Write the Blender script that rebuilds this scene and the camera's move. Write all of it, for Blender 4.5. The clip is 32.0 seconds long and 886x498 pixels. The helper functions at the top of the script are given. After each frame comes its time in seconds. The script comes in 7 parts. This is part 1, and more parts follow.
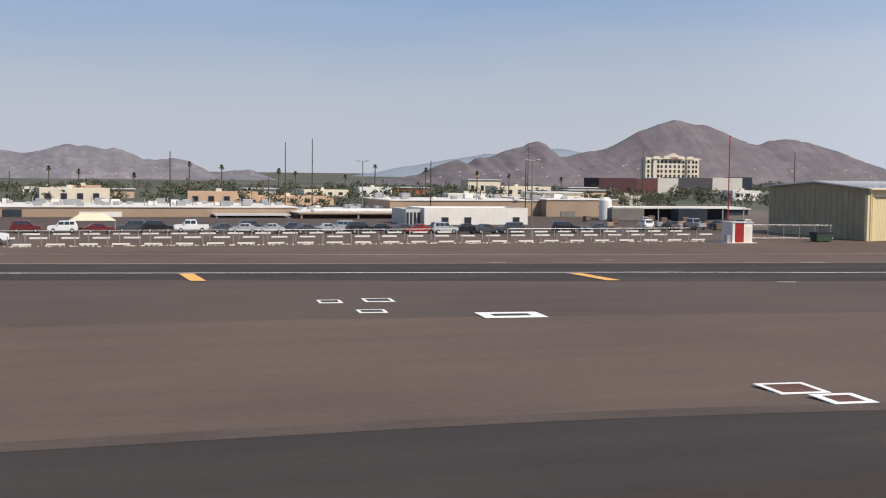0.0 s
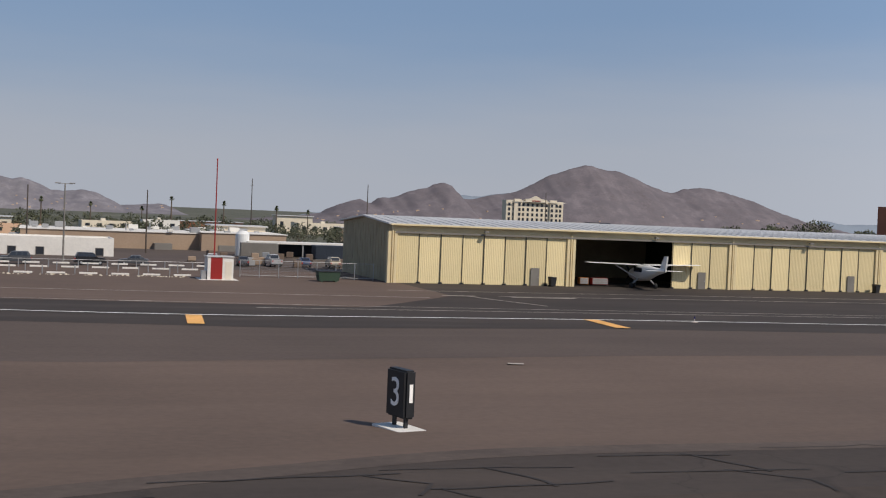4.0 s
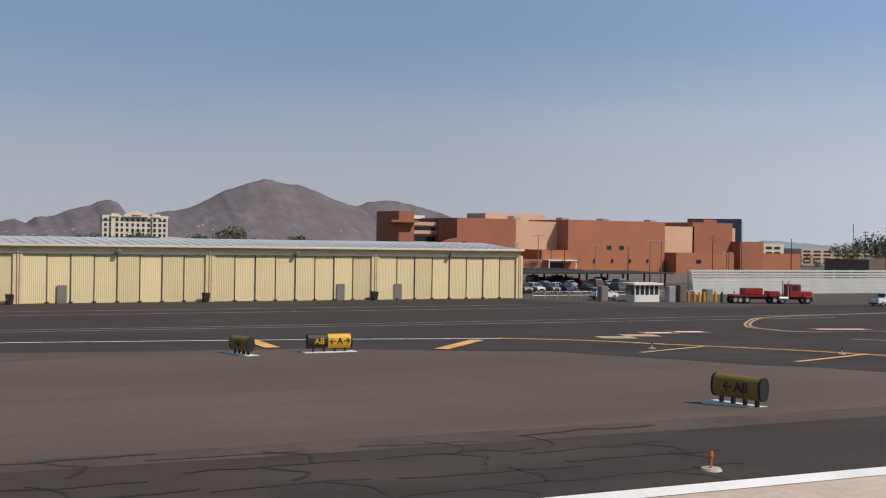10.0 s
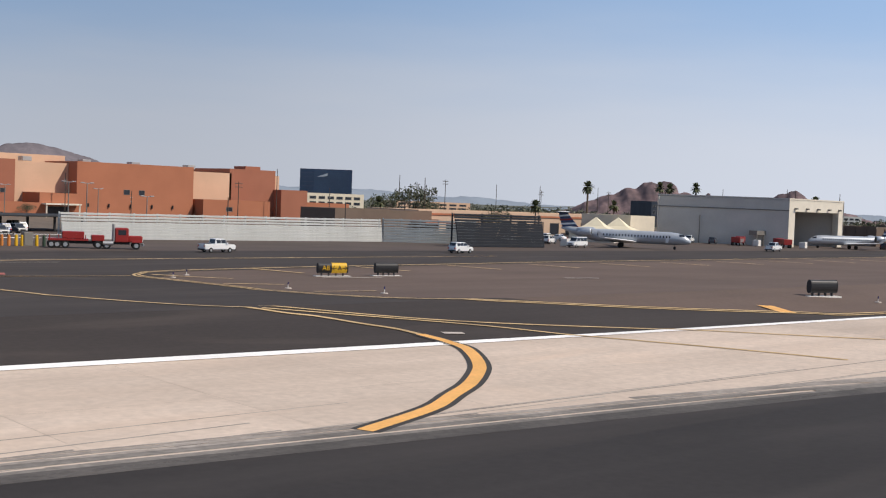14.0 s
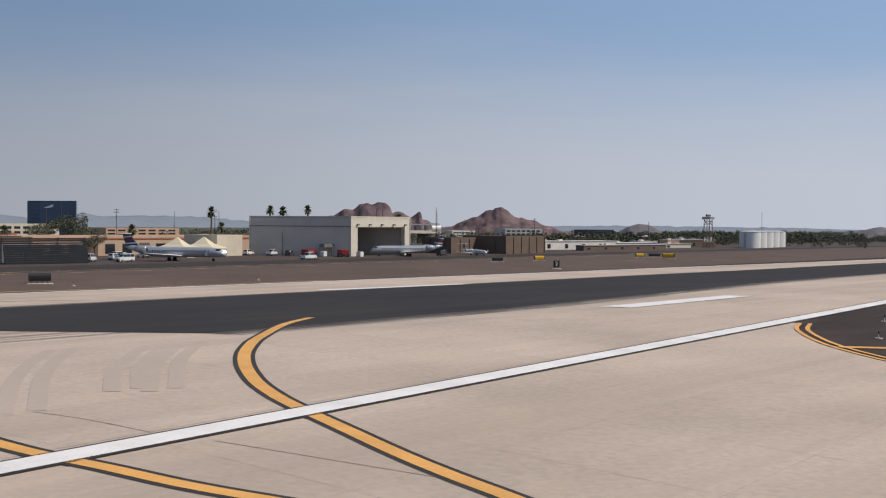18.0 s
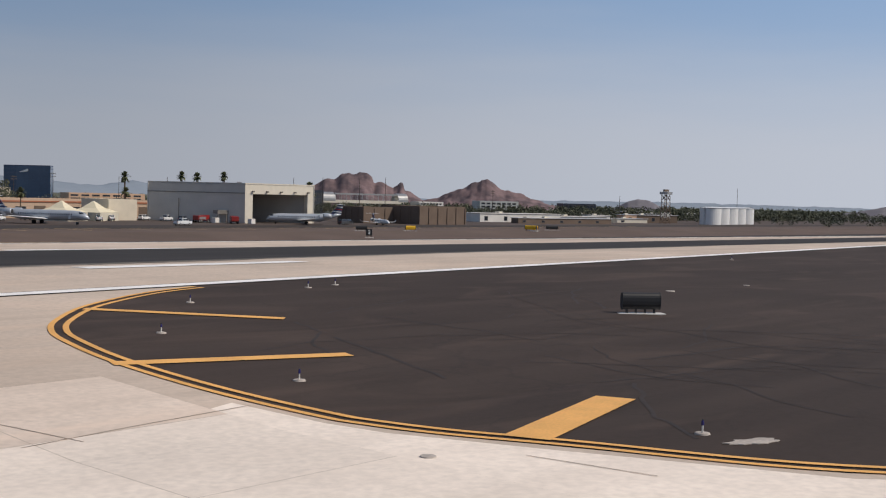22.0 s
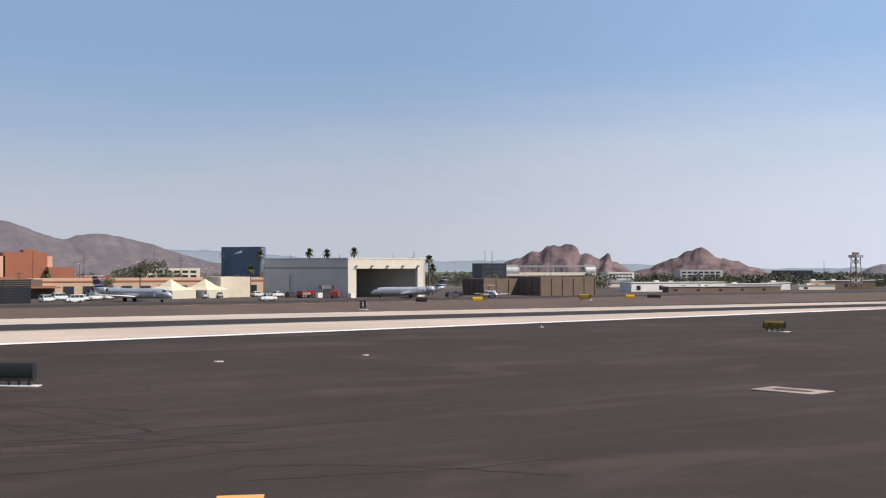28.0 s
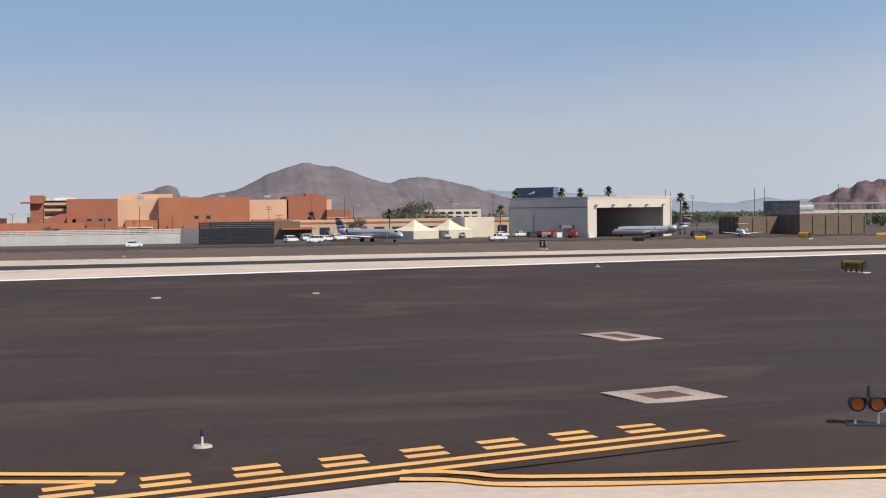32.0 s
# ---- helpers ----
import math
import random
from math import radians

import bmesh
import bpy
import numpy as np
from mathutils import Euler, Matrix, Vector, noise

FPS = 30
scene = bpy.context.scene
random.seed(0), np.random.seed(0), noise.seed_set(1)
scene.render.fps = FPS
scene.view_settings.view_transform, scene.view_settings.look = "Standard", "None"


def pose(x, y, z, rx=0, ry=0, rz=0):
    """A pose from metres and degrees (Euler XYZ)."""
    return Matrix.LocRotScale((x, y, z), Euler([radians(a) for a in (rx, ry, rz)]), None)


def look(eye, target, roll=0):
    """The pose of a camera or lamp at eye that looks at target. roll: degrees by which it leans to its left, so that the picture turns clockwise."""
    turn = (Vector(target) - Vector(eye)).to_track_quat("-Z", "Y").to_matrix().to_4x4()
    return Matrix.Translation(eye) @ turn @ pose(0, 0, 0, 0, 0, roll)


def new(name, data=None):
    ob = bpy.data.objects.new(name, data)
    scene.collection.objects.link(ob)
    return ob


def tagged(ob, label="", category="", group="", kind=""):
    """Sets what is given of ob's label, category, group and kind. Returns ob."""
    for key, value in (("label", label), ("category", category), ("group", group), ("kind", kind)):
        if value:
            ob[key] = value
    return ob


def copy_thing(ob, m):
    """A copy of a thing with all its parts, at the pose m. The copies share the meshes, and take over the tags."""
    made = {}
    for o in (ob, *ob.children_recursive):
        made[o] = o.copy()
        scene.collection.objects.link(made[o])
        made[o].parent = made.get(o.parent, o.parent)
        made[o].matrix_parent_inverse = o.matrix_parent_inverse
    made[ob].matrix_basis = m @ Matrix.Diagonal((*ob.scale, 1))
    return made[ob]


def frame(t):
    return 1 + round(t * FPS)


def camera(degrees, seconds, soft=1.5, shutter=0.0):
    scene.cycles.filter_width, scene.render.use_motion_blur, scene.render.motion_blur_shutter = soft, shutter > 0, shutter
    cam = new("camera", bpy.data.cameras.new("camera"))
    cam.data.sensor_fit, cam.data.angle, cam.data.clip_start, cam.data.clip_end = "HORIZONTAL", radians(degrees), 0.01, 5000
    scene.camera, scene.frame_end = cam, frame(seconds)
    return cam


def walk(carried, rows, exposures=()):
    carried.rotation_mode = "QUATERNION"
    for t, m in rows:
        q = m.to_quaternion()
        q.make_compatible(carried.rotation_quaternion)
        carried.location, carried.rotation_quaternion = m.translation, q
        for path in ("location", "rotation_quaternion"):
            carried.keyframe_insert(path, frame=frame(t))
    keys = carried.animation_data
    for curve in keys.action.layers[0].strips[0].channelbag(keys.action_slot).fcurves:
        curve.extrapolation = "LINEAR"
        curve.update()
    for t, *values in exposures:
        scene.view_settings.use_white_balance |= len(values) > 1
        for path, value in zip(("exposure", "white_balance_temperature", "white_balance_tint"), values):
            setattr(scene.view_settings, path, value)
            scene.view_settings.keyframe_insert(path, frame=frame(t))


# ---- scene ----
# One lens for the whole ride; the aircraft window glides from west to east, then turns away across the runway.
cam = camera(40.8, 32.0, soft=1.15)
EXPOSURES = [(0, 0.15), (1, 0.28), (2.5, 0.24), (4.5, -0.28), (6, -0.05), (7, 0.0), (8, -0.2), (9.5, -0.19), (10.2, -0.19), (11, -0.03), (13, 0.05), (15.5, -0.05), (18, -0.35), (19, -0.6), (20, -0.44), (21, -0.46), (22, -0.36), (24, -0.17), (27, 0.05), (28, 0.2), (29, 0.2), (31, 0.18), (32, 0.16)]
ROWS = [
    (0, 10.89, -10.56, 7.92, 18.431, -3.686, -0.676),
    (0.5, 18.67, -11.91, 7.95, 18.458, -4.051, 0.293),
    (1, 26.50, -13.16, 7.98, 18.284, -3.355, -0.474),
    (1.5, 34.20, -14.35, 8.01, 20.255, -3.717, -1.182),
    (2, 41.96, -15.69, 7.97, 21.132, -3.352, -2.221),
    (2.5, 49.80, -16.62, 7.90, 20.995, -2.449, -2.354),
    (4.5, 80.08, -12.27, 7.57, 18.359, -1.524, -2.276),
    (5, 87.23, -12.59, 7.58, 17.852, -1.371, -2.194),
    (5.5, 94.38, -13.23, 7.61, 17.815, -1.274, -1.922),
    (6, 101.23, -14.14, 7.64, 19.238, -0.994, -1.727),
    (6.5, 108.01, -14.90, 7.65, 22.959, -1.022, -1.897),
    (7, 114.92, -15.88, 7.66, 25.318, -0.419, -1.998),
    (7.5, 121.79, -16.57, 7.67, 26.076, -0.148, -2.003),
    (8, 128.46, -18.03, 7.69, 27.212, 0.009, -1.703),
    (8.5, 135.13, -19.82, 7.75, 27.978, 0.098, -1.560),
    (9, 142.16, -21.25, 7.79, 28.179, -0.203, -1.416),
    (9.5, 149.19, -22.49, 7.79, 28.210, -0.223, -0.982),
    (10, 156.15, -23.80, 7.77, 29.052, -0.456, -0.932),
    (10.5, 162.89, -25.35, 7.74, 30.888, -0.759, -1.127),
    (11, 169.55, -27.27, 7.74, 33.095, -0.617, -1.146),
    (11.5, 176.42, -29.77, 7.75, 34.518, -0.497, -1.099),
    (12, 182.80, -32.43, 7.78, 35.636, -0.780, -1.070),
    (12.5, 189.21, -35.51, 7.80, 36.593, -0.237, -0.590),
    (13, 195.70, -38.49, 7.77, 39.313, -1.032, -1.593),
    (13.5, 202.16, -40.79, 7.72, 40.806, -1.482, -1.742),
    (14, 207.22, -44.63, 7.63, 42.166, -2.379, -2.236),
    (14.1, 206.36, -48.00, 7.65, 42.498, -2.377, -2.151),
    (14.2, 205.49, -51.37, 7.67, 42.829, -2.375, -2.067),
    (14.3, 204.63, -54.74, 7.69, 43.160, -2.373, -1.982),
    (14.4, 203.76, -58.11, 7.71, 43.491, -2.371, -1.897),
    (14.5, 202.90, -61.48, 7.73, 43.822, -2.369, -1.813),
    (15, 206.06, -68.09, 8.43, 45.826, -2.055, -1.850),
    (15.5, 204.92, -81.84, 8.77, 46.976, -2.081, -2.370),
    (17.5, 207.95, -129.52, 9.07, 48.598, -1.850, -1.412),
    (18, 213.75, -134.08, 8.84, 49.224, -1.170, -0.370),
    (18.5, 218.25, -138.51, 8.72, 49.634, -0.982, -0.932),
    (19, 222.70, -142.85, 8.60, 48.961, -0.757, -0.197),
    (19.5, 227.14, -147.22, 8.49, 48.876, -0.745, -0.214),
    (20, 231.68, -151.73, 8.40, 48.645, -1.059, -0.240),
    (20.5, 236.22, -156.06, 8.36, 48.495, -1.346, -0.788),
    (21, 241.09, -160.17, 8.37, 47.925, -1.475, -1.007),
    (21.5, 246.04, -164.05, 8.39, 46.928, -2.253, -1.423),
    (22, 250.93, -167.82, 8.40, 45.869, -2.489, -1.400),
    (22.5, 255.87, -171.30, 8.38, 44.991, -2.168, -1.169),
    (23, 260.74, -174.52, 8.30, 44.281, -1.797, -1.114),
    (23.5, 265.48, -177.38, 8.21, 43.630, -1.346, -1.117),
    (24, 270.07, -180.11, 8.13, 42.966, -1.220, -1.070),
    (24.5, 274.29, -182.90, 8.08, 42.397, -1.094, -1.230),
    (26.5, 290.92, -193.38, 8.28, 38.096, -0.116, -1.623),
    (27, 295.02, -195.55, 8.24, 36.217, -0.250, -1.541),
    (27.5, 299.20, -197.39, 8.20, 33.057, 0.533, -0.970),
    (28, 303.26, -199.09, 8.15, 30.735, 0.909, 0.070),
    (28.5, 307.24, -200.64, 8.12, 28.891, 0.822, 0.445),
    (29, 311.22, -201.92, 8.09, 27.247, 0.540, 0.517),
    (29.5, 315.24, -203.40, 8.03, 26.027, -0.010, -0.314),
    (30, 319.12, -204.69, 7.93, 24.140, -0.653, -1.013),
    (30.5, 323.07, -205.73, 7.82, 21.705, -0.936, -0.605),
    (31, 326.93, -206.52, 7.75, 18.344, -0.381, -0.172),
    (31.5, 330.70, -207.35, 7.67, 15.129, -0.119, 0.244),
    (32, 334.42, -208.16, 7.61, 13.810, -1.837, 0.678),
]


def eye_pose(x, y, z, yaw, pitch, lean):
    """Compass bearing, tilt and lean in degrees."""
    return pose(x, y, z, 90 + pitch, 0, -yaw) @ pose(0, 0, 0, 0, 0, -lean)


walk(cam, [(r[0], eye_pose(*r[1:])) for r in ROWS], EXPOSURES)

# ---- sky and sun ----
SUN_AZ, SUN_EL = 146.0, 46.0
world = bpy.data.worlds.new("sky")
scene.world = world
world.use_nodes = True
wt = world.node_tree
sky = wt.nodes.new("ShaderNodeTexSky")
sky.sky_type = "NISHITA"
sky.sun_disc = False
sky.sun_elevation, sky.sun_rotation = radians(SUN_EL), radians(SUN_AZ)
sky.altitude, sky.air_density, sky.dust_density, sky.ozone_density = 350, 1.0, 0.6, 1.0
# desert haze: a pale veil that thickens smoothly towards the horizon
geo = wt.nodes.new("ShaderNodeTexCoord")
sep = wt.nodes.new("ShaderNodeSeparateXYZ")
wt.links.new(geo.outputs["Generated"], sep.inputs[0])
wisp = wt.nodes.new("ShaderNodeTexNoise")
wisp.inputs["Scale"].default_value, wisp.inputs["Detail"].default_value = 2.2, 5
stretch = wt.nodes.new("ShaderNodeMapping")
stretch.inputs["Scale"].default_value = (1, 1, 7)
wt.links.new(geo.outputs["Generated"], stretch.inputs[0]), wt.links.new(stretch.outputs[0], wisp.inputs[0])
lift = wt.nodes.new("ShaderNodeMath")
lift.operation = "MULTIPLY_ADD"
lift.inputs[1].default_value = 0.09
wt.links.new(wisp.outputs[0], lift.inputs[0]), wt.links.new(sep.outputs["Z"], lift.inputs[2])


def veil(low, high, strong, source):
    v = wt.nodes.new("ShaderNodeMapRange")
    v.interpolation_type = "SMOOTHSTEP"
    v.inputs[1].default_value, v.inputs[2].default_value, v.inputs[3].default_value, v.inputs[4].default_value = low, high, strong, 0.0
    wt.links.new(source, v.inputs[0])
    return v.outputs[0]


def over(under, colour, factor):
    mixed = wt.nodes.new("ShaderNodeMix")
    mixed.data_type = "RGBA"
    mixed.inputs["B"].default_value = (*colour, 1)
    wt.links.new(factor, mixed.inputs["Factor"]), wt.links.new(under, mixed.inputs["A"])
    return mixed.outputs["Result"]


blue = over(sky.outputs[0], (2.3, 3.4, 5.3), veil(0.25, 0.7, 0.85, sep.outputs["Z"]))
haze = over(blue, (4.56, 4.85, 5.5), veil(0.07, 0.225, 0.97, lift.outputs[0]))
side = wt.nodes.new("ShaderNodeMapRange")
side.interpolation_type = "SMOOTHSTEP"
side.inputs[1].default_value, side.inputs[2].default_value, side.inputs[3].default_value, side.inputs[4].default_value = 0.42, 1.05, 1.0, 1.5
wt.links.new(sep.outputs["X"], side.inputs[0])
glow = wt.nodes.new("ShaderNodeVectorMath")
glow.operation = "SCALE"
wt.links.new(haze, glow.inputs[0]), wt.links.new(side.outputs[0], glow.inputs["Scale"])
wt.links.new(glow.outputs[0], wt.nodes["Background"].inputs[0])
wt.nodes["Background"].inputs[1].default_value = 0.10
sun = new("sun", bpy.data.lights.new("sun", "SUN"))
sun.data.energy, sun.data.angle, sun.data.color = 3.9, radians(0.6), (1.0, 0.905, 0.79)
sun.matrix_world = look((100 * math.sin(radians(SUN_AZ)), 100 * math.cos(radians(SUN_AZ)), 100 * math.tan(radians(SUN_EL))), (0, 0, 0))


# ---- materials ----
def mat(name, color, rough=0.8, metal=0.0, vary=0.12, scale=0.5, fine=14.0, bump=0.0, per_object=0.0, stretch=(1, 1, 1), spec=0.4):
    """A surface with two scales of variation: broad stains and fine grain."""
    m = bpy.data.materials.new(name)
    m.use_nodes = True
    n, l = m.node_tree.nodes, m.node_tree.links
    b = n["Principled BSDF"]
    b.inputs["Roughness"].default_value, b.inputs["Metallic"].default_value = rough, metal
    b.inputs["Specular IOR Level"].default_value = spec
    co = n.new("ShaderNodeTexCoord")
    mp = n.new("ShaderNodeMapping")
    mp.inputs["Scale"].default_value = stretch
    l.new(co.outputs["Object"], mp.inputs[0])
    big, small = n.new("ShaderNodeTexNoise"), n.new("ShaderNodeTexNoise")
    big.inputs["Scale"].default_value, small.inputs["Scale"].default_value = scale, fine
    big.inputs["Detail"].default_value, small.inputs["Detail"].default_value = 6, 3
    l.new(mp.outputs[0], big.inputs[0]), l.new(mp.outputs[0], small.inputs[0])
    mr = n.new("ShaderNodeMapRange")
    mr.inputs[1].default_value, mr.inputs[2].default_value = 0.3, 0.7
    mr.inputs[3].default_value, mr.inputs[4].default_value = 1 - vary, 1 + vary
    l.new(big.outputs[0], mr.inputs[0])
    mf = n.new("ShaderNodeMapRange")
    mf.inputs[1].default_value, mf.inputs[2].default_value = 0.3, 0.7
    mf.inputs[3].default_value, mf.inputs[4].default_value = 1 - vary * 0.6, 1 + vary * 0.6
    l.new(small.outputs[0], mf.inputs[0])
    mul = n.new("ShaderNodeMath")
    mul.operation = "MULTIPLY"
    l.new(mr.outputs[0], mul.inputs[0]), l.new(mf.outputs[0], mul.inputs[1])
    last = mul
    if per_object:
        oi = n.new("ShaderNodeObjectInfo")
        po = n.new("ShaderNodeMapRange")
        po.inputs[3].default_value, po.inputs[4].default_value = 1 - per_object, 1 + per_object
        l.new(oi.outputs["Random"], po.inputs[0])
        last = n.new("ShaderNodeMath")
        last.operation = "MULTIPLY"
        l.new(mul.outputs[0], last.inputs[0]), l.new(po.outputs[0], last.inputs[1])
    mix = n.new("ShaderNodeVectorMath")
    mix.operation = "SCALE"
    mix.inputs[0].default_value = color
    l.new(last.outputs[0], mix.inputs["Scale"])
    l.new(mix.outputs[0], b.inputs["Base Color"])
    if bump:
        bp = n.new("ShaderNodeBump")
        bp.inputs["Strength"].default_value, bp.inputs["Distance"].default_value = bump, 0.05
        l.new(small.outputs[0], bp.inputs["Height"]), l.new(bp.outputs[0], b.inputs["Normal"])
    return m


def paving(name, color, stain, streak=0.25, crack=0.0, crack_scale=0.12, crack_width=0.03, mottle=0.0, per_object=0.0):
    """Asphalt or concrete: stains, long wheel streaks along x, fine aggregate and sealed cracks."""
    m = mat(name, color, 0.92, 0, 0.14, 0.06, 3.0, 0.06, spec=0.25, per_object=per_object)
    n, l = m.node_tree.nodes, m.node_tree.links
    b = n["Principled BSDF"]
    src = b.inputs["Base Color"].links[0].from_socket
    co = n["Texture Coordinate"].outputs["Object"]
    mp = n.new("ShaderNodeMapping")
    mp.inputs["Scale"].default_value = (0.012, 0.35, 0.35)
    l.new(co, mp.inputs[0])
    st = n.new("ShaderNodeTexNoise")
    st.inputs["Scale"].default_value, st.inputs["Detail"].default_value = 1.0, 5
    l.new(mp.outputs[0], st.inputs[0])
    ramp = n.new("ShaderNodeMapRange")
    ramp.inputs[1].default_value, ramp.inputs[2].default_value, ramp.inputs[3].default_value, ramp.inputs[4].default_value = 0.45, 0.7, 0, streak
    l.new(st.outputs[0], ramp.inputs[0])
    mx = n.new("ShaderNodeMix")
    mx.data_type = "RGBA"
    mx.inputs["B"].default_value = (*stain, 1)
    l.new(ramp.outputs[0], mx.inputs["Factor"]), l.new(src, mx.inputs["A"])
    out = mx.outputs["Result"]
    if mottle:
        bl = n.new("ShaderNodeTexNoise")
        bl.inputs["Scale"].default_value, bl.inputs["Detail"].default_value, bl.inputs["Distortion"].default_value = 0.11, 7, 1.2
        ms = n.new("ShaderNodeMapping")
        ms.inputs["Scale"].default_value, ms.inputs["Rotation"].default_value = (0.55, 1.6, 1), (0, 0, 0.35)
        l.new(co, ms.inputs[0]), l.new(ms.outputs[0], bl.inputs[0])
        br = n.new("ShaderNodeMapRange")
        br.inputs[1].default_value, br.inputs[2].default_value, br.inputs[3].default_value, br.inputs[4].default_value = 0.52, 0.74, 0, mottle
        l.new(bl.outputs[0], br.inputs[0])
        m3 = n.new("ShaderNodeMix")
        m3.data_type = "RGBA"
        m3.inputs["B"].default_value = (stain[0] * 1.7, stain[1] * 1.62, stain[2] * 1.55, 1)
        l.new(br.outputs[0], m3.inputs["Factor"]), l.new(out, m3.inputs["A"])
        out = m3.outputs["Result"]
    if crack:
        vo = n.new("ShaderNodeTexVoronoi")
        vo.feature = "DISTANCE_TO_EDGE"
        vo.inputs["Scale"].default_value = crack_scale
        wob = n.new("ShaderNodeTexNoise")
        wob.inputs["Scale"].default_value, wob.inputs["Detail"].default_value = 0.35, 4
        add = n.new("ShaderNodeVectorMath")
        add.operation = "MULTIPLY_ADD"
        add.inputs[1].default_value = (6.0, 6.0, 0)
        l.new(wob.outputs["Color"], add.inputs[0]), l.new(co, add.inputs[2]), l.new(co, wob.inputs[0])
        l.new(add.outputs[0], vo.inputs[0])
        gate = n.new("ShaderNodeTexNoise")
        gate.inputs["Scale"].default_value = 0.09
        l.new(co, gate.inputs[0])
        wide = n.new("ShaderNodeMapRange")
        wide.inputs[1].default_value, wide.inputs[2].default_value, wide.inputs[3].default_value, wide.inputs[4].default_value = 0.42, 0.68, 0.002, crack_width
        l.new(gate.outputs[0], wide.inputs[0])
        cr = n.new("ShaderNodeMapRange")
        cr.inputs[1].default_value, cr.inputs[3].default_value, cr.inputs[4].default_value = 0.0, crack, 0
        l.new(wide.outputs[0], cr.inputs[2])
        l.new(vo.outputs["Distance"], cr.inputs[0])
        m2 = n.new("ShaderNodeMix")
        m2.data_type = "RGBA"
        m2.inputs["B"].default_value = (0.018, 0.016, 0.016, 1)
        l.new(cr.outputs[0], m2.inputs["Factor"]), l.new(out, m2.inputs["A"])
        out = m2.outputs["Result"]
    l.new(out, b.inputs["Base Color"])
    return m


def rock(name, base, dark, green=(0.07, 0.08, 0.05), haze=0.0):
    m = mat(name, base, 0.95, 0, 0.2, 0.05, 0.6, 0.25, spec=0.1)
    n, l = m.node_tree.nodes, m.node_tree.links
    b = n["Principled BSDF"]
    src = b.inputs["Base Color"].links[0].from_socket
    no = n.new("ShaderNodeTexNoise")
    no.inputs["Scale"].default_value, no.inputs["Detail"].default_value = 0.12, 10
    l.new(n["Texture Coordinate"].outputs["Object"], no.inputs[0])
    r = n.new("ShaderNodeMapRange")
    r.inputs[1].default_value, r.inputs[2].default_value = 0.42, 0.62
    l.new(no.outputs[0], r.inputs[0])
    mx = n.new("ShaderNodeMix")
    mx.data_type = "RGBA"
    mx.inputs["B"].default_value = (*dark, 1)
    l.new(r.outputs[0], mx.inputs["Factor"]), l.new(src, mx.inputs["A"])
    l.new(mx.outputs["Result"], b.inputs["Base Color"])
    return m


ASPHALT = paving("taxiway asphalt", (0.052, 0.042, 0.037), (0.072, 0.059, 0.051), 0.5, mottle=0.35)
CRACKED = paving("cracked shoulder asphalt", (0.060, 0.047, 0.040), (0.082, 0.065, 0.055), 0.5, 0.35, 0.14, 0.02, 0.4)
ISLAND = paving("island asphalt", (0.051, 0.036, 0.029), (0.071, 0.051, 0.041), 0.5, 0.25, 0.11, 0.035, 0.5)
CONCRETE = paving("runway concrete", (0.60, 0.49, 0.40), (0.46, 0.362, 0.285), 0.45, mottle=0.3)
SLAB = paving("concrete slab", (0.60, 0.49, 0.40), (0.46, 0.362, 0.285), 0.45, mottle=0.3, per_object=0.04)
MID_SLAB = paving("pale concrete slab", (0.72, 0.595, 0.495), (0.58, 0.47, 0.385), 0.4, mottle=0.3, per_object=0.04)
NEW_SLAB = paving("newer pale concrete slab", (0.90, 0.78, 0.67), (0.78, 0.665, 0.565), 0.4, per_object=0.04)
JOINT = mat("weathered slab joint", (0.47, 0.39, 0.32), 0.95)
OLD_SEAL = mat("faded bitumen crack seal", (0.039, 0.029, 0.025), 0.9, 0, 0.2)
SEAL = mat("bitumen crack seal", (0.037, 0.030, 0.027), 0.85, 0, 0.2)
RUBBER = paving("rubber-blackened concrete", (0.038, 0.033, 0.031), (0.056, 0.049, 0.046), 0.6, mottle=0.25)
DIRT = paving("sealed infield gravel", (0.138, 0.098, 0.078), (0.112, 0.081, 0.065), 0.5, mottle=0.25)
DIRT2 = paving("dark infield gravel", (0.105, 0.079, 0.067), (0.12, 0.092, 0.077), 0.5)
CITY = mat("scrubby city floor", (0.10, 0.10, 0.07), 0.95, 0, 0.4, 0.02, 0.3)
LAND = mat("dry valley floor", (0.16, 0.125, 0.095), 0.95, 0, 0.35, 0.01, 0.3)
APRON = paving("apron asphalt", (0.105, 0.08, 0.068), (0.082, 0.066, 0.058), 0.5, mottle=0.3)
WHITE_PAINT = mat("white marking paint", (0.95, 0.92, 0.88), 0.7, 0, 0.1, 0.4, 8)
TAN_PAINT = mat("tan worn marking paint", (0.40, 0.325, 0.27), 0.85, 0, 0.3, 0.3, 6)
DULL_WHITE = mat("worn white marking paint", (0.46, 0.40, 0.35), 0.8, 0, 0.3, 0.3, 6)
YELLOW_PAINT = mat("yellow marking paint", (0.86, 0.45, 0.13), 0.7, 0, 0.12, 0.4, 8)
DULL_YELLOW = mat("worn yellow marking paint", (0.58, 0.40, 0.20), 0.8, 0, 0.25, 0.3, 6)
RED_PAINT = mat("faded red marking paint", (0.42, 0.13, 0.10), 0.8, 0, 0.3, 0.4, 6)
BLACK_EDGE = mat("black marking border", (0.05, 0.045, 0.04), 0.85)
CREAM = mat("cream ribbed steel", (0.76, 0.63, 0.36), 0.6, 0, 0.07, 0.2, 5, per_object=0.11)
CREAM_TRIM = mat("cream steel trim", (0.72, 0.60, 0.36), 0.6, 0, 0.08)
OLIVE = mat("olive side cladding", (0.36, 0.31, 0.20), 0.7, 0, 0.12)
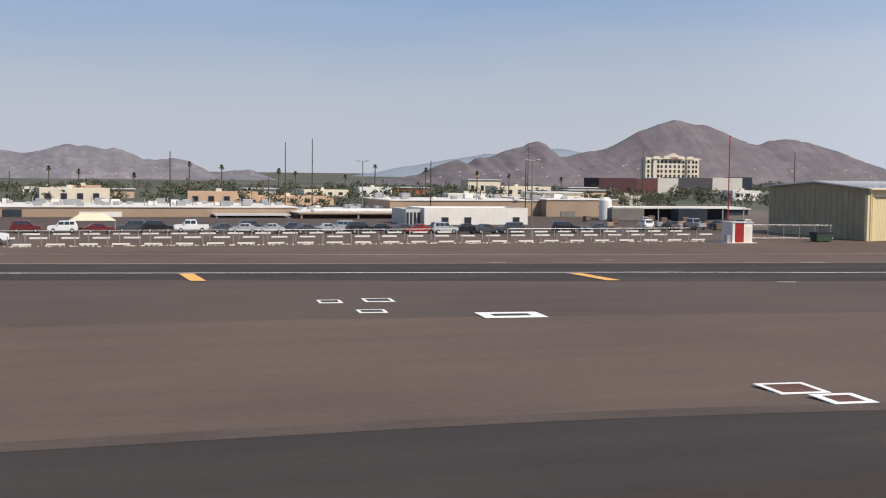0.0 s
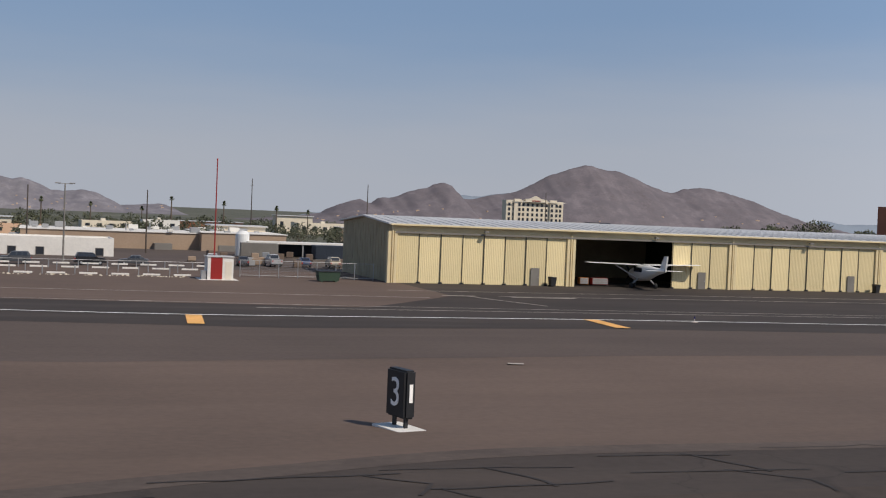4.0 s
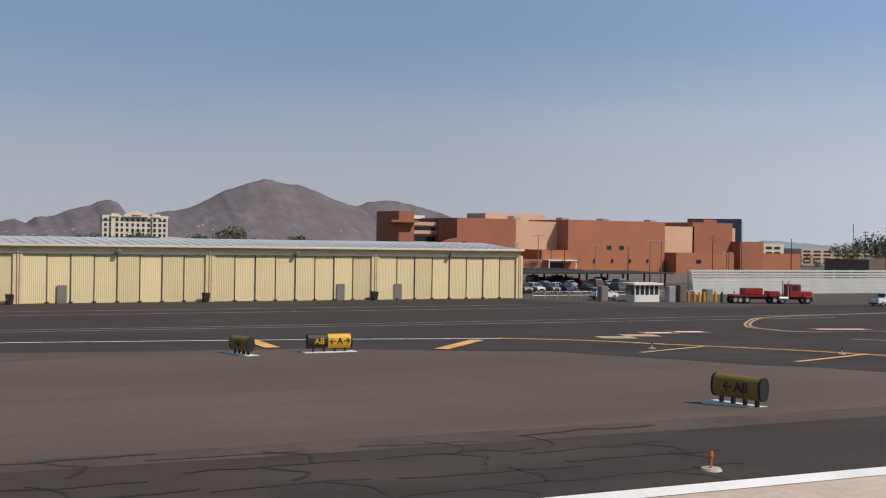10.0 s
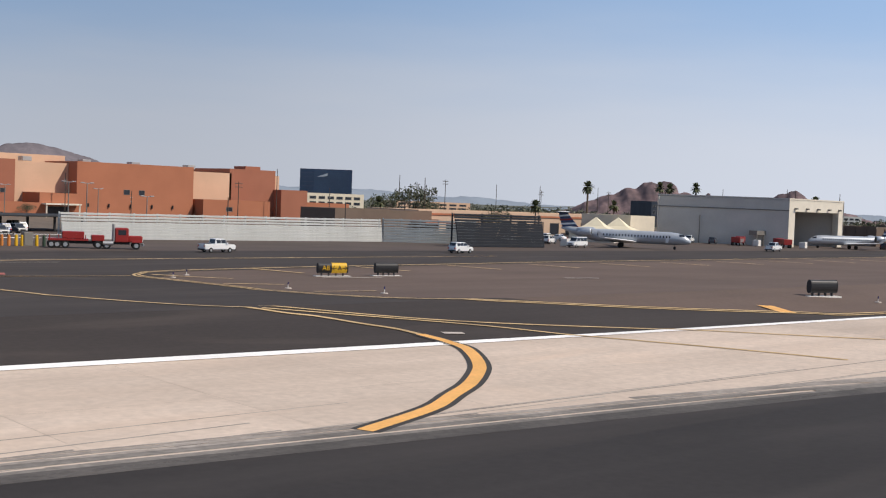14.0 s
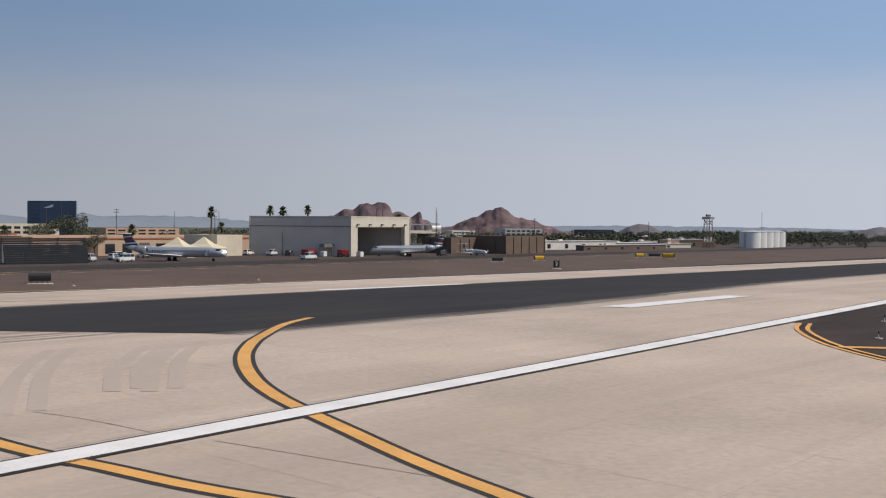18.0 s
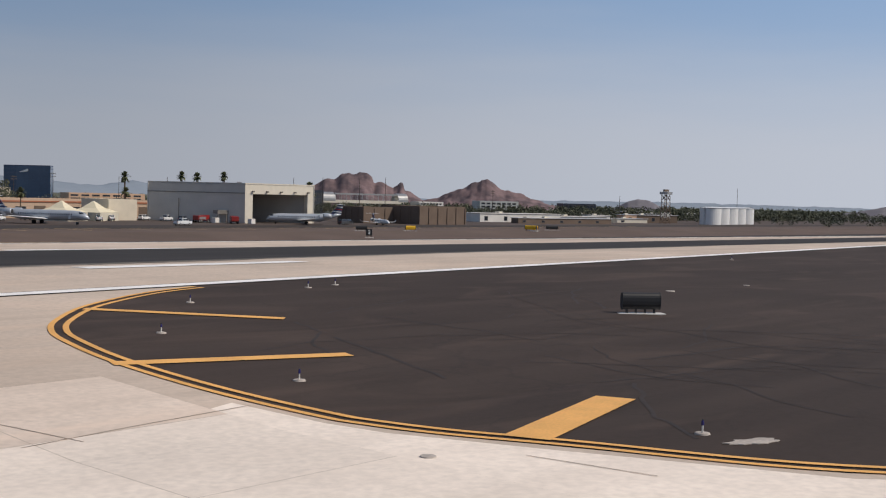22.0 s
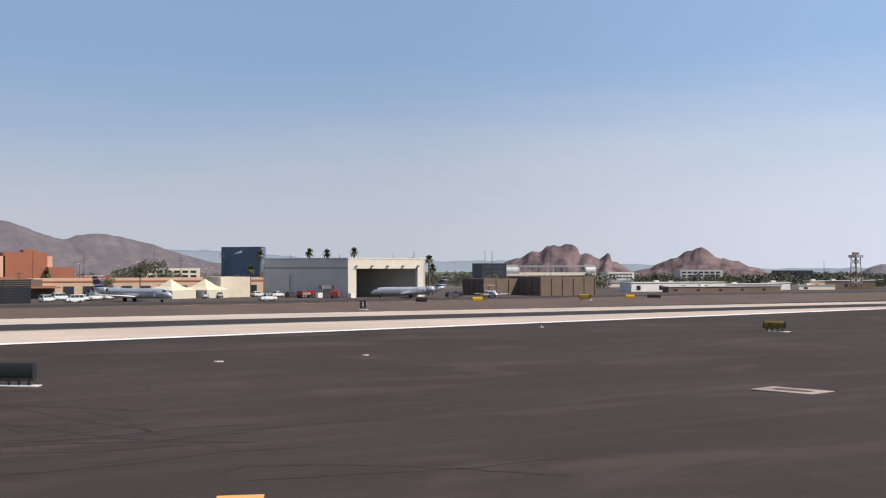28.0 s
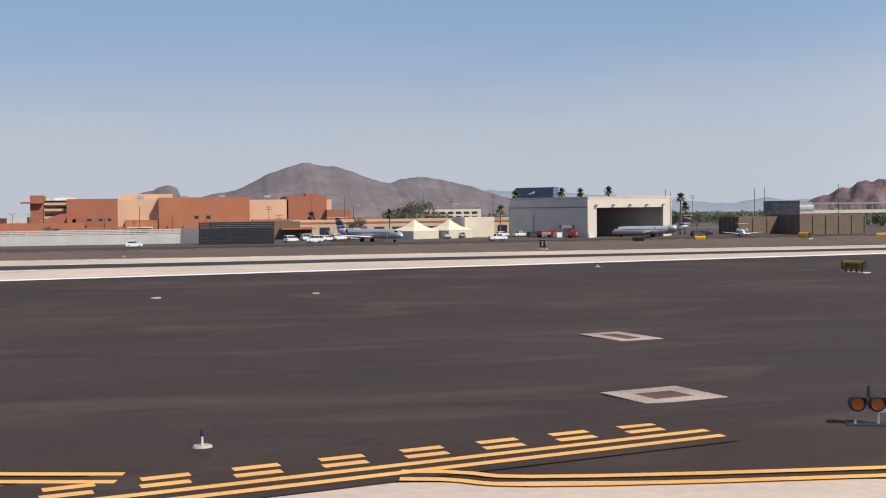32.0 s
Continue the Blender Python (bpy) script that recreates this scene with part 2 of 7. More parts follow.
ROOF = mat("pale metal roof", (0.62, 0.61, 0.60), 0.5, 0.2, 0.1, 0.2)
# near black in place of the shade inside bays and balconies
DARK = mat("painted interior shade", (0.02, 0.02, 0.022), 0.9)
GREY_DOOR = mat("grey steel door", (0.20, 0.185, 0.165), 0.6)
STEEL = mat("galvanised steel", (0.42, 0.42, 0.42), 0.5, 0.6)
WOOD = mat("weathered pole wood", (0.075, 0.06, 0.05), 0.9, 0, 0.25, 1, 9)
TERRA = mat("terracotta stucco", (0.40, 0.155, 0.085), 0.9, 0, 0.07, 0.15, 4)
BRICK = mat("brick-red stucco", (0.345, 0.135, 0.083), 0.9, 0, 0.08, 0.15, 4)
PEACH = mat("peach stucco", (0.62, 0.41, 0.28), 0.9, 0, 0.07, 0.15, 4)
TAN = mat("tan block wall", (0.36, 0.265, 0.19), 0.9, 0, 0.1, 0.2, 3)
PINK_TAN = mat("pink-tan stucco", (0.55, 0.40, 0.29), 0.9, 0, 0.08, 0.2, 3)
BROWN_WALL = mat("brown precast wall", (0.165, 0.12, 0.092), 0.9, 0, 0.1, 0.3, 4)
CREAM_WALL = mat("cream render", (0.70, 0.62, 0.49), 0.85, 0, 0.06)
WHITE_WALL = mat("white-painted wall", (0.74, 0.71, 0.66), 0.8, 0, 0.08, 0.3, 4)
GREY_WALL = mat("grey hangar cladding", (0.56, 0.53, 0.48), 0.75, 0, 0.07, 0.2, 4)
FASCIA = mat("cream hangar fascia", (0.72, 0.66, 0.55), 0.7, 0, 0.05)
LOUVRE = mat("pale blast-fence steel", (0.55, 0.555, 0.53), 0.5, 0.1, 0.08, 0.2, 3)
# the pale fence steel again, with shade put into a blue-grey colour
LOUVRE_SHADED = mat("blast-fence steel darkened for shade", (0.33, 0.36, 0.37), 0.5, 0.4, 0.12, 0.2, 3)
LOUVRE_BLACK = mat("near-black louvre steel", (0.022, 0.026, 0.034), 0.7, 0.1, 0.12)
CARPORT = mat("dark weathered carport steel", (0.035, 0.035, 0.036), 0.9, 0, 0.2)
SLATE_DARK = mat("dark slatted steel", (0.045, 0.055, 0.075), 0.45, 0.4, 0.12)
GLASS = mat("dark window glass", (0.03, 0.035, 0.045), 0.12, 0.0, 0.05, spec=0.7)
BLUE_GLASS = mat("blue curtain-wall glass", (0.04, 0.085, 0.16), 0.15, 0.1, 0.15, 0.1, 1.5, spec=0.7)
TYRE = mat("tyre rubber", (0.02, 0.02, 0.02), 0.9)
RIM = mat("silver wheel rim", (0.5, 0.5, 0.5), 0.4, 0.7)
PLASTIC = mat("black plastic", (0.025, 0.025, 0.027), 0.55)
LAMP_RED = mat("red tail lamp", (0.45, 0.03, 0.02), 0.3)
LAMP_CLEAR = mat("clear lamp lens", (0.7, 0.7, 0.68), 0.15)
ORANGE = mat("orange lamp lens", (0.65, 0.16, 0.02), 0.35)
BLUE_LENS = mat("blue taxiway lens", (0.035, 0.03, 0.14), 0.25)
# yellow face with shade mixed in, for signs turned from the sun
SIGN_YELLOW_SHADED = mat("yellow sign face darkened for shade", (0.24, 0.17, 0.03), 0.6, 0, 0.1, 0.2, 4)
SIGN_YELLOW = mat("yellow sign face", (0.72, 0.42, 0.02), 0.5, 0, 0.05)
SIGN_BLACK = mat("black sign face", (0.02, 0.02, 0.022), 0.5)
PLANE_SILVER = mat("silver airframe paint", (0.47, 0.50, 0.54), 0.35, 0.3, 0.05)
PLANE_WHITE = mat("white airframe paint", (0.78, 0.78, 0.77), 0.35, 0, 0.04)
NAVY = mat("navy tail paint", (0.05, 0.07, 0.14), 0.4)
RED_GLOSS = mat("red vehicle paint", (0.30, 0.026, 0.022), 0.3, 0, 0.05, spec=0.5)
CANVAS = mat("cream tent canvas", (0.74, 0.66, 0.48), 0.85, 0, 0.06)
CANVAS_SIDE = mat("pale canvas wall", (0.62, 0.57, 0.46), 0.85, 0, 0.06)
ORANGE_PLASTIC = mat("orange barrier plastic", (0.62, 0.22, 0.05), 0.5)
GREEN_STEEL = mat("dark green steel", (0.04, 0.07, 0.045), 0.6)
BARK = mat("bark", (0.13, 0.10, 0.075), 0.95, 0, 0.25, 3, 12)
LEAF = mat("dusty leaves", (0.105, 0.112, 0.068), 0.8, 0, 0.4, 0.5, 3, per_object=0.25)
# leaves of far belts, lightened and greyed to carry the haze
LEAF2 = mat("haze-greyed green leaves", (0.135, 0.14, 0.10), 0.8, 0, 0.4, 0.4, 3, per_object=0.25)
FROND = mat("palm fronds", (0.12, 0.13, 0.065), 0.75, 0, 0.3, 1, 4)
# brown rock with haze mixed into both tones, greyer and bluer
HAZED_ROCK = rock("haze-tinted brown mountain rock", (0.170, 0.149, 0.160), (0.149, 0.133, 0.145))
HEADROCK = rock("red sandstone", (0.205, 0.145, 0.147), (0.11, 0.085, 0.092))
# distant ranges: air haze is put into the colour, paler and bluer farther off
FAR_ROCK = rock("haze-tinted range rock", (0.22, 0.205, 0.22), (0.175, 0.165, 0.185))
FARTHEST = mat("haze-blue distant range", (0.23, 0.27, 0.32), 1.0, 0, 0.05, 0.01, 0.1)
CAR_PAINTS = {}
for nm, c in (("white", (0.85, 0.85, 0.84)), ("silver", (0.42, 0.43, 0.45)), ("red", (0.30, 0.03, 0.03)), ("black", (0.02, 0.02, 0.023)), ("charcoal", (0.08, 0.085, 0.095)), ("blue", (0.05, 0.08, 0.17)), ("tan", (0.38, 0.33, 0.26)), ("maroon", (0.16, 0.025, 0.03))):
    CAR_PAINTS[nm] = mat(nm + " car paint", c, 0.28, 0.1, 0.04, spec=0.6)

# ---- building blocks ----
KNOT_Y = (-900, -320, -240, -200, -176, -155, -136, -120, -104, -80, -48, -20, 0, 12, 32, 50, 72, 95, 120, 160, 224, 9000)
KNOT_Z = (-0.8, -1.3, -1.12, 0.53, 1.22, 0.6, 0.34, 0.84, 1.3, 1.89, 1.01, 0.07, 0.21, 1.12, 0.15, -0.27, -0.36, -0.48, -0.37, -0.32, -0.25, -0.25)


def gz(y):
    """Height of the ground, which is the same all along the runway."""
    return float(np.interp(y, KNOT_Y, KNOT_Z))


def finish(name, bm, material, smooth=False):
    me = bpy.data.meshes.new(name)
    bmesh.ops.recalc_face_normals(bm, faces=bm.faces)
    bm.to_mesh(me)
    bm.free()
    me.materials.append(material)
    if smooth:
        for p in me.polygons:
            p.use_smooth = True
    return me


def part(name, bm, material, parent, label="", smooth=False):
    ob = new(name, finish(name, bm, material, smooth))
    ob.parent = parent
    return tagged(ob, label)


def share(name, me, parent, m):
    ob = new(name, me)
    ob.parent = parent
    ob.matrix_basis = m
    return ob


def thing(name, m, label, category, group="", kind=""):
    ob = new(name)
    ob.empty_display_size = 0.3
    ob.matrix_basis = m
    return tagged(ob, label, category, group, kind)


def solo(name, bm, material, m, label, category, group="", kind="", smooth=False):
    ob = new(name, finish(name, bm, material, smooth))
    ob.matrix_basis = m
    return tagged(ob, label, category, group, kind)


def box(bm, x0, x1, y0, y1, z0, z1):
    v = [bm.verts.new((x, y, z)) for z in (z0, z1) for x, y in ((x0, y0), (x1, y0), (x1, y1), (x0, y1))]
    for q in ((3, 2, 1, 0), (4, 5, 6, 7), (0, 1, 5, 4), (1, 2, 6, 5), (2, 3, 7, 6), (3, 0, 4, 7)):
        bm.faces.new([v[i] for i in q])
    return v


def boxes(*rows):
    bm = bmesh.new()
    for r in rows:
        box(bm, *r)
    return bm


def bevel(bm, w=0.03, seg=1):
    bmesh.ops.bevel(bm, geom=list(bm.edges), offset=w, segments=seg, affect="EDGES", clamp_overlap=True)
    return bm


def loft(bm, rings, cap=True):
    """Skin a row of rings with the same number of points."""
    vs = [[bm.verts.new(p) for p in ring] for ring in rings]
    n = len(vs[0])
    for a, b in zip(vs, vs[1:]):
        for i in range(n):
            bm.faces.new((a[i], a[(i + 1) % n], b[(i + 1) % n], b[i]))
    if cap:
        bm.faces.new(vs[0][::-1]), bm.faces.new(vs[-1])
    return bm


def ring(c, r, axis="x", n=12, rz=None):
    rz = r if rz is None else rz
    out = []
    for k in range(n):
        a = 2 * math.pi * k / n
        u, v = r * math.cos(a), rz * math.sin(a)
        out.append({"x": (c[0], c[1] + u, c[2] + v), "y": (c[0] + u, c[1], c[2] + v), "z": (c[0] + u, c[1] + v, c[2])}[axis])
    return out


def rod(bm, p, q, r, r2=None, n=6):
    p, q = Vector(p), Vector(q)
    d = (q - p).normalized()
    a = d.orthogonal().normalized()
    b = d.cross(a)
    rr = []
    for c, rad in ((p, r), (q, r if r2 is None else r2)):
        rr.append([c + rad * (math.cos(2 * math.pi * k / n) * a + math.sin(2 * math.pi * k / n) * b) for k in range(n)])
    return loft(bm, rr)


def prism(bm, pts, z0, z1):
    return loft(bm, [[(x, y, z0) for x, y in pts], [(x, y, z1) for x, y in pts]])


def side_prism(bm, pts, y0, y1):
    """An outline in x and z, pushed along y."""
    return loft(bm, [[(x, y0, z) for x, z in pts], [(x, y1, z) for x, z in pts]])


def drape(bm, lift):
    for k in KNOT_Y[1:-1]:
        bmesh.ops.bisect_plane(bm, geom=bm.verts[:] + bm.edges[:] + bm.faces[:], plane_co=(0, k, 0), plane_no=(0, 1, 0))
    for v in bm.verts:
        v.co.z = gz(v.co.y) + lift
    for f in bm.faces:
        f.normal_update()
        if f.normal.z < 0:
            f.normal_flip()
    return bm


def patch(name, pts, material, lift, label, category="ground", group=""):
    bm = bmesh.new()
    vs = [bm.verts.new((x, y, 0)) for x, y in pts]
    f = bm.faces.new(vs)
    f.normal_update()
    bmesh.ops.triangulate(bm, faces=[f])
    drape(bm, lift)
    me = bpy.data.meshes.new(name)
    bm.to_mesh(me)
    bm.free()
    me.materials.append(material)
    return tagged(new(name, me), label, category, group, "structure")


def stripe_pts(line, w):
    """The outline of a painted line of width w along a bent line."""
    left, right = [], []
    for i, p in enumerate(line):
        a, b = line[max(i - 1, 0)], line[min(i + 1, len(line) - 1)]
        d = math.hypot(b[0] - a[0], b[1] - a[1]) or 1
        nx, ny = -(b[1] - a[1]) / d, (b[0] - a[0]) / d
        left.append((p[0] + nx * w / 2, p[1] + ny * w / 2)), right.append((p[0] - nx * w / 2, p[1] - ny * w / 2))
    return left, right


def smooth_line(pts, n=8):
    """A curve through a few points."""
    P = [Vector((*p, 0)) for p in pts]
    P = [2 * P[0] - P[1]] + P + [2 * P[-1] - P[-2]]
    out = []
    for a, b, c, d in zip(P, P[1:], P[2:], P[3:]):
        for k in range(n):
            t = k / n
            q = 0.5 * ((2 * b) + (c - a) * t + (2 * a - 5 * b + 4 * c - d) * t * t + (3 * b - a - 3 * c + d) * t ** 3)
            out.append((q.x, q.y))
    return out + [tuple(pts[-1])]


def stripe(name, line, w, material, label, lift=0.06, curve=False, group=""):
    line = smooth_line(line) if curve else line
    l, r = stripe_pts(line, w)
    bm = bmesh.new()
    a = [bm.verts.new((*p, 0)) for p in l]
    b = [bm.verts.new((*p, 0)) for p in r]
    for i in range(len(a) - 1):
        bm.faces.new((a[i], a[i + 1], b[i + 1], b[i]))
    drape(bm, lift)
    me = bpy.data.meshes.new(name)
    bm.to_mesh(me)
    bm.free()
    me.materials.append(material)
    return tagged(new(name, me), label, "marking", group, "structure")


# ---- ground ----
xs = [-4200, -1500, -600, -200, 0, 200, 400, 600, 900, 1600, 4600]
ys = [-3500] + list(KNOT_Y[:-1]) + [400, 800, 1500, 4600]
bm = bmesh.new()
grid = [[bm.verts.new((x, y, gz(y))) for x in xs] for y in ys]
for a, b in zip(grid, grid[1:]):
    for i in range(len(xs) - 1):
        bm.faces.new((a[i], a[i + 1], b[i + 1], b[i]))
solo("ground", bm, LAND, Matrix(), "dry brown valley floor under the airport and city", "ground", kind="structure")
def north(x):
    """The runway's north edge, which runs a little askew to the x axis."""
    return float(np.interp(x, (-900, 150, 650, 1600), (4.6, 4.6, -18.4, -8)))


def south(x):
    """The runway's south edge."""
    return float(np.interp(x, (-900, 200, 650, 1600), (-103.9, -103.9, -60.5, -50)))


def band_north(x):
    return float(np.interp(x, (-900, 200, 230, 254, 272, 311, 412, 1600), (-14.3, -13.9, -16.9, -19.4, -23.2, -23.5, -27, -26)))


def band_south(x):
    return float(np.interp(x, (-900, 222, 246, 252, 256, 262, 295, 332, 361, 1600), (-42.9, -42.9, -43.6, -46, -58, -72.5, -71.4, -67, -63, -44)))


SHOULDER = [(50, 17.4), (60, 15), (68.6, 14), (78, 16.8), (86, 18.9), (97.5, 18.5), (111.7, 18), (132.6, 14.9), (145, 13.5), (161.5, 11.8), (194.5, 10.2), (212, 10.4)]
ISLAND_EDGE = [(299.7, -95.5), (294.2, -97.8), (287.3, -102.6), (282.6, -107.7), (280.3, -111.4), (279.1, -115.2), (278, -121.7), (277.8, -130.4), (278.9, -138.6), (281, -144.3), (284.2, -152.3), (291, -160), (302, -167.6), (316, -173.6), (330.8, -178.2), (340.1, -180.4), (351.6, -183.1), (420, -190.5)]
patch("infield", [(-500, -20), (1500, -20), (1500, 86), (600, 78), (-500, 70)], DIRT, 0.01, "brown sealed gravel infield between runway and taxiway")
patch("infield_dark", [(-500, 62), (24, 54), (48, 51), (75, 47), (107, 49.9), (137, 50), (165, 53), (182, 57), (182, 66), (-500, 160)], DIRT2, 0.016, "darker gravel strip beside the taxiway")
patch("shoulder_new", [(-500, -2), (51, -2), (51, 17.3), (40, 19.3), (25, 21.5), (9.7, 21.8), (-500, 28)], ASPHALT, 0.02, "smooth dark asphalt runway shoulder", "shoulder")
stripe("shoulder_fringe", [(9.7, 22.0), (25, 21.7), (40, 19.5)] + SHOULDER, 1.5, mat("gravel-dusted asphalt", (0.094, 0.07, 0.057), 0.95, 0, 0.2, 0.3, 3), "gravel dust blown over the shoulder edge", 0.0285, True)
patch("shoulder_east", [(168, -2), (213, -2)] + [p for p in SHOULDER[::-1] if p[0] > 168] + [(168, 11.4)], ASPHALT, 0.0265, "smooth dark asphalt runway shoulder", "shoulder")
patch("shoulder_north", [(51, -2), (213, -2)] + SHOULDER[::-1], CRACKED, 0.022, "dark cracked asphalt runway shoulder", "shoulder")
patch("taxiway", [(-500, 170), (-60, 94), (23, 79.7), (54.6, 71.9), (89.6, 65.4), (114, 66.5), (146, 63.5), (166, 60.5), (190, 56), (205, 47.8), (258, 48), (264.4, 56.8), (282.6, 60), (306, 62.2), (356, 65.8), (600, 76), (1500, 84), (1500, 92), (255, 95), (245, 119), (-500, 190)], ASPHALT, 0.024, "dark asphalt taxiway in front of the hangars", "taxiway")
patch("taxiway_verge", [(-500, 178), (-20, 103), (22.4, 95.8), (60.5, 89.9), (99.9, 84), (113, 100), (113, 118), (112, 136), (-500, 195)], DIRT, 0.03, "brown gravel verge beyond the taxiway", "ground")
patch("connector", [(212, -20), (211, 10.4), (211.6, 19), (211.7, 28.5), (205, 47.8), (192, 60), (200, 75), (290, 75), (268, 58.5), (259.4, 53), (259.4, 48), (259.2, 36), (258.8, 16.5), (267.6, 9.4), (284.6, 2.6), (294, 0.2), (420, -5.4), (1500, -6), (1500, -20)], ASPHALT, 0.028, "dark asphalt taxiway connector onto the runway", "taxiway")
patch("car_park", [(-500, 136), (112, 136), (112, 199), (-500, 199)], APRON, 0.012, "brown-grey asphalt car park behind the fences", "car park")
patch("city_floor", [(-4100, 215), (600, 232), (4500, 260), (4500, 4500), (-4100, 4500)], CITY, 0.01, "grey-green city floor under far trees", "ground")
patch("apron", [(238, 92), (1500, 88), (1500, 230), (600, 230), (248, 150)], APRON, 0.02, "brown-grey worn asphalt apron", "apron")
patch("runway", [(x, south(x)) for x in (-900, 200, 650, 1600)] + [(x, north(x)) for x in (1600, 650, 150, -900)], CONCRETE, 0.034, "pale concrete runway", "runway")
patch("rubber_band", [(x, band_south(x)) for x in (-900, 222, 246, 252, 256, 262, 295, 332, 361, 1600)] + [(x, band_north(x)) for x in (1600, 412, 311, 272, 254, 230, 200, -900)], RUBBER, 0.05, "black rubber-stained landing strip on the concrete", "runway")
patch("exit_concrete", [(-900, -90), (303, -90)] + ISLAND_EDGE + [(900, -196), (900, -420), (-900, -420)], CONCRETE, 0.028, "pale concrete taxiway exit", "taxiway")
patch("island", [(303, -90), (650, -50), (1600, -44), (1600, -196), (900, -196)] + ISLAND_EDGE[::-1], ISLAND, 0.028, "dark cracked asphalt island beside the taxiway", "ground")
patch("new_concrete", [(262, -137), (266.3, -135.6), (277.3, -131.4), (278.3, -138.8), (280.4, -144.6), (283.6, -152.8), (290.5, -160.6), (301.6, -168.3), (330, -178.6), (322, -205), (262, -205)], NEW_SLAB, 0.041, "newer pale concrete beside the island", "taxiway")

# ---- painted lines ----
stripe("runway_edge_line", [(x, north(x) + 0.1) for x in (-900, 150, 650, 1600)], 0.8, WHITE_PAINT, "white runway edge line")
stripe("runway_edge_border", [(x, south(x)) for x in (-900, 200, 650, 1600)], 1.75, BLACK_EDGE, "black border of the white runway edge line", 0.07)
stripe("runway_edge_line_south", [(x, south(x)) for x in (-900, 200, 650, 1600)], 1.35, WHITE_PAINT, "wide white runway edge line", 0.085)
for a, b, w in (((299.8, -79.2), (323, -78.8), 3.0), ((321.9, -20.4), (346.6, -23.6), 3.4)):
    stripe("touchdown_bar", [a, b], w, WHITE_PAINT, "white touchdown zone bar on the runway", 0.09, group="touchdown bars")
stripe("centreline_dash", [(224, -31.6), (240, -33)], 0.6, mat("scrubbed marking", (0.095, 0.092, 0.09), 0.8), "worn grey runway centreline dash")
stripe("taxiway_edge_line", [(-400, 160), (-60, 101), (22.7, 86), (57.3, 80), (84, 74.9), (115.4, 74), (139, 71.9), (153.8, 70.8), (168.7, 68), (193, 63), (207.8, 59)], 0.35, WHITE_PAINT, "thin white taxiway edge line", curve=True)
for line in ([(-300, 160), (22, 107.7), (64, 101), (109.6, 96.7)], [(-300, 148), (22, 96.5), (60, 90.6), (100, 84.8), (190, 79), (262, 77)], [(118, 100), (240, 97.8)], [(90, 82), (180, 77.5), (260, 72)], [(108, 106), (240, 103.6)]):
    stripe("taxiway_thin_line", line, 0.25, DULL_WHITE, "thin pale line along the taxiway", group="thin lines")
for x, y, lean in ((20.8, 85.6, 0.15), (52.0, 79.8, 0.1), (83.5, 74.6, -0.7), (115.1, 73.9, -0.7), (146.3, 71.0, -0.7), (166.5, 68.2, -0.7), (187.4, 64.4, -0.7)):
    bm = bmesh.new()
    for q in ((x, y), (x + 1.15, y - 0.1), (x + 1.15 + lean, y - 7.1), (x + lean, y - 7.0)):
        bm.verts.new((*q, 0))
    bm.faces.new(bm.verts)
    me = bpy.data.meshes.new("yellow_dash")
    drape(bm, 0.07).to_mesh(me)
    me.materials.append(YELLOW_PAINT)
    tagged(new("yellow_dash", me), "yellow shoulder dash beside the taxiway line", "marking", "shoulder dashes", "structure")
stripe("yellow_bar", [(198.3, 52.1), (205, 58.3)], 1.1, YELLOW_PAINT, "yellow shoulder bar beside the taxiway", 0.07)
for a, b in (((214.6, 8.6), (224.4, 5.7)), ((215.4, 17.1), (224.6, 17.4)), ((214, 32.7), (223.8, 35.4)), ((209.8, 43.5), (218.1, 46.4))):
    stripe("shoulder_bar", [a, b], 0.5, YELLOW_PAINT if a[1] < 35 else DULL_YELLOW, "yellow shoulder bar at the connector edge", 0.07, group="shoulder bars")
for d in (0, 0.65):
    stripe("connector_edge", [(207.8, 59 + d), (213.7, 54.1 + d), (218.4 + d * 0.5, 46.6 + d), (223 + d, 34.9), (223.9 + d, 17), (224.1 + d, 10.1), (224.4 + d, 7.3), (224.1 + d, 5.4), (223.2 + d * 0.9, 4.0 - d * 0.5), (219.2 + d, 1.8 - d * 0.3)], 0.26, YELLOW_PAINT, "double yellow connector edge line", 0.07, True, "edge lines")
    stripe("connector_edge", [(600, 76 + d), (356, 66.5 + d), (306, 62.8 + d), (282.6, 60.7 + d), (264.4, 57.4 + d), (260, 54.6 + d), (258.7 - d, 52), (258.8 - d, 47), (258.6 - d, 36.2), (258.1 - d, 16.1), (267.2, 9.2 - d), (284.3, 2.4 - d), (293.6, 0.3 - d), (340, -1.9 - d)], 0.3, DULL_YELLOW, "double yellow edge line round the infield", 0.07, True, "edge lines")
    stripe("connector_edge", [(330, 79), (270, 76.3 + d), (253.3, 74.5 + d), (246.8, 70.8 + d), (239.6 - d, 63.8), (238.4 - d, 59.6), (239.6 - d, 56.1), (248, 53.6), (257.7, 52.4)], 0.3, DULL_YELLOW, "double yellow connector edge line", 0.07, True, "edge lines")
LEAD = [(236, 48), (240.4, 38.4), (242.1, 17.6), (244.6, 10.7), (246.2, 8.6), (247.4, 6), (248.3, 4.3), (248.6, 2.6), (248.7, 0.65), (248.2, -1.2), (246.7, -3.5), (244.7, -6), (242.9, -7.8), (240.4, -9.9), (238, -11.5), (235.4, -13.2), (230.9, -15.1)]
stripe("lead_off_border", LEAD[7:], 1.1, BLACK_EDGE, "black border of the lead-off line", 0.06, True)
stripe("lead_off_line", LEAD[7:], 0.62, YELLOW_PAINT, "curved yellow lead-off line onto the runway", 0.07, True)
stripe("taxi_line", LEAD[:8], 0.42, DULL_YELLOW, "thin worn yellow taxi line on the connector", 0.07, True)
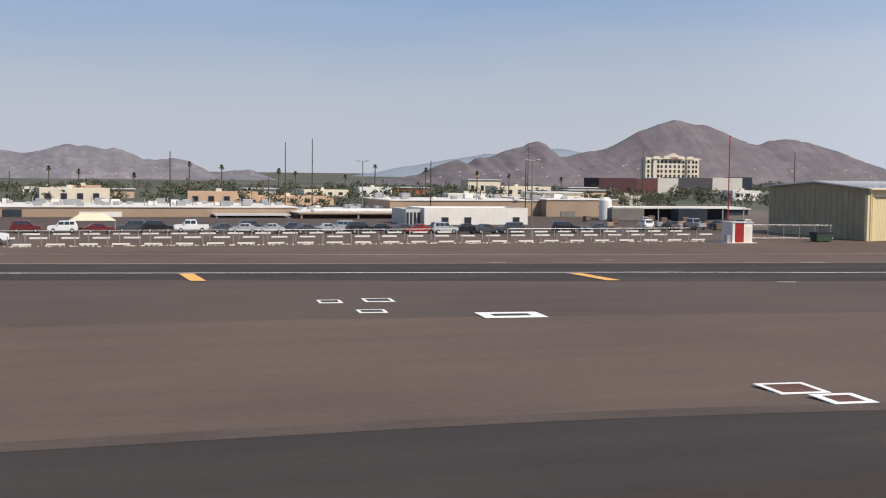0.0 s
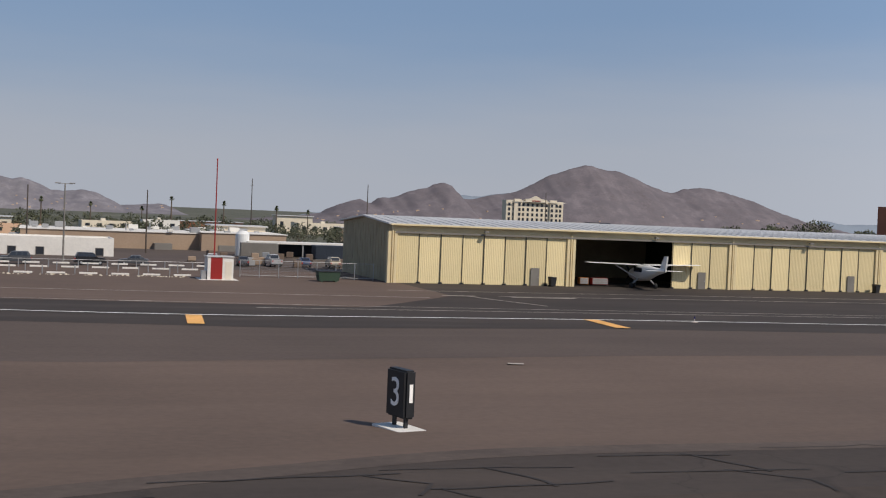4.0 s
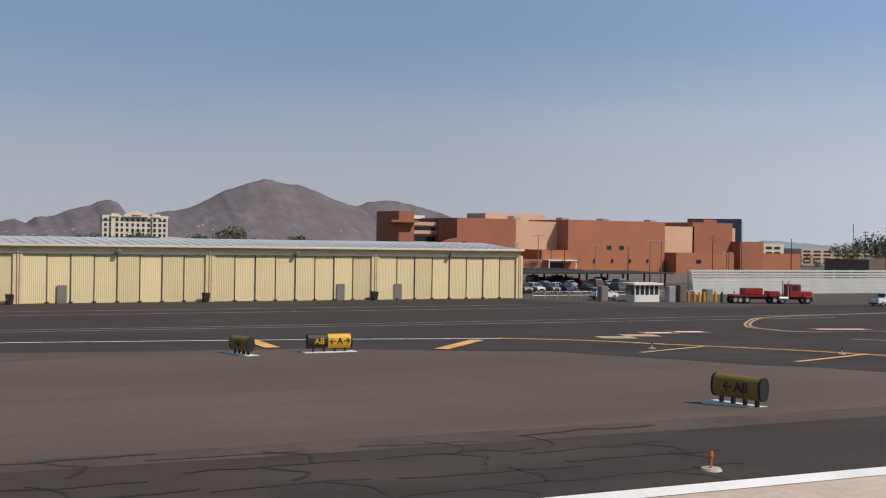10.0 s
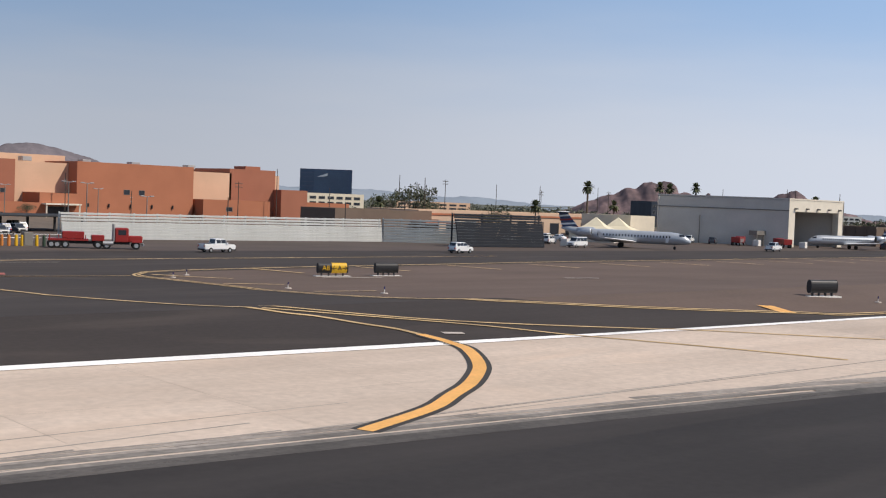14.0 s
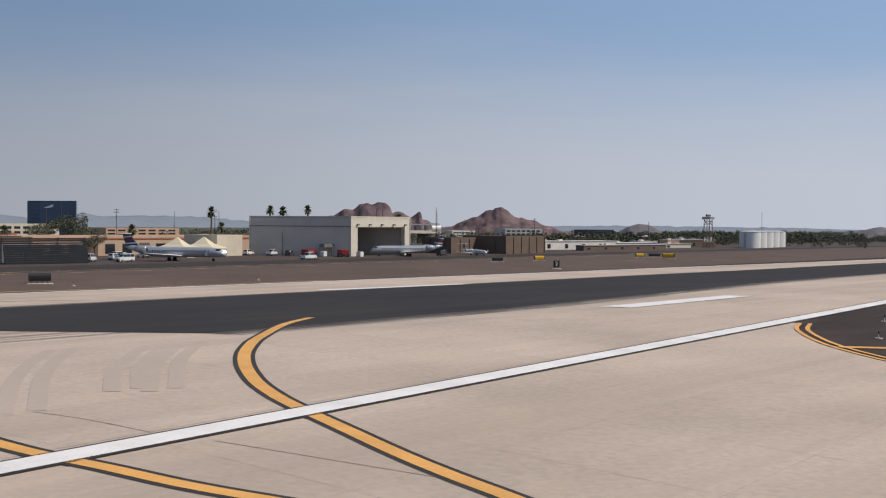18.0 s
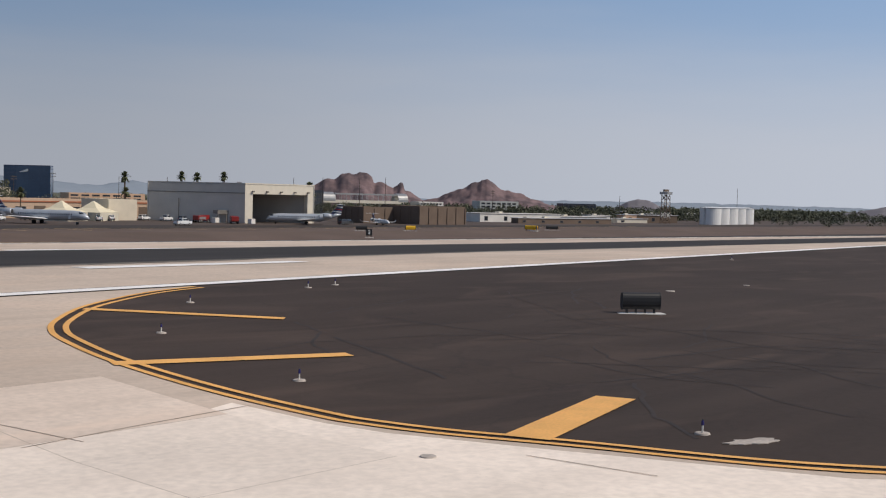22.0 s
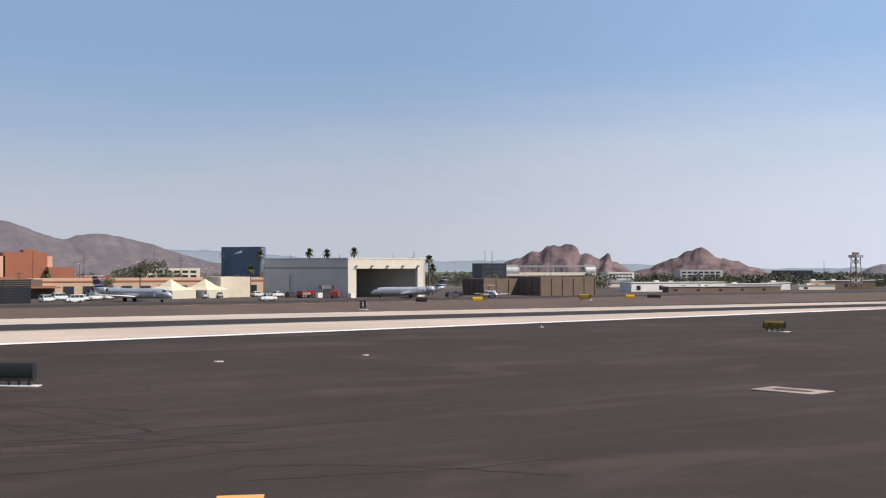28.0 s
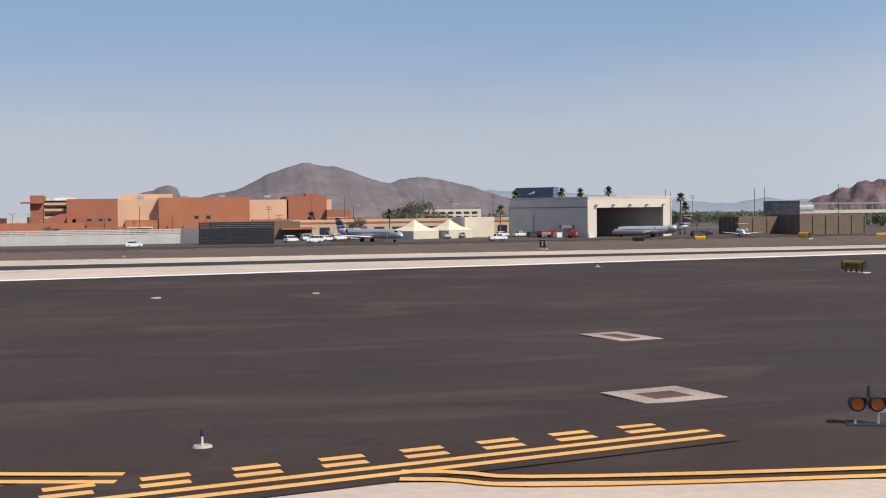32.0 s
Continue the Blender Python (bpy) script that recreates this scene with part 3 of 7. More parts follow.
stripe("taxi_line", [(245, 12.6), (253.6, 5.5), (266.8, -0.6)], 0.3, DULL_YELLOW, "thin worn yellow taxi line on the connector", 0.072, True)
stripe("taxi_line", [(244.6, 11.6), (247, 9.7), (254, 4.1), (257.5, 0.3)], 0.3, DULL_YELLOW, "thin worn yellow taxi line on the connector", 0.074, True)
stripe("lead_in_line", [(257.5, 0.3), (258.4, -1), (261.8, -8), (264, -13.4)], 0.4, DULL_YELLOW, "worn yellow taxi line crossing the concrete", 0.07, True)
stripe("lead_in_line", [(266.8, -0.6), (278, -11.5), (289, -17)], 0.4, DULL_YELLOW, "worn yellow taxi line crossing the concrete", 0.07, True)
for k in range(20):
    x = 275.0 + k * 14.4
    y = 59.9 + 0.035 * (x - 275)
    stripe("infield_bar", [(x, y), (x + 1.4, y - 7.6)], 0.55, DULL_YELLOW, "pale yellow shoulder bar on the infield", 0.07, group="infield bars")
for a, b in (((260.4, 53.5), (264.4, 46.2)), ((259.6, 40), (263.6, 37)), ((259.4, 27), (264, 25.4))):
    stripe("infield_bar", [a, b], 0.5, DULL_YELLOW, "pale yellow shoulder bar on the infield", 0.072, group="infield bars")
stripe("infield_bar", [(284.8, 5.0), (283.6, 2.2)], 1.4, YELLOW_PAINT, "short yellow shoulder block beside the runway", 0.072)
# tyre skids along the rubbered strip
rng = random.Random(12)
SKID = mat("tyre skid", (0.34, 0.30, 0.26), 0.9, 0, 0.3, 0.2, 5)
SKID_FAINT = mat("faint tyre skid", (0.40, 0.345, 0.30), 0.9, 0, 0.3, 0.2, 5)
SKID_DARK = mat("dark tyre skid", (0.22, 0.195, 0.17), 0.9, 0, 0.3, 0.2, 5)
for k in range(44):
    near = k % 3
    x = rng.uniform(150, 420)
    ln = rng.uniform(18, 80)
    y = (band_north(x) + 0.3 + rng.random() ** 2.5 * 5.0) if near else (band_south(x) - 0.6 - rng.random() * 5)
    if k % 3 == 0 and k % 2:
        x, y = rng.uniform(215, 245), -43.5 - rng.random() ** 1.5 * 12
    stripe("skid_mark", [(x - ln / 2, y), (x, y + rng.uniform(-0.25, 0.25)), (x + ln / 2, y + rng.uniform(-0.3, 0.3))], rng.uniform(0.05, 0.14), (SKID_FAINT if k % 3 == 0 else SKID) if k % 4 or k % 3 == 0 else SKID_DARK, "long dark tyre skid on the concrete", 0.0472 + 0.00005 * k, group="skid marks")
THIN_RUBBER = [mat("thinly rubbered concrete", c, 0.9, 0, 0.3, 0.3, 4) for c in ((0.09, 0.08, 0.072), (0.19, 0.17, 0.15), (0.31, 0.27, 0.235))]
for k in range(22):
    x, ln, y = rng.uniform(215, 262), rng.uniform(20, 70), -46 - 22 * rng.random()
    stripe("skid_mark", [(x - ln / 2, y - 0.03 * ln), (x, y), (x + ln / 2, y + 0.02 * ln)], rng.uniform(0.06, 0.2), SKID_DARK if k % 3 else SKID, "long dark tyre skid on the concrete", 0.0472 + 0.00005 * k, group="skid marks")
for k in range(210):
    x, ln, depth = rng.uniform(190, 400), rng.uniform(16, 60), rng.random() ** 1.6
    edge, sg = (band_north, 1) if k % 2 else (band_south, -1)
    if sg < 0 and 236 < x < 268:
        continue
    ln = min(ln, 2 * abs(x - 252) - 20) if sg < 0 else ln
    line = [(x + u * ln, edge(x + u * ln) + sg * (0.05 + depth * 3.0)) for u in (-0.5, -0.25, 0, 0.25, 0.5)]
    stripe("rubber_streak", line, rng.uniform(0.12, 0.42), THIN_RUBBER[min(2, int(depth * 3.2))], "soft grey rubber streak along the landing strip", 0.0505 + 0.00003 * k, group="rubber streaks")
for x, y, w in ((216.2, 57.2, 3.0), (219.6, 58.4, 3.0), (223.0, 60.3, 3.3), (226.4, 60.3, 3.4), (242.5, 58.6, 5.6)):
    stripe("surface_sign", [(x, y), (x + w, y - w * 0.35)], 2.4, RED_PAINT if x > 220 else DULL_YELLOW, "faded surface-painted location sign", 0.07, group="surface signs")
    stripe("surface_bars", [(x + 0.5, y - 0.2), (x + w - 0.5, y - w * 0.35 + 0.2)], 0.8, WHITE_PAINT if x > 220 else DULL_WHITE, "white lettering bars on the painted sign", 0.08, group="surface signs")
stripe("short_mark", [(250.2, 2.6), (251.4, 2.2)], 0.5, DULL_WHITE, "short worn white mark on the asphalt", 0.07, group="short marks")
stripe("short_mark", [(298.1, 37.0), (302.1, 35.9)], 0.8, DULL_WHITE, "short worn white mark on the infield", 0.07, group="short marks")
stripe("short_mark", [(273.6, 45.2), (279.4, 43.6)], 0.6, DULL_WHITE, "short worn white mark on the infield", 0.07, group="short marks")
TURN = [(277, -66), (271, -69.9), (263.9, -76), (257.1, -82.3), (253.1, -86.8), (249.6, -91.7), (247.4, -95.6), (246.0, -98.7), (244.8, -101.7), (242.7, -107), (241.5, -110.5), (240, -115.5), (236, -127), (229, -143), (216, -160)]
stripe("turn_off_border", TURN, 1.15, BLACK_EDGE, "black border of the turn-off line", 0.062, True)
stripe("turn_off_line", TURN, 0.68, YELLOW_PAINT, "curved yellow turn-off line across the concrete", 0.07, True)
CROSS = [(251, -64), (241.5, -72), (236.4, -82), (234.2, -92), (233.9, -98), (234.4, -102.5), (235.2, -108), (238, -117), (246, -136)]
stripe("crossing_border", CROSS, 1.15, BLACK_EDGE, "black border of the crossing line", 0.062, True)
stripe("crossing_line", CROSS, 0.65, YELLOW_PAINT, "yellow taxi line across the concrete", 0.07, True)
for d in (0.2, 0.95):
    l, r = stripe_pts(smooth_line(ISLAND_EDGE), d * 2)
    for run in ([p for p in l if p[0] < 334.3 or p[1] > -170], [p for p in l if p[0] > 339.8 and p[1] < -170]):
        stripe("island_edge", run, 0.32, YELLOW_PAINT, "double yellow island edge line", 0.07, group="edge lines")
for a, b, w in (((286.3, -104.3), (294.3, -113), 0.9), ((277.9, -121.8), (288.8, -125), 1.0), ((281.1, -142.6), (290.4, -139.5), 1.7), ((298.4, -152.2), (293.8, -158.2), 1.5), ((317.2, -163), (314.7, -168.6), 1.5)):
    stripe("island_bar", [a, b], w, YELLOW_PAINT, "yellow shoulder bar on the island", 0.075, group="island bars")



MARK_MIDDLE = mat("worn red-brown marking ground", (0.13, 0.062, 0.05), 0.9, 0, 0.25, 0.6, 6)


def square_mark(x, y, ang, a, b, border, label):
    """A painted frame with a worn middle."""
    m = pose(x, y, gz(y) + 0.075, 0, 0, ang)
    bm = bmesh.new()
    for r in ((-a, a, -b, -b + border), (-a, a, b - border, b), (-a, -a + border, -b + border, b - border), (a - border, a, -b + border, b - border)):
        box(bm, r[0], r[1], r[2], r[3], -0.03, 0.0)
    mark = solo("square_mark", bm, WHITE_PAINT if x < 100 else TAN_PAINT, m, label, "marking", "square marks", "structure")
    middle = boxes((-a + border + 0.005, a - border - 0.005, -b + border + 0.005, b - border - 0.005, -0.03, -0.006))
    part("worn_middle", middle, MARK_MIDDLE if y < 30 else BLACK_EDGE, mark, "worn red-brown middle" if y < 30 else "black painted middle")
    return mark


for x, y, a, b, bo in ((36.2, 52.9, 1.85, 1.25, 0.72), (27.7, 62.3, 0.75, 0.85, 0.2), (30.9, 62.5, 0.95, 0.95, 0.2), (28.9, 56.5, 0.85, 0.75, 0.2), (35.4, 24.5, 0.95, 1.0, 0.22), (35.5, 21.8, 0.8, 0.85, 0.3)):
    square_mark(x, y, -6, a, b, bo, "white painted square on the infield asphalt")
for x0, x1, y in ((50.0, 51.6, 93.2), (61.9, 63.1, 94.0), (64.7, 66.2, 68.7), (79.7, 82.3, 87.4), (96.9, 97.7, 45.5), (111.9, 115.4, 99.8), (119.0, 126.0, 98.8)):
    stripe("short_mark", [(x0, y), (x1, y - 0.3)], 0.6, DULL_WHITE, "short worn white mark on the asphalt", 0.07, group="short marks")
stripe("diagonal_line", [(114.5, 99.3), (118.1, 87.8)], 0.3, DULL_WHITE, "thin worn diagonal line on the taxiway", 0.072)
square_mark(359.6, -146.6, 12, 1.33, 2.15, 0.8, "pale painted square with a worn middle on the island")
square_mark(351.7, -169.8, 12, 1.62, 1.5, 0.82, "pale painted square with a worn middle on the island")
# hold line: two solid and two dashed yellow lines
h0, h1 = Vector((334.5, -180.75)), Vector((349.9, -177.8))
hd = (h1 - h0).normalized()
hn = Vector((-hd.y, hd.x))
stripe("hold_ground", [tuple(h0 + hn * 1.15 - hd * 14), tuple(h1 + hn * 1.15)], 3.7, ISLAND, "dark asphalt ground under the runway holding line", 0.064)
for k, off in enumerate((0.0, 0.74)):
    a, b = h0 + hn * off - hd * 14, h1 + hn * off
    stripe("hold_line", [tuple(a), tuple(b)], 0.32, YELLOW_PAINT, "solid yellow runway holding line", 0.075, group="hold line")
for row in (1.45, 2.12):
    for k in range(11):
        a = h1 + hn * row - hd * (2.2 + k * 2.27 - (row - 1.5) * 0.2)
        b = a + hd * 1.2
        stripe("hold_dash", [tuple(a), tuple(b)], 0.36, YELLOW_PAINT, "short yellow dash of the runway holding line", 0.075, group="hold dashes")


# faint tyre arcs and thin cracks on the concrete
TYRE_ARC = mat("tyre-greyed concrete", (0.55, 0.45, 0.37), 0.9, 0, 0.06, 0.1, 4)
CONCRETE_CRACK = mat("weathered concrete crack", (0.42, 0.34, 0.275), 0.95, 0, 0.3, 0.5)
for k, line in enumerate(([(249.9, -75.1), (242.5, -84.5), (237.3, -92.7)], [(254.1, -77.9), (247.5, -84.9), (243.4, -90.6)], [(256.2, -78.4), (250.2, -84.4), (244.6, -91.6)])):
    for d in (-0.7, 0.7):
        stripe("tyre_arc", [(x + d, y) for x, y in line], 0.75, TYRE_ARC, "faint curved tyre smear on the concrete", 0.058 + 0.0004 * k, True, "tyre arcs")
for line in ([(265.1, -115.1), (265.5, -117.6), (266.4, -120.5)], [(267.3, -123.5), (267.6, -124.5)], [(257.1, -123.0), (257.6, -125.8), (258.4, -128.2)], [(256.0, -119.2), (256.4, -120.4)], [(267.9, -133.7), (271.9, -133.0), (277.6, -132.2)], [(268.7, -130.0), (269.8, -134.0)], [(237.8, -92.8), (238.4, -95.4), (238.7, -99.1)], [(239.4, -101.7), (240.3, -106.8), (241.2, -111.7)], [(279.0, -144.4), (279.6, -148.8)]):
    stripe("concrete_crack", line, 0.055, CONCRETE_CRACK, "thin weathered crack in the concrete", 0.06, True, "concrete cracks")


# bitumen-sealed cracks: a loose net on the old shoulder, wandering lines on the island
def crack_seal(pts, w, seed, material=SEAL):
    rng = random.Random(seed)
    line = [pts[0]]
    for a, b in zip(pts, pts[1:]):
        n = max(2, int(math.hypot(b[0] - a[0], b[1] - a[1]) / 0.9))
        for k in range(1, n + 1):
            line.append((a[0] + (b[0] - a[0]) * k / n + rng.gauss(0, 0.09), a[1] + (b[1] - a[1]) * k / n + rng.gauss(0, 0.09)))
    stripe("crack_seal", line, w, material, "dark bitumen crack seal across the old asphalt", 0.038, group="sealed cracks")


rng = random.Random(5)
for x in range(52, 184, 6):
    lo, hi = north(x) + 0.6, float(np.interp(x, [p[0] for p in SHOULDER], [p[1] for p in SHOULDER]))
    for k in range(4):
        yy = lo + (hi - lo) * (k + 0.75 + rng.uniform(-0.2, 0.2)) / 4
        crack_seal([(x + rng.uniform(-1, 0.5), yy), (x + rng.uniform(4.5, 6.4), yy + rng.uniform(-0.6, 0.3))], rng.uniform(0.07, 0.17), x * 7 + k)
        u = x + rng.uniform(0, 5)
        crack_seal([(u, yy), (u + rng.uniform(0.4, 1.4), yy - (hi - lo) * 0.13), (u + rng.uniform(0.2, 1.2), yy - (hi - lo) * 0.24)], rng.uniform(0.07, 0.17), x * 11 + k)
for k in range(64):
    x, y = rng.uniform(284, 322), rng.uniform(-168, -112)
    if y < -150 and x < 300 or y < -160 and x < 326:
        continue
    a = rng.uniform(-0.5, 0.3) if k % 2 else rng.uniform(1.0, 2.0)
    pts = [(x, y)]
    for _ in range(3):
        a += rng.uniform(-0.45, 0.45)
        pts.append((pts[-1][0] + 4.2 * math.cos(a), pts[-1][1] + 4.2 * math.sin(a)))
    if min(p[1] for p in pts) < -166 or min(p[0] for p in pts) < 282 or max(p[1] for p in pts) > -107:
        continue
    crack_seal(pts, rng.uniform(0.10, 0.26), 900 + k, OLD_SEAL)

# ---- mountains and far land ----
def ridge(name, ridge_pts, y, depth, material, label, rough=2.0, seed=0, nx=150, ny=26, base=-1.0, skew=0.0, turn=0.0, origin=(0, 0), lobes=0.0):
    """A mountain: a crest line of a few summits, falling away in gullied slopes on both sides."""
    px = [p[0] for p in ridge_pts]
    pz = [p[1] for p in ridge_pts]
    bm = bmesh.new()
    rows = []
    for j in range(ny + 1):
        v = -1 + 2 * j / ny
        row = []
        for i in range(nx + 1):
            x = px[0] + (px[-1] - px[0]) * i / nx
            h = float(np.interp(x, px, pz)) - base
            g = noise.fractal(Vector((x * 0.045 + seed, seed * 2.0, 0.3)), 1.0, 2.0, 5) * rough * 0.8
            fall = max(0.0, 1 - abs(v)) ** 0.85
            n1 = noise.fractal(Vector((x * 0.05 + seed, v * depth * 0.035, seed)), 0.9, 2.1, 6)
            n2 = abs(noise.noise(Vector((x * 0.11 + seed, v * depth * 0.02, seed))))
            z = base + max(0.0, (h + g) * fall + (n1 * rough * 1.6 - n2 * rough * 1.8) * min(1, h / 8) * min(1, 3 * abs(v)) * (1 - abs(v)))
            if lobes:
                q = Vector((x * 0.10 + seed, v * depth * 0.075, seed * 0.7))
                bulge = noise.voronoi(q)[0]
                fine = noise.voronoi(q * 2.6)[0]
                z += lobes * min(1.0, max(0.0, z - base) / 5) * ((0.45 - bulge[0]) * 3.4 + (0.4 - fine[0]) * 1.3)
            row.append(bm.verts.new((x, y + v * depth + skew * (1 - abs(v)), z if abs(v) < 1 else base - 2)))
        rows.append(row)
    for a, b in zip(rows, rows[1:]):
        for i in range(nx):
            bm.faces.new((a[i], a[i + 1], b[i + 1], b[i]))
    m = pose(origin[0], origin[1], 0, 0, 0, turn)
    return solo(name, bm, material, m, label, "mountain", smooth=True)


NEAR_MOUNTAIN = ridge("mountain", [(200, -1), (238, 3.0), (262, 6.4), (269, 10.5), (276, 13.4), (288, 16.6), (296, 14.8), (301, 17.8), (315, 20.0), (322, 23.6), (330, 25.8), (337, 26.6), (342, 30.2), (350, 31.2), (357, 28.4), (360, 20.4), (373, 20.2), (388, 24.2), (401, 26.4), (414, 31.2), (432, 40.6), (446, 45.8), (460, 49.8), (466, 49.4), (476, 47), (493, 44.8), (504, 41), (516, 36), (526, 33), (536, 32.8), (543, 35.8), (557, 37.1), (577, 35), (607, 28.8), (634, 20.2), (656, 14.5), (690, 8), (730, 2), (770, -1)], 791, 70, HAZED_ROCK, "broad brown desert mountain with houses at its foot", 1.0, 3, 420, 60, lobes=0.4)
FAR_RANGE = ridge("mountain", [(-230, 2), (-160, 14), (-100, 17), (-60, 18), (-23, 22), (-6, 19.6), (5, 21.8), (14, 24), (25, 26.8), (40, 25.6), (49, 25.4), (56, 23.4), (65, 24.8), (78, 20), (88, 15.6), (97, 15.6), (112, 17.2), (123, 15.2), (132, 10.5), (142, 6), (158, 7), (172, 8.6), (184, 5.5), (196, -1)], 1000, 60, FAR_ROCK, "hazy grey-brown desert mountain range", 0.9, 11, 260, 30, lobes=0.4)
ridge("mountain", [(-65, -1), (-50, 3.6), (-38, 8.0), (-26, 13.6), (-18, 15.0), (-15, 17.2), (-10, 17.4), (-6, 20.2), (-2, 21.2), (1, 20.8), (4, 21.9), (8, 20.8), (11, 19), (12, 16.2), (15, 16.4), (19, 14.6), (23, 12.7), (25, 14.2), (27, 16.6), (28.4, 16.2), (29.4, 12), (34, 10.2), (38, 8), (48, 4.0), (60, -1)], 0, 30, HEADROCK, "rounded red sandstone butte", 0.8, 21, 240, 60, turn=-42, origin=(694, 334), lobes=0.8)
ridge("mountain", [(-60, -1), (-44, 4), (-34, 6.5), (-26, 8.2), (-19, 11.7), (-15, 13.2), (-10, 15), (-7, 16.7), (-3.5, 16.8), (-1.2, 18.7), (2, 19.2), (5.4, 17.7), (9.7, 14.5), (13, 12.5), (18, 12.2), (23, 10.2), (36, 6.5), (48, 4), (64, -1)], 0, 30, HEADROCK, "rounded red sandstone butte", 0.8, 31, 240, 60, turn=-48, origin=(764.5, 299), lobes=0.8)
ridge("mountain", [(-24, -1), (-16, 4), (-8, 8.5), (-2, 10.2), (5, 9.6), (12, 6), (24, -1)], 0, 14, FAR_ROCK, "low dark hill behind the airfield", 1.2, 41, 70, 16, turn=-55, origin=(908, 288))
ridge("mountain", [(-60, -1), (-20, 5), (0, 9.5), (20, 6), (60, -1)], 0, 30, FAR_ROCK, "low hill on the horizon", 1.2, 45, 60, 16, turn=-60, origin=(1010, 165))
ridge("mountain", [(480, -1), (640, 26), (720, 40), (800, 44), (860, 52), (900, 44), (980, 42), (1080, 40), (1180, 32), (1300, 24), (1430, 15), (1500, 27), (1560, 20), (1650, 24), (1790, 22), (1860, 16), (1980, 13), (2060, 17), (2200, 8), (2400, -1)], 1900, 60, FARTHEST, "distant mountain range painted pale haze blue", 3.0, 51, 120, 10)
ridge("mountain", [(1100, -1), (1400, 6), (1800, 9), (2200, 8), (2600, 6), (3000, -1)], 900, 60, FARTHEST, "distant range painted haze blue on the horizon", 2.0, 57, 80, 8)


# pale houses scattered over the lower slopes
def slope_houses(hill, count, seed, x0, x1, y0, y1, top, label):
    from mathutils.bvhtree import BVHTree
    tree_ = BVHTree.FromPolygons([v.co for v in hill.data.vertices], [p.vertices for p in hill.data.polygons])
    rng = random.Random(seed)
    bm = bmesh.new()
    for _ in range(count):
        x, y = rng.uniform(x0, x1), rng.uniform(y0, y1)
        spot = tree_.ray_cast(Vector((x, y, 200)), Vector((0, 0, -1)))[0]
        if spot is None or not 1.0 < spot.z < top:
            continue
        w, d, h = rng.uniform(0.8, 2.2), rng.uniform(0.6, 1.2), rng.uniform(0.35, 0.7)
        box(bm, x - w / 2, x + w / 2, y - d / 2, y + d / 2, spot.z - 0.8, spot.z + h)
    return solo("hillside_houses", bm, PINK_TAN, Matrix(), label, "houses", kind="stuff")


slope_houses(NEAR_MOUNTAIN, 64, 8, 250, 660, 725, 765, 15, "pale houses scattered over the lower mountain slopes")
slope_houses(FAR_RANGE, 70, 9, -120, 180, 942, 985, 13, "pale houses scattered over the far hillsides")


# ---- trees ----
def leaf_cloud(bm, rng, centre, radius, count, size, squash=0.75):
    """Many small tilted leaf clumps round a centre, thinning out at the rim."""
    for _ in range(count):
        d = Vector((rng.gauss(0, 1), rng.gauss(0, 1), rng.gauss(0, 1) * squash))
        d = d.normalized() * radius * (0.35 + 0.65 * rng.random() ** 0.5)
        d.z *= squash
        c = Vector(centre) + d
        a = Vector((rng.gauss(0, 1), rng.gauss(0, 1), rng.gauss(0, 1))).normalized()
        b = a.orthogonal().normalized()
        s = size * (0.6 + 0.8 * rng.random())
        e = a.cross(b) * s * 0.6
        vs = [bm.verts.new(c + q) for q in (b * s, e, -b * s, -e)]
        bm.faces.new(vs)


def tree(x, y, z, h, w, seed, label="dusty green broadleaf tree"):
    rng = random.Random(seed)
    t = thing("tree", pose(x, y, z), label, "tree", "trees")
    bm = bmesh.new()
    rod(bm, (0, 0, -0.3), (0.1, 0, h * 0.45), 0.035 * h, 0.02 * h, 8)
    limbs = []
    for k in range(6):
        a = k * 1.05 + rng.random()
        e = (math.cos(a) * w * 0.32, math.sin(a) * w * 0.32, h * (0.55 + 0.25 * rng.random()))
        rod(bm, (0.05, 0, h * (0.28 + 0.02 * k)), e, 0.016 * h, 0.006 * h, 5)
        limbs.append(e)
    part("trunk", bm, BARK, t, smooth=True)
    bm = bmesh.new()
    for e in limbs + [(0, 0, h * 0.82)]:
        leaf_cloud(bm, rng, e, w * 0.28, 150, h * 0.026)
        leaf_cloud(bm, rng, (e[0] * 1.35, e[1] * 1.35, e[2] + h * 0.05), w * 0.16, 70, h * 0.022)
    part("crown", bm, LEAF, t)
    return t


def palm(x, y, z, h, seed, label="tall fan palm with a ragged crown", r=None):
    rng = random.Random(seed)
    t = thing("palm_tree", pose(x, y, z), label, "palm tree", "palms")
    bm = bmesh.new()
    rr = []
    for k in range(7):
        u = k / 6
        rr.append(ring((0.12 * math.sin(2 * u), 0, -0.3 + u * (h * 0.86 + 0.3)), 0.022 * h * (1.15 - 0.45 * u), "z", 8))
    loft(bm, rr)
    part("trunk", bm, BARK, t, smooth=True)
    bm = bmesh.new()
    R = (r or h * 0.17) * 0.84
    top = Vector((0.11, 0, h * 0.86))
    for k in range(64):
        a, el = rng.random() * 6.28, -0.95 + 2.45 * rng.random()
        d = Vector((math.cos(a) * math.cos(el), math.sin(a) * math.cos(el), math.sin(el)))
        side = d.cross(Vector((0, 0, 1))).normalized()
        prev = None
        for i in range(5):
            u = i / 4
            c = top + d * R * u + Vector((0, 0, -R * 0.22 * u * u))
            wd = R * 0.2 * math.sin(0.5 + 2.5 * u)
            cur = (bm.verts.new(c + side * wd), bm.verts.new(c - side * wd))
            if prev:
                bm.faces.new((prev[0], prev[1], cur[1], cur[0]))
            prev = cur
    part("crown", bm, FROND, t)
    return t


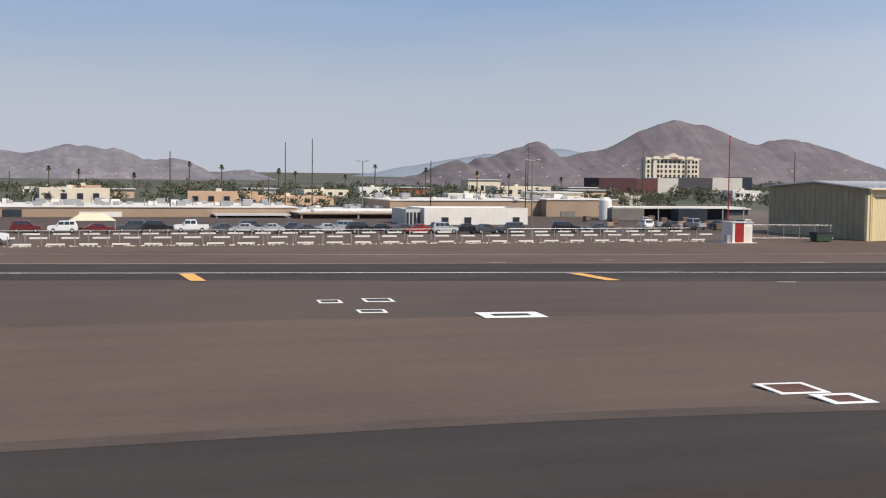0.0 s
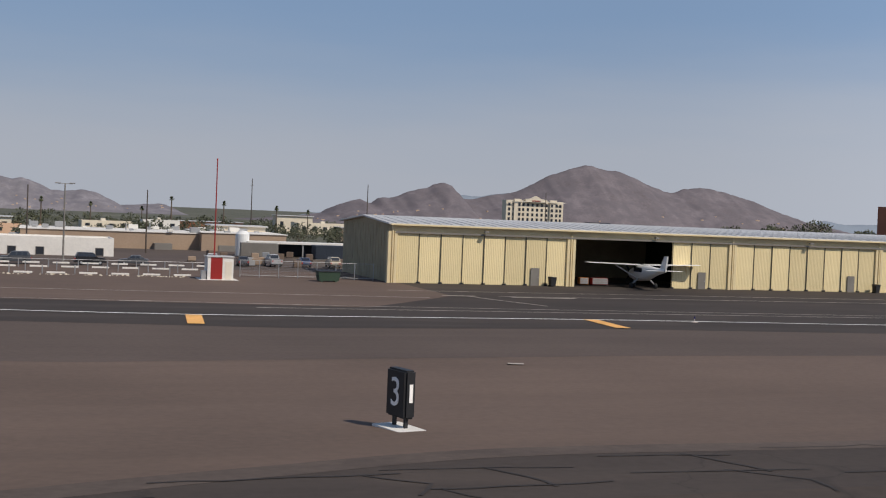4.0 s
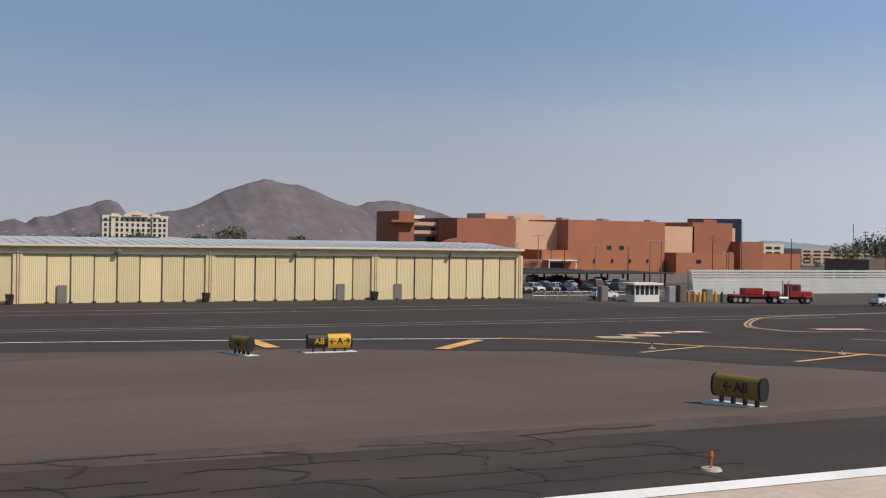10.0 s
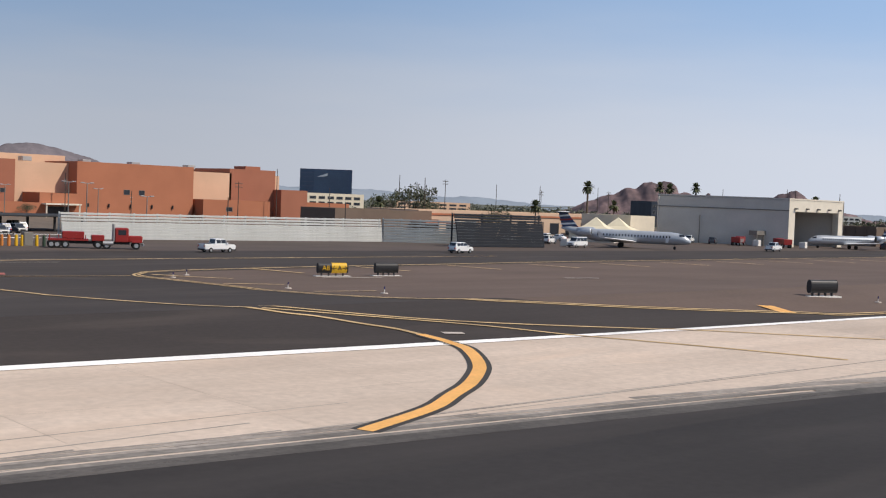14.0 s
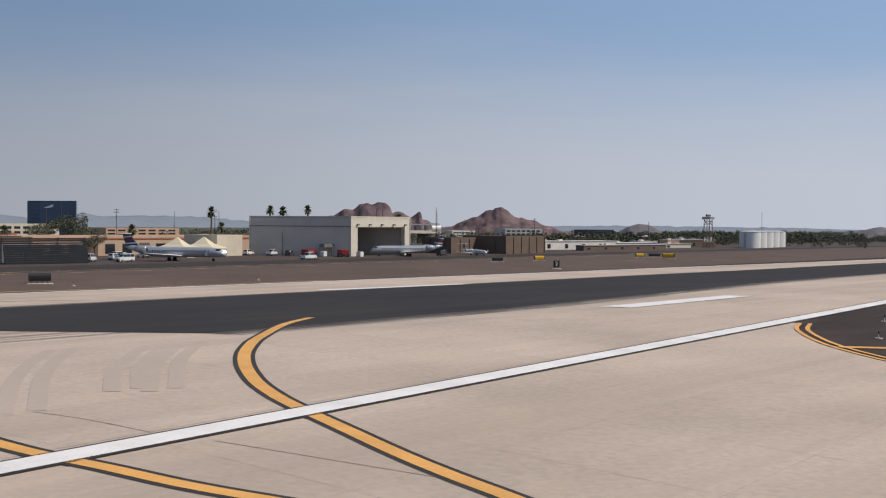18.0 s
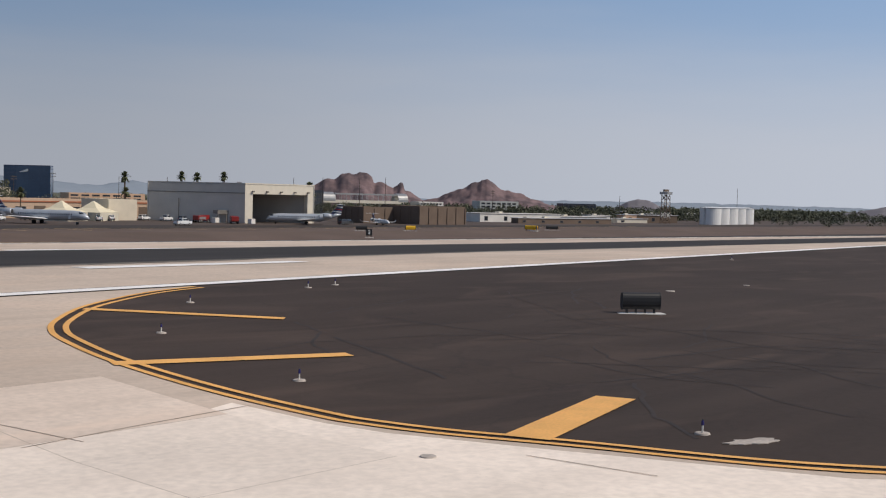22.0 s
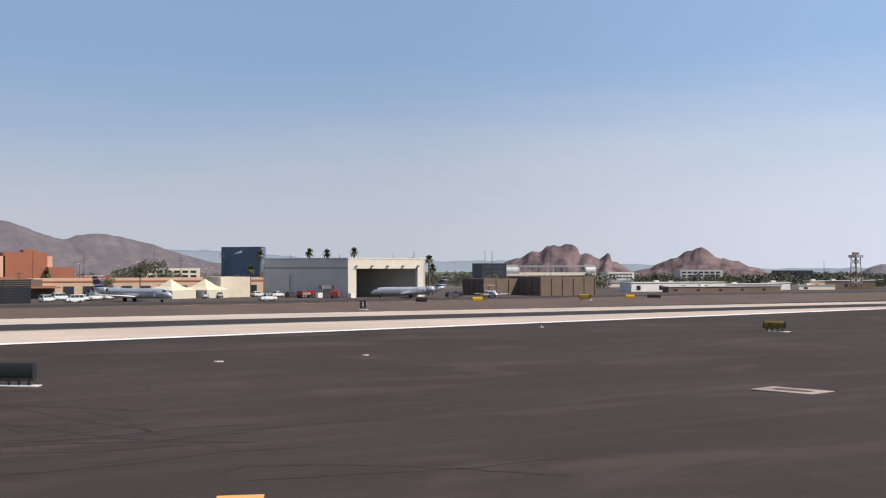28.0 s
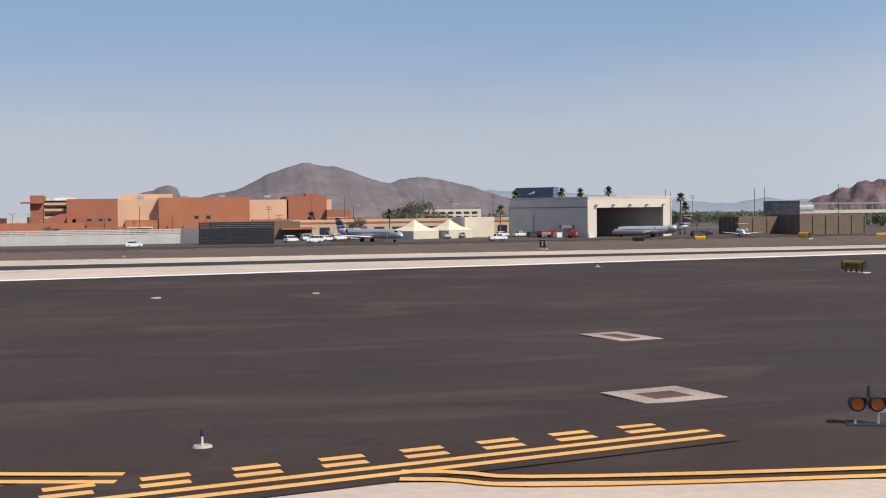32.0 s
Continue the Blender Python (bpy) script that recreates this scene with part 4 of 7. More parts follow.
def woods(name, n, x0, x1, y0, y1, hmin, hmax, seed, material, label):
    """A far belt of small trees, too many to tell apart."""
    rng = random.Random(seed)
    bm = bmesh.new()
    for _ in range(n):
        x, y = x0 + (x1 - x0) * rng.random(), y0 + (y1 - y0) * rng.random()
        h = hmin + (hmax - hmin) * rng.random() ** 2
        z = gz(y)
        for k in range(3):
            leaf_cloud(bm, rng, (x + rng.gauss(0, h * 0.4), y + rng.gauss(0, h * 0.4), z + h * (0.3 + 0.25 * k)), h * 0.42, 30, h * 0.10)
    return solo(name, bm, material, Matrix(), label, "trees", kind="stuff")


woods("far_trees", 860, -120, 330, 232, 520, 1.8, 4.2, 5, LEAF, "belt of small green city trees")
woods("far_trees_east", 900, 300, 800, 270, 600, 2.0, 6.0, 6, LEAF2, "belt of haze-greyed green city trees")
woods("far_trees_horizon", 1200, 600, 1300, 150, 420, 2.0, 6.0, 7, LEAF, "belt of dark green trees along the horizon")
woods("far_trees_tanks", 900, 640, 980, 140, 290, 2.2, 5.6, 9, LEAF, "belt of dark green trees behind the fuel tanks")
rng = random.Random(31)
CITY_WALLS = []
for k in range(15):
    CITY_WALLS.append((-60 + 330 * rng.random(), 236 + 150 * rng.random(), 7 + 14 * rng.random(), 5 + 4 * rng.random(), 2.0 + 1.6 * rng.random(), k % 4, rng.uniform(-8, 8)))
woods("far_trees_south", 600, 720, 1300, -160, 140, 1.6, 5.0, 8, LEAF2, "belt of low trees beyond the airfield")


# ---- buildings ----
def block(parent, name, x0, x1, y0, y1, z1, material, z0=-0.6, label=""):
    """A wall block with a parapet rim and a sunken roof."""
    t = min(0.25, (x1 - x0) * 0.1)

    def rect(d, z):
        return [(x0 + d, y0 + d, z), (x1 - d, y0 + d, z), (x1 - d, y1 - d, z), (x0 + d, y1 - d, z)]

    bm = loft(bmesh.new(), [rect(0, z0), rect(0, z1 + 0.22), rect(t, z1 + 0.22), rect(t, z1)])
    return part(name, bm, material, parent, label)


def win(parent, x0, x1, y, z0, z1, name="window", glass=None):
    """A window: a frame round a recessed pane in a south wall."""
    f = part(name, boxes((x0, x1, y - 0.06, y + 0.02, z0, z0 + 0.08), (x0, x1, y - 0.06, y + 0.02, z1 - 0.08, z1), (x0, x0 + 0.08, y - 0.06, y + 0.02, z0, z1), (x1 - 0.08, x1, y - 0.06, y + 0.02, z0, z1)), GREY_DOOR, parent)
    part("pane", boxes((x0 + 0.08, x1 - 0.08, y - 0.02, y + 0.01, z0 + 0.08, z1 - 0.08)), glass or GLASS, f)
    return f


# long cream hangar row
H1 = thing("hangar", pose(0, 0, -0.43), "long cream ribbed-steel hangar row with one bay open", "hangar")
X0, BAY, NB, YF, YB = 112.0, 22.563, 6, 118.3, 141.0
X1 = X0 + BAY * NB
EA, RI = 6.85, 7.6
bm = boxes((X0 + 0.2, X1 - 0.2, YB - 0.3, YB, 0, EA))
part("wall_back", bm, OLIVE, H1)
for nm, x in (("wall_west", X0), ("wall_east", X1 - 0.3)):
    bm = bmesh.new()
    loft(bm, [[(x, YF + 0.35, 0), (x, YB, 0), (x, YB, EA), (x, (YF + YB) / 2, RI), (x, YF + 0.35, EA)], [(x + 0.3, YF + 0.35, 0), (x + 0.3, YB, 0), (x + 0.3, YB, EA), (x + 0.3, (YF + YB) / 2, RI), (x + 0.3, YF + 0.35, EA)]])
    w = part(nm, bm, OLIVE, H1, "olive ribbed end wall")
    ribs = bmesh.new()
    for k in range(18):
        y = YF + 0.8 + k * 1.2
        box(ribs, x - 0.05 if nm == "wall_west" else x + 0.3, x if nm == "wall_west" else x + 0.35, y, y + 0.25, 0, EA - 0.05)
    part("rib", ribs, OLIVE, w)
bm = bmesh.new()
ym = (YF + YB) / 2
loft(bm, [[(X0 - 0.6, YF - 0.6, EA - 0.05), (X0 - 0.6, ym, RI), (X0 - 0.6, YB + 0.6, EA - 0.05), (X0 - 0.6, YB + 0.6, EA + 0.12), (X0 - 0.6, ym, RI + 0.2), (X0 - 0.6, YF - 0.6, EA + 0.12)], [(X1 + 0.6, YF - 0.6, EA - 0.05), (X1 + 0.6, ym, RI), (X1 + 0.6, YB + 0.6, EA - 0.05), (X1 + 0.6, YB + 0.6, EA + 0.12), (X1 + 0.6, ym, RI + 0.2), (X1 + 0.6, YF - 0.6, EA + 0.12)]])
roof = part("roof", bm, ROOF, H1, "pale standing-seam metal roof")
seam = finish("seam", side_prism(bmesh.new(), [(0, 0), (0.12, 0), (0.12, 0.09), (0, 0.09)], 0, 1), ROOF)
sl = math.hypot(ym - YF + 0.6, RI - EA)
for k in range(100):
    s = share("seam", seam, roof, Matrix.Translation((X0 + 0.2 + k * 1.365, YF - 0.6, EA + 0.12)) @ Matrix.Rotation(math.atan2(RI - EA, ym - YF + 0.6), 4, "X") @ Matrix.Diagonal((1, sl, 1, 1)))
part("header_beam", boxes((X0, X1, YF - 0.15, YF + 0.3, 6.05, EA)), CREAM_TRIM, H1)
part("gutter", boxes((X0 - 0.4, X1 + 0.4, YF - 0.75, YF - 0.55, EA - 0.12, EA + 0.05)), CREAM_TRIM, H1)
part("door_track", boxes((X0 + 0.3, X1 - 0.3, YF - 0.32, YF - 0.16, 5.85, 6.05)), GREY_DOOR, H1, "dark sliding-door track")
part("floor_slab", boxes((X0 + 0.3, X1 - 0.3, YF, YB - 0.3, -0.2, 0.06)), TAN, H1)
column = finish("column", boxes((-0.55, -0.2, -0.25, 0.3, 0, 6.05), (0.2, 0.55, -0.25, 0.3, 0, 6.05), (-0.2, 0.2, -0.1, 0.3, 0, 6.05), (-0.08, 0.08, -0.3, -0.1, 0, 6.7)), CREAM_TRIM)
lampm = finish("flood_lamp", boxes((-0.25, 0.25, -0.5, -0.1, 0, 0.22), (-0.06, 0.06, -0.1, 0.1, 0.05, 0.15)), GREY_DOOR)
PW = 2.685
bm = bmesh.new()
prof = []
for k in range(12):
    u = k * PW / 12
    prof += [(u, 0.0), (u + PW / 24 - 0.03, 0.0), (u + PW / 24 + 0.01, -0.018), (u + PW / 12 - 0.04, -0.018)]
prof += [(PW - 0.01, 0.0), (PW - 0.01, 0.1), (0, 0.1)]
prism(bm, prof, 0.1, 5.85)
panel = finish("door_panel", bm, CREAM)
strip = finish("door_edge", boxes((-0.03, 0.03, -0.05, 0.02, 0.02, 5.85), (-0.22, 0.22, -0.16, 0.0, 0.0, 0.28)), PLASTIC)
for b in range(NB + 1):
    share("column", column, H1, Matrix.Translation((X0 + b * BAY, YF, 0)))
for b in range(NB):
    x = X0 + b * BAY
    share("flood_lamp", lampm, H1, Matrix.Translation((x + BAY * 0.5, YF - 0.5, 6.2)))
    for k in range(8):
        px = x + 0.55 + k * PW
        if b == 1 and k < 5:
            continue
        share("door_panel", panel, H1, Matrix.Translation((px, YF + (0.0 if k % 2 else -0.05), 0)))
        if k:
            share("door_edge", strip, H1, Matrix.Translation((px, YF - 0.1, 0)))
for b, off in ((0, 17.9), (2, 18.2), (3, 4.9), (4, 17.6), (5, 3.4), (1, 18.2)):
    d = part("door", boxes((X0 + b * BAY + off - 0.55, X0 + b * BAY + off + 0.55, YF - 0.24, YF - 0.14, 0.05, 2.2)), GREY_DOOR, H1, "grey steel personnel door")
    part("handle", boxes((X0 + b * BAY + off + 0.35, X0 + b * BAY + off + 0.45, YF - 0.3, YF - 0.24, 1.0, 1.15)), STEEL, d)
for b in range(1, NB):
    # partitions coloured near black, the bay's shade put into their surface
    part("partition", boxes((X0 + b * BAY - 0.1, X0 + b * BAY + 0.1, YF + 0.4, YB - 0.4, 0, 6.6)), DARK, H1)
# things inside the open bay
for nm, x, w, m, lb in (("tool_chest", 137.5, 1.2, ORANGE_PLASTIC, "orange tool chest standing in the open hangar bay"), ("tool_chest", 139.2, 2.2, RED_GLOSS, "red tool chest standing in the open hangar bay")):
    t = thing(nm, pose(x, 121.5, -0.37), lb, "tool chest")
    part("body", bevel(boxes((0, w, 0, 0.7, 0.12, 0.95))), m, t)
    for k in range(3):
        part("drawer", boxes((0.06, w - 0.06, -0.03, 0.0, 0.2 + k * 0.25, 0.42 + k * 0.25)), STEEL, t)
    part("caster", boxes((0.1, 0.25, 0.1, 0.25, 0, 0.12), (w - 0.25, w - 0.1, 0.1, 0.25, 0, 0.12), (0.1, 0.25, 0.45, 0.6, 0, 0.12), (w - 0.25, w - 0.1, 0.45, 0.6, 0, 0.12)), PLASTIC, t)
for x, y in ((132.5, 117.2), (179.4, 117.2), (225.0, 117.2), (202.2, 117.2)):
    t = thing("bin", pose(x - 0.7, y, gz(y), 0, 0, 8), "black wheeled refuse bin against the hangar", "bin", "refuse bins")
    bm = bmesh.new()
    loft(bm, [[(-0.3, -0.3, 0.1), (0.3, -0.3, 0.1), (0.3, 0.3, 0.1), (-0.3, 0.3, 0.1)], [(-0.38, -0.38, 1.05), (0.38, -0.38, 1.05), (0.38, 0.38, 1.05), (-0.38, 0.38, 1.05)]])
    part("body", bm, PLASTIC, t)
    part("lid", side_prism(bmesh.new(), [(-0.42, 1.05), (0.42, 1.05), (0.36, 1.18), (-0.3, 1.22)], -0.42, 0.42), PLASTIC, t)
    part("wheel", rod(bmesh.new(), (-0.35, 0.3, 0.1), (0.35, 0.3, 0.1), 0.1, n=10), TYRE, t)

# red-brick and peach complex beyond the car park
RB = thing("office_complex", pose(0, 0, gz(240)), "terracotta and peach stucco office complex, flat-roofed", "building")
for nm, x0, x1, y0, y1, z1, m in (
        ("tower_wall", 292.6, 297, 245, 258, 14.9, BRICK), ("recessed_wall", 297, 306, 249, 262, 13.0, PEACH), ("brick_wall", 305.6, 323.2, 238, 258, 13.4, BRICK),
        ("peach_wall", 323.2, 338.5, 240, 262, 13.0, PEACH), ("penthouse", 323.5, 343, 254, 264, 15.2, PEACH), ("main_wall", 337.6, 370.2, 235, 262, 13.6, TERRA),
        ("peach_wall", 370.2, 385, 240, 262, 12.6, PEACH), ("brick_wall", 384.4, 399.5, 240, 262, 13.9, BRICK), ("corner_wall", 399.5, 401.5, 241, 256, 12.5, PEACH),
        ("low_wall", 399, 408, 236, 250, 8.6, BRICK), ("low_wall", 408, 424, 237, 250, 5.2, TERRA), ("front_wall", 276, 312, 228, 236, 5.0, TERRA),
        ("front_wall", 310, 326, 230, 236.5, 3.2, TERRA), ("entry_wall", 326, 337, 230, 240, 5.6, TERRA), ("front_wall", 371, 392, 231, 239, 5.2, TERRA), ("penthouse", 300, 308, 260, 266, 14.2, WHITE_WALL), ("cap", 392, 397, 244, 250, 14.9, BRICK)):
    block(RB, nm, x0, x1, y0, y1, z1, m)
for x0, x1, y, z0, z1 in ((297.2, 305.4, 249, 7.4, 8.8), (350.2, 351.9, 235, 5.9, 7.2), (354.4, 356.1, 235, 5.9, 7.2), (312.5, 314.2, 238, 5.5, 6.6), (316.5, 318.0, 238, 5.5, 6.6), (319.6, 321.0, 238, 5.5, 6.6), (301.5, 304, 228, 2.2, 3.2), (328, 333.5, 230, 0.2, 2.6), (378, 380, 231, 2.4, 3.6)):
    win(RB, x0, x1, y, z0, z1)
for z in (6.6, 9.4, 11.6):
    part("balcony_rail", boxes((297.1, 305.5, 248.4, 248.7, z, z + 0.9)), PEACH, RB, "peach balcony parapet")
    # flat near-black sheet on the wall, drawn for the balcony's shade
    part("balcony_shade", boxes((297.2, 305.4, 248.9, 249.0, z + 0.95, z + 1.7)), DARK, RB, "dark sheet painted as shade behind the balcony")
for k in range(5):
    part("stair_step", boxes((306 + k * 1.8, 309 + k * 1.8, 233.5, 236.5, -0.5, 7.6 - k * 1.2)), BRICK, RB)
for x in (340.5, 346, 352, 358, 364):
    part("wall_light", boxes((x, x + 0.3, 234.6, 235, 2.6, 3.5)), PLASTIC, RB)
for x in (330, 346, 360, 377):
    part("roof_unit", bevel(boxes((x, x + 2.4, 250, 253, 13.6, 14.7)), 0.06), STEEL, RB)
part("canopy", boxes((326.5, 335.5, 227.5, 230, 3.0, 3.35), (326.7, 327.0, 227.7, 228, -0.5, 3.0), (335.0, 335.3, 227.7, 228, -0.5, 3.0)), FASCIA, RB)
part("sloped_wall", side_prism(bmesh.new(), [(284, -0.5), (306, -0.5), (306, 8.6), (303, 8.2), (296, 5.6)], 236.2, 238), BRICK, RB)
part("roof_overhang", boxes((289.5, 297, 243, 250, 12.2, 12.8)), BRICK, RB)

# blue glass office tower
BT = thing("office_tower", pose(534, 397, -0.3, 0, 0, 0), "dark blue glass office tower with a curved face", "building")
bm = bmesh.new()
outline = [(-7.5, 11), (-7.4, 10.5), (-4, 5), (0, 0.2), (3.6, -4.6), (7, -9.5), (13, -1), (6, 9), (-1, 16)]
prism(bm, outline, 0, 19.2)
tw = part("curtain_wall", bm, BLUE_GLASS, BT)
for k in range(9):
    zz = 1.5 + k * 2.05
    bm = bmesh.new()
    prism(bm, [(p[0] * 1.008, p[1] * 1.008) for p in outline], zz, zz + 0.1)
    part("spandrel", bm, NAVY, BT)
part("roof_rim", prism(bmesh.new(), [(p[0] * 0.995, p[1] * 0.995) for p in outline], 19.2, 19.7), NAVY, BT)
bm = bmesh.new()
loft(bm, [[(-3.2, 3.3, 16.2), (-0.2, -0.6, 17.9), (-0.3, -0.5, 16.6), (-1.6, 1.2, 16.2)], [(-3.3, 3.2, 16.2), (-0.3, -0.7, 17.9), (-0.4, -0.6, 16.6), (-1.7, 1.1, 16.2)]])
part("emblem", bm, PLANE_WHITE, BT, "pale wing-shaped emblem")

# cream hotel
HT = thing("hotel", pose(29.2, -12, -0.3) @ Matrix.Diagonal((0.885, 1, 1, 1)), "tall cream hotel with rows of dark windows", "building")
block(HT, "wall", 276.6, 308.3, 496, 501, 16.0, CREAM_WALL)
block(HT, "wall", 280.6, 284.4, 495, 496, 16.6, CREAM_WALL), block(HT, "wall", 300.4, 304.2, 495, 496, 16.6, CREAM_WALL)
part("gable", side_prism(bmesh.new(), [(286.5, 15.5), (298.5, 15.5), (298.5, 16.8), (295, 17.2), (292.5, 18.4), (290, 17.2), (286.5, 16.8)], 494.6, 497), CREAM_WALL, HT)
part("cornice", boxes((276.3, 308.6, 494.4, 494.7, 15.6, 15.9)), FASCIA, HT)
for r in range(6):
    for c in range(12):
        x = 277.6 + c * 2.58
        yy = 494.9 if 280.4 < x < 284 or 300.2 < x < 304 else 496
        win(HT, x, x + 1.25, yy - 0.02, 2.6 + r * 2.2, 4.0 + r * 2.2)
bm = bmesh.new()
for k in range(7):
    box(bm, 290.2 + k * 0.66, 290.62 + k * 0.66, 494.4, 494.6, 15.7, 16.4)
part("sign_bars", bm, RED_GLOSS, HT, "red rooftop sign lettering, drawn as bars")
# dark warehouse below the hotel
WH = thing("warehouse", pose(0, 0, -0.3), "dark maroon and grey flat-roofed warehouse", "building")
for x0, x1, z1, m in ((234, 252, 6.4, mat("dark maroon cladding", (0.075, 0.035, 0.04), 0.8)), (252, 262, 6.1, mat("maroon cladding", (0.12, 0.045, 0.045), 0.8)), (262, 272, 6.6, GREY_WALL), (272, 289, 6.9, mat("slate cladding", (0.07, 0.065, 0.075), 0.8)), (289, 304, 7.0, GREY_WALL), (304, 309, 7.3, SLATE_DARK)):
    block(WH, "wall", x0, x1, 450, 465, z1, m)

# low beige industrial row behind the parked cars
LB = thing("industrial_building", pose(9, 8, -0.4), "long low tan block industrial building with a flat white roof", "building")
for x0, x1, y0, y1, z1, m in ((-60, 44, 190, 214, 1.75, TAN), (43, 64, 184, 212, 1.0, BROWN_WALL), (62, 92, 193, 214, 3.0, TAN), (92, 107, 190, 214, 3.3, TAN)):
    bm = boxes((x0, x1, y0, y1, -2.5, z1))
    part("wall", bm, m, LB)
    part("roof", boxes((x0 - 0.2, x1 + 0.2, y0 - 0.2, y1 + 0.2, z1, z1 + 0.14)), WHITE_WALL, LB, "white-coated flat roof")
rng = random.Random(12)
for k in range(120):
    x, y = -50 + 155 * rng.random(), 192 + 20 * rng.random()
    z = 1.9 if x < 43 else (0.9 if x < 63 else 3.2)
    s = 0.4 + 0.9 * rng.random()
    u = part("roof_unit", bevel(boxes((x, x + s * 1.5, y, y + s * 1.3, z, z + s * 0.8)), 0.05), STEEL if k % 3 else WHITE_WALL, LB)
    if k % 4 == 0:
        part("vent_pipe", rod(bmesh.new(), (x - 0.6, y, z), (x - 0.6, y, z + 1.2), 0.1, n=8), STEEL, LB)
for x0, x1, z1, m in ((7, 14, 1.0, WHITE_WALL), (29, 41, 0.6, BROWN_WALL), (-5, -2, 1.4, SLATE_DARK), (30, 32, 0.3, GREY_DOOR), (52, 53.2, 0.2, GREY_DOOR), (84, 87, 1.2, GREY_DOOR), (95, 98, 1.2, GREY_DOOR)):
    part("shutter", boxes((x0, x1, 189.85, 190.0, -2.4, z1)) if x1 < 60 else boxes((x0, x1, 188.8 + 1.05, 190.0 + (3 if x0 < 92 else 0), -2.4, z1)), m, LB)
part("awning", boxes((42.6, 64, 181.5, 184, 0.9, 1.15), (43, 43.3, 181.7, 182, -2.5, 0.9), (53, 53.3, 181.7, 182, -2.5, 0.9), (63.4, 63.7, 181.7, 182, -2.5, 0.9)), TAN, LB, "tan lean-to awning")
part("roof_duct", bevel(boxes((46, 61, 186, 188, 1.15, 1.7)), 0.2), WHITE_WALL, LB, "white roof duct")
part("awning", boxes((29, 42, 185.5, 190, 0.5, 0.75), (29.2, 29.5, 185.7, 186, -2.5, 0.5), (41.5, 41.8, 185.7, 186, -2.5, 0.5)), ROOF, LB)
# white modular building
WB = thing("modular_building", pose(9, 8, -0.4), "white single-storey modular building beside the parked cars", "building")
block(WB, "wall", 57.8, 75.2, 158.6, 168, 2.5, WHITE_WALL, -2.0)
block(WB, "wall", 55.2, 57.8, 160, 168, 2.3, LOUVRE, -2.0)
for x in (60.6, 64.4, 72.6):
    win(WB, x, x + 1.2, 158.6, 0.1, 1.3)
for k in range(4):
    part("slat", boxes((55.35 + k * 0.6, 55.65 + k * 0.6, 159.85, 160.0, -1.6, 2.0)), SLATE_DARK, WB)
# yard between the industrial row and the hangar
CP = thing("yard_canopy", pose(9, 8, -0.34), "long white-roofed open canopy over a storage yard", "canopy")
part("roof", boxes((97, 124, 172, 178, 2.2, 2.5)), WHITE_WALL, CP)
part("back_wall", boxes((97.5, 123.5, 177.4, 177.6, 0, 2.2)), SLATE_DARK, CP)
for k in range(7):
    part("post", boxes((97.3 + k * 4.4, 97.5 + k * 4.4, 172.2, 172.4, 0, 2.2)), STEEL, CP)
TK = thing("water_tank", pose(105.5, 182, -0.34), "upright white water tank with a domed top", "tank")
part("shell", loft(bmesh.new(), [ring((0, 0, 0), 1.1, "z", 20), ring((0, 0, 3.6), 1.1, "z", 20), ring((0, 0, 4.1), 0.7, "z", 20), ring((0, 0, 4.2), 0.1, "z", 20)]), PLANE_WHITE, TK, smooth=False)
part("pipe", rod(bmesh.new(), (-1.2, -0.3, 0), (-1.2, -0.3, 3.4), 0.07), STEEL, TK)
for x, y, rz, m, lb in ((107.5, 178, -6, GREY_DOOR, "grey shipping container in the yard"), (119, 176, 3, SLATE_DARK, "dark shipping container under the yard canopy")):
    CT = thing("container", pose(x, y, gz(y), 0, 0, rz), lb, "container", "yard containers")
    part("body", bevel(boxes((-3, 3, -1.2, 1.2, 0.1, 2.3)), 0.05), m, CT)
    for k in range(14):
        part("rib", boxes((-2.85 + k * 0.42, -2.7 + k * 0.42, -1.24, -1.2, 0.2, 2.2)), m, CT)
    part("skid", boxes((-2.9, 2.9, -1.1, -0.9, 0, 0.1), (-2.9, 2.9, 0.9, 1.1, 0, 0.1)), STEEL, CT)
rng = random.Random(61)
for k in range(16):
    x, y, s = rng.uniform(93, 116), rng.uniform(146, 178), rng.uniform(0.5, 1.0)
    PL = thing("pallet_stack", pose(x, y, gz(y), 0, 0, rng.uniform(-20, 20)), "stack of wrapped goods on a wooden pallet", "pallet", "yard pallets")
    part("pallet", boxes((-0.6, 0.6, -0.5, 0.5, 0, 0.14)), WOOD, PL)
    part("load", bevel(boxes((-0.55, 0.55, -0.45, 0.45, 0.14, 0.14 + s * 1.2)), 0.06), (TAN, BROWN_WALL, STEEL, BROWN_WALL)[k % 4], PL)
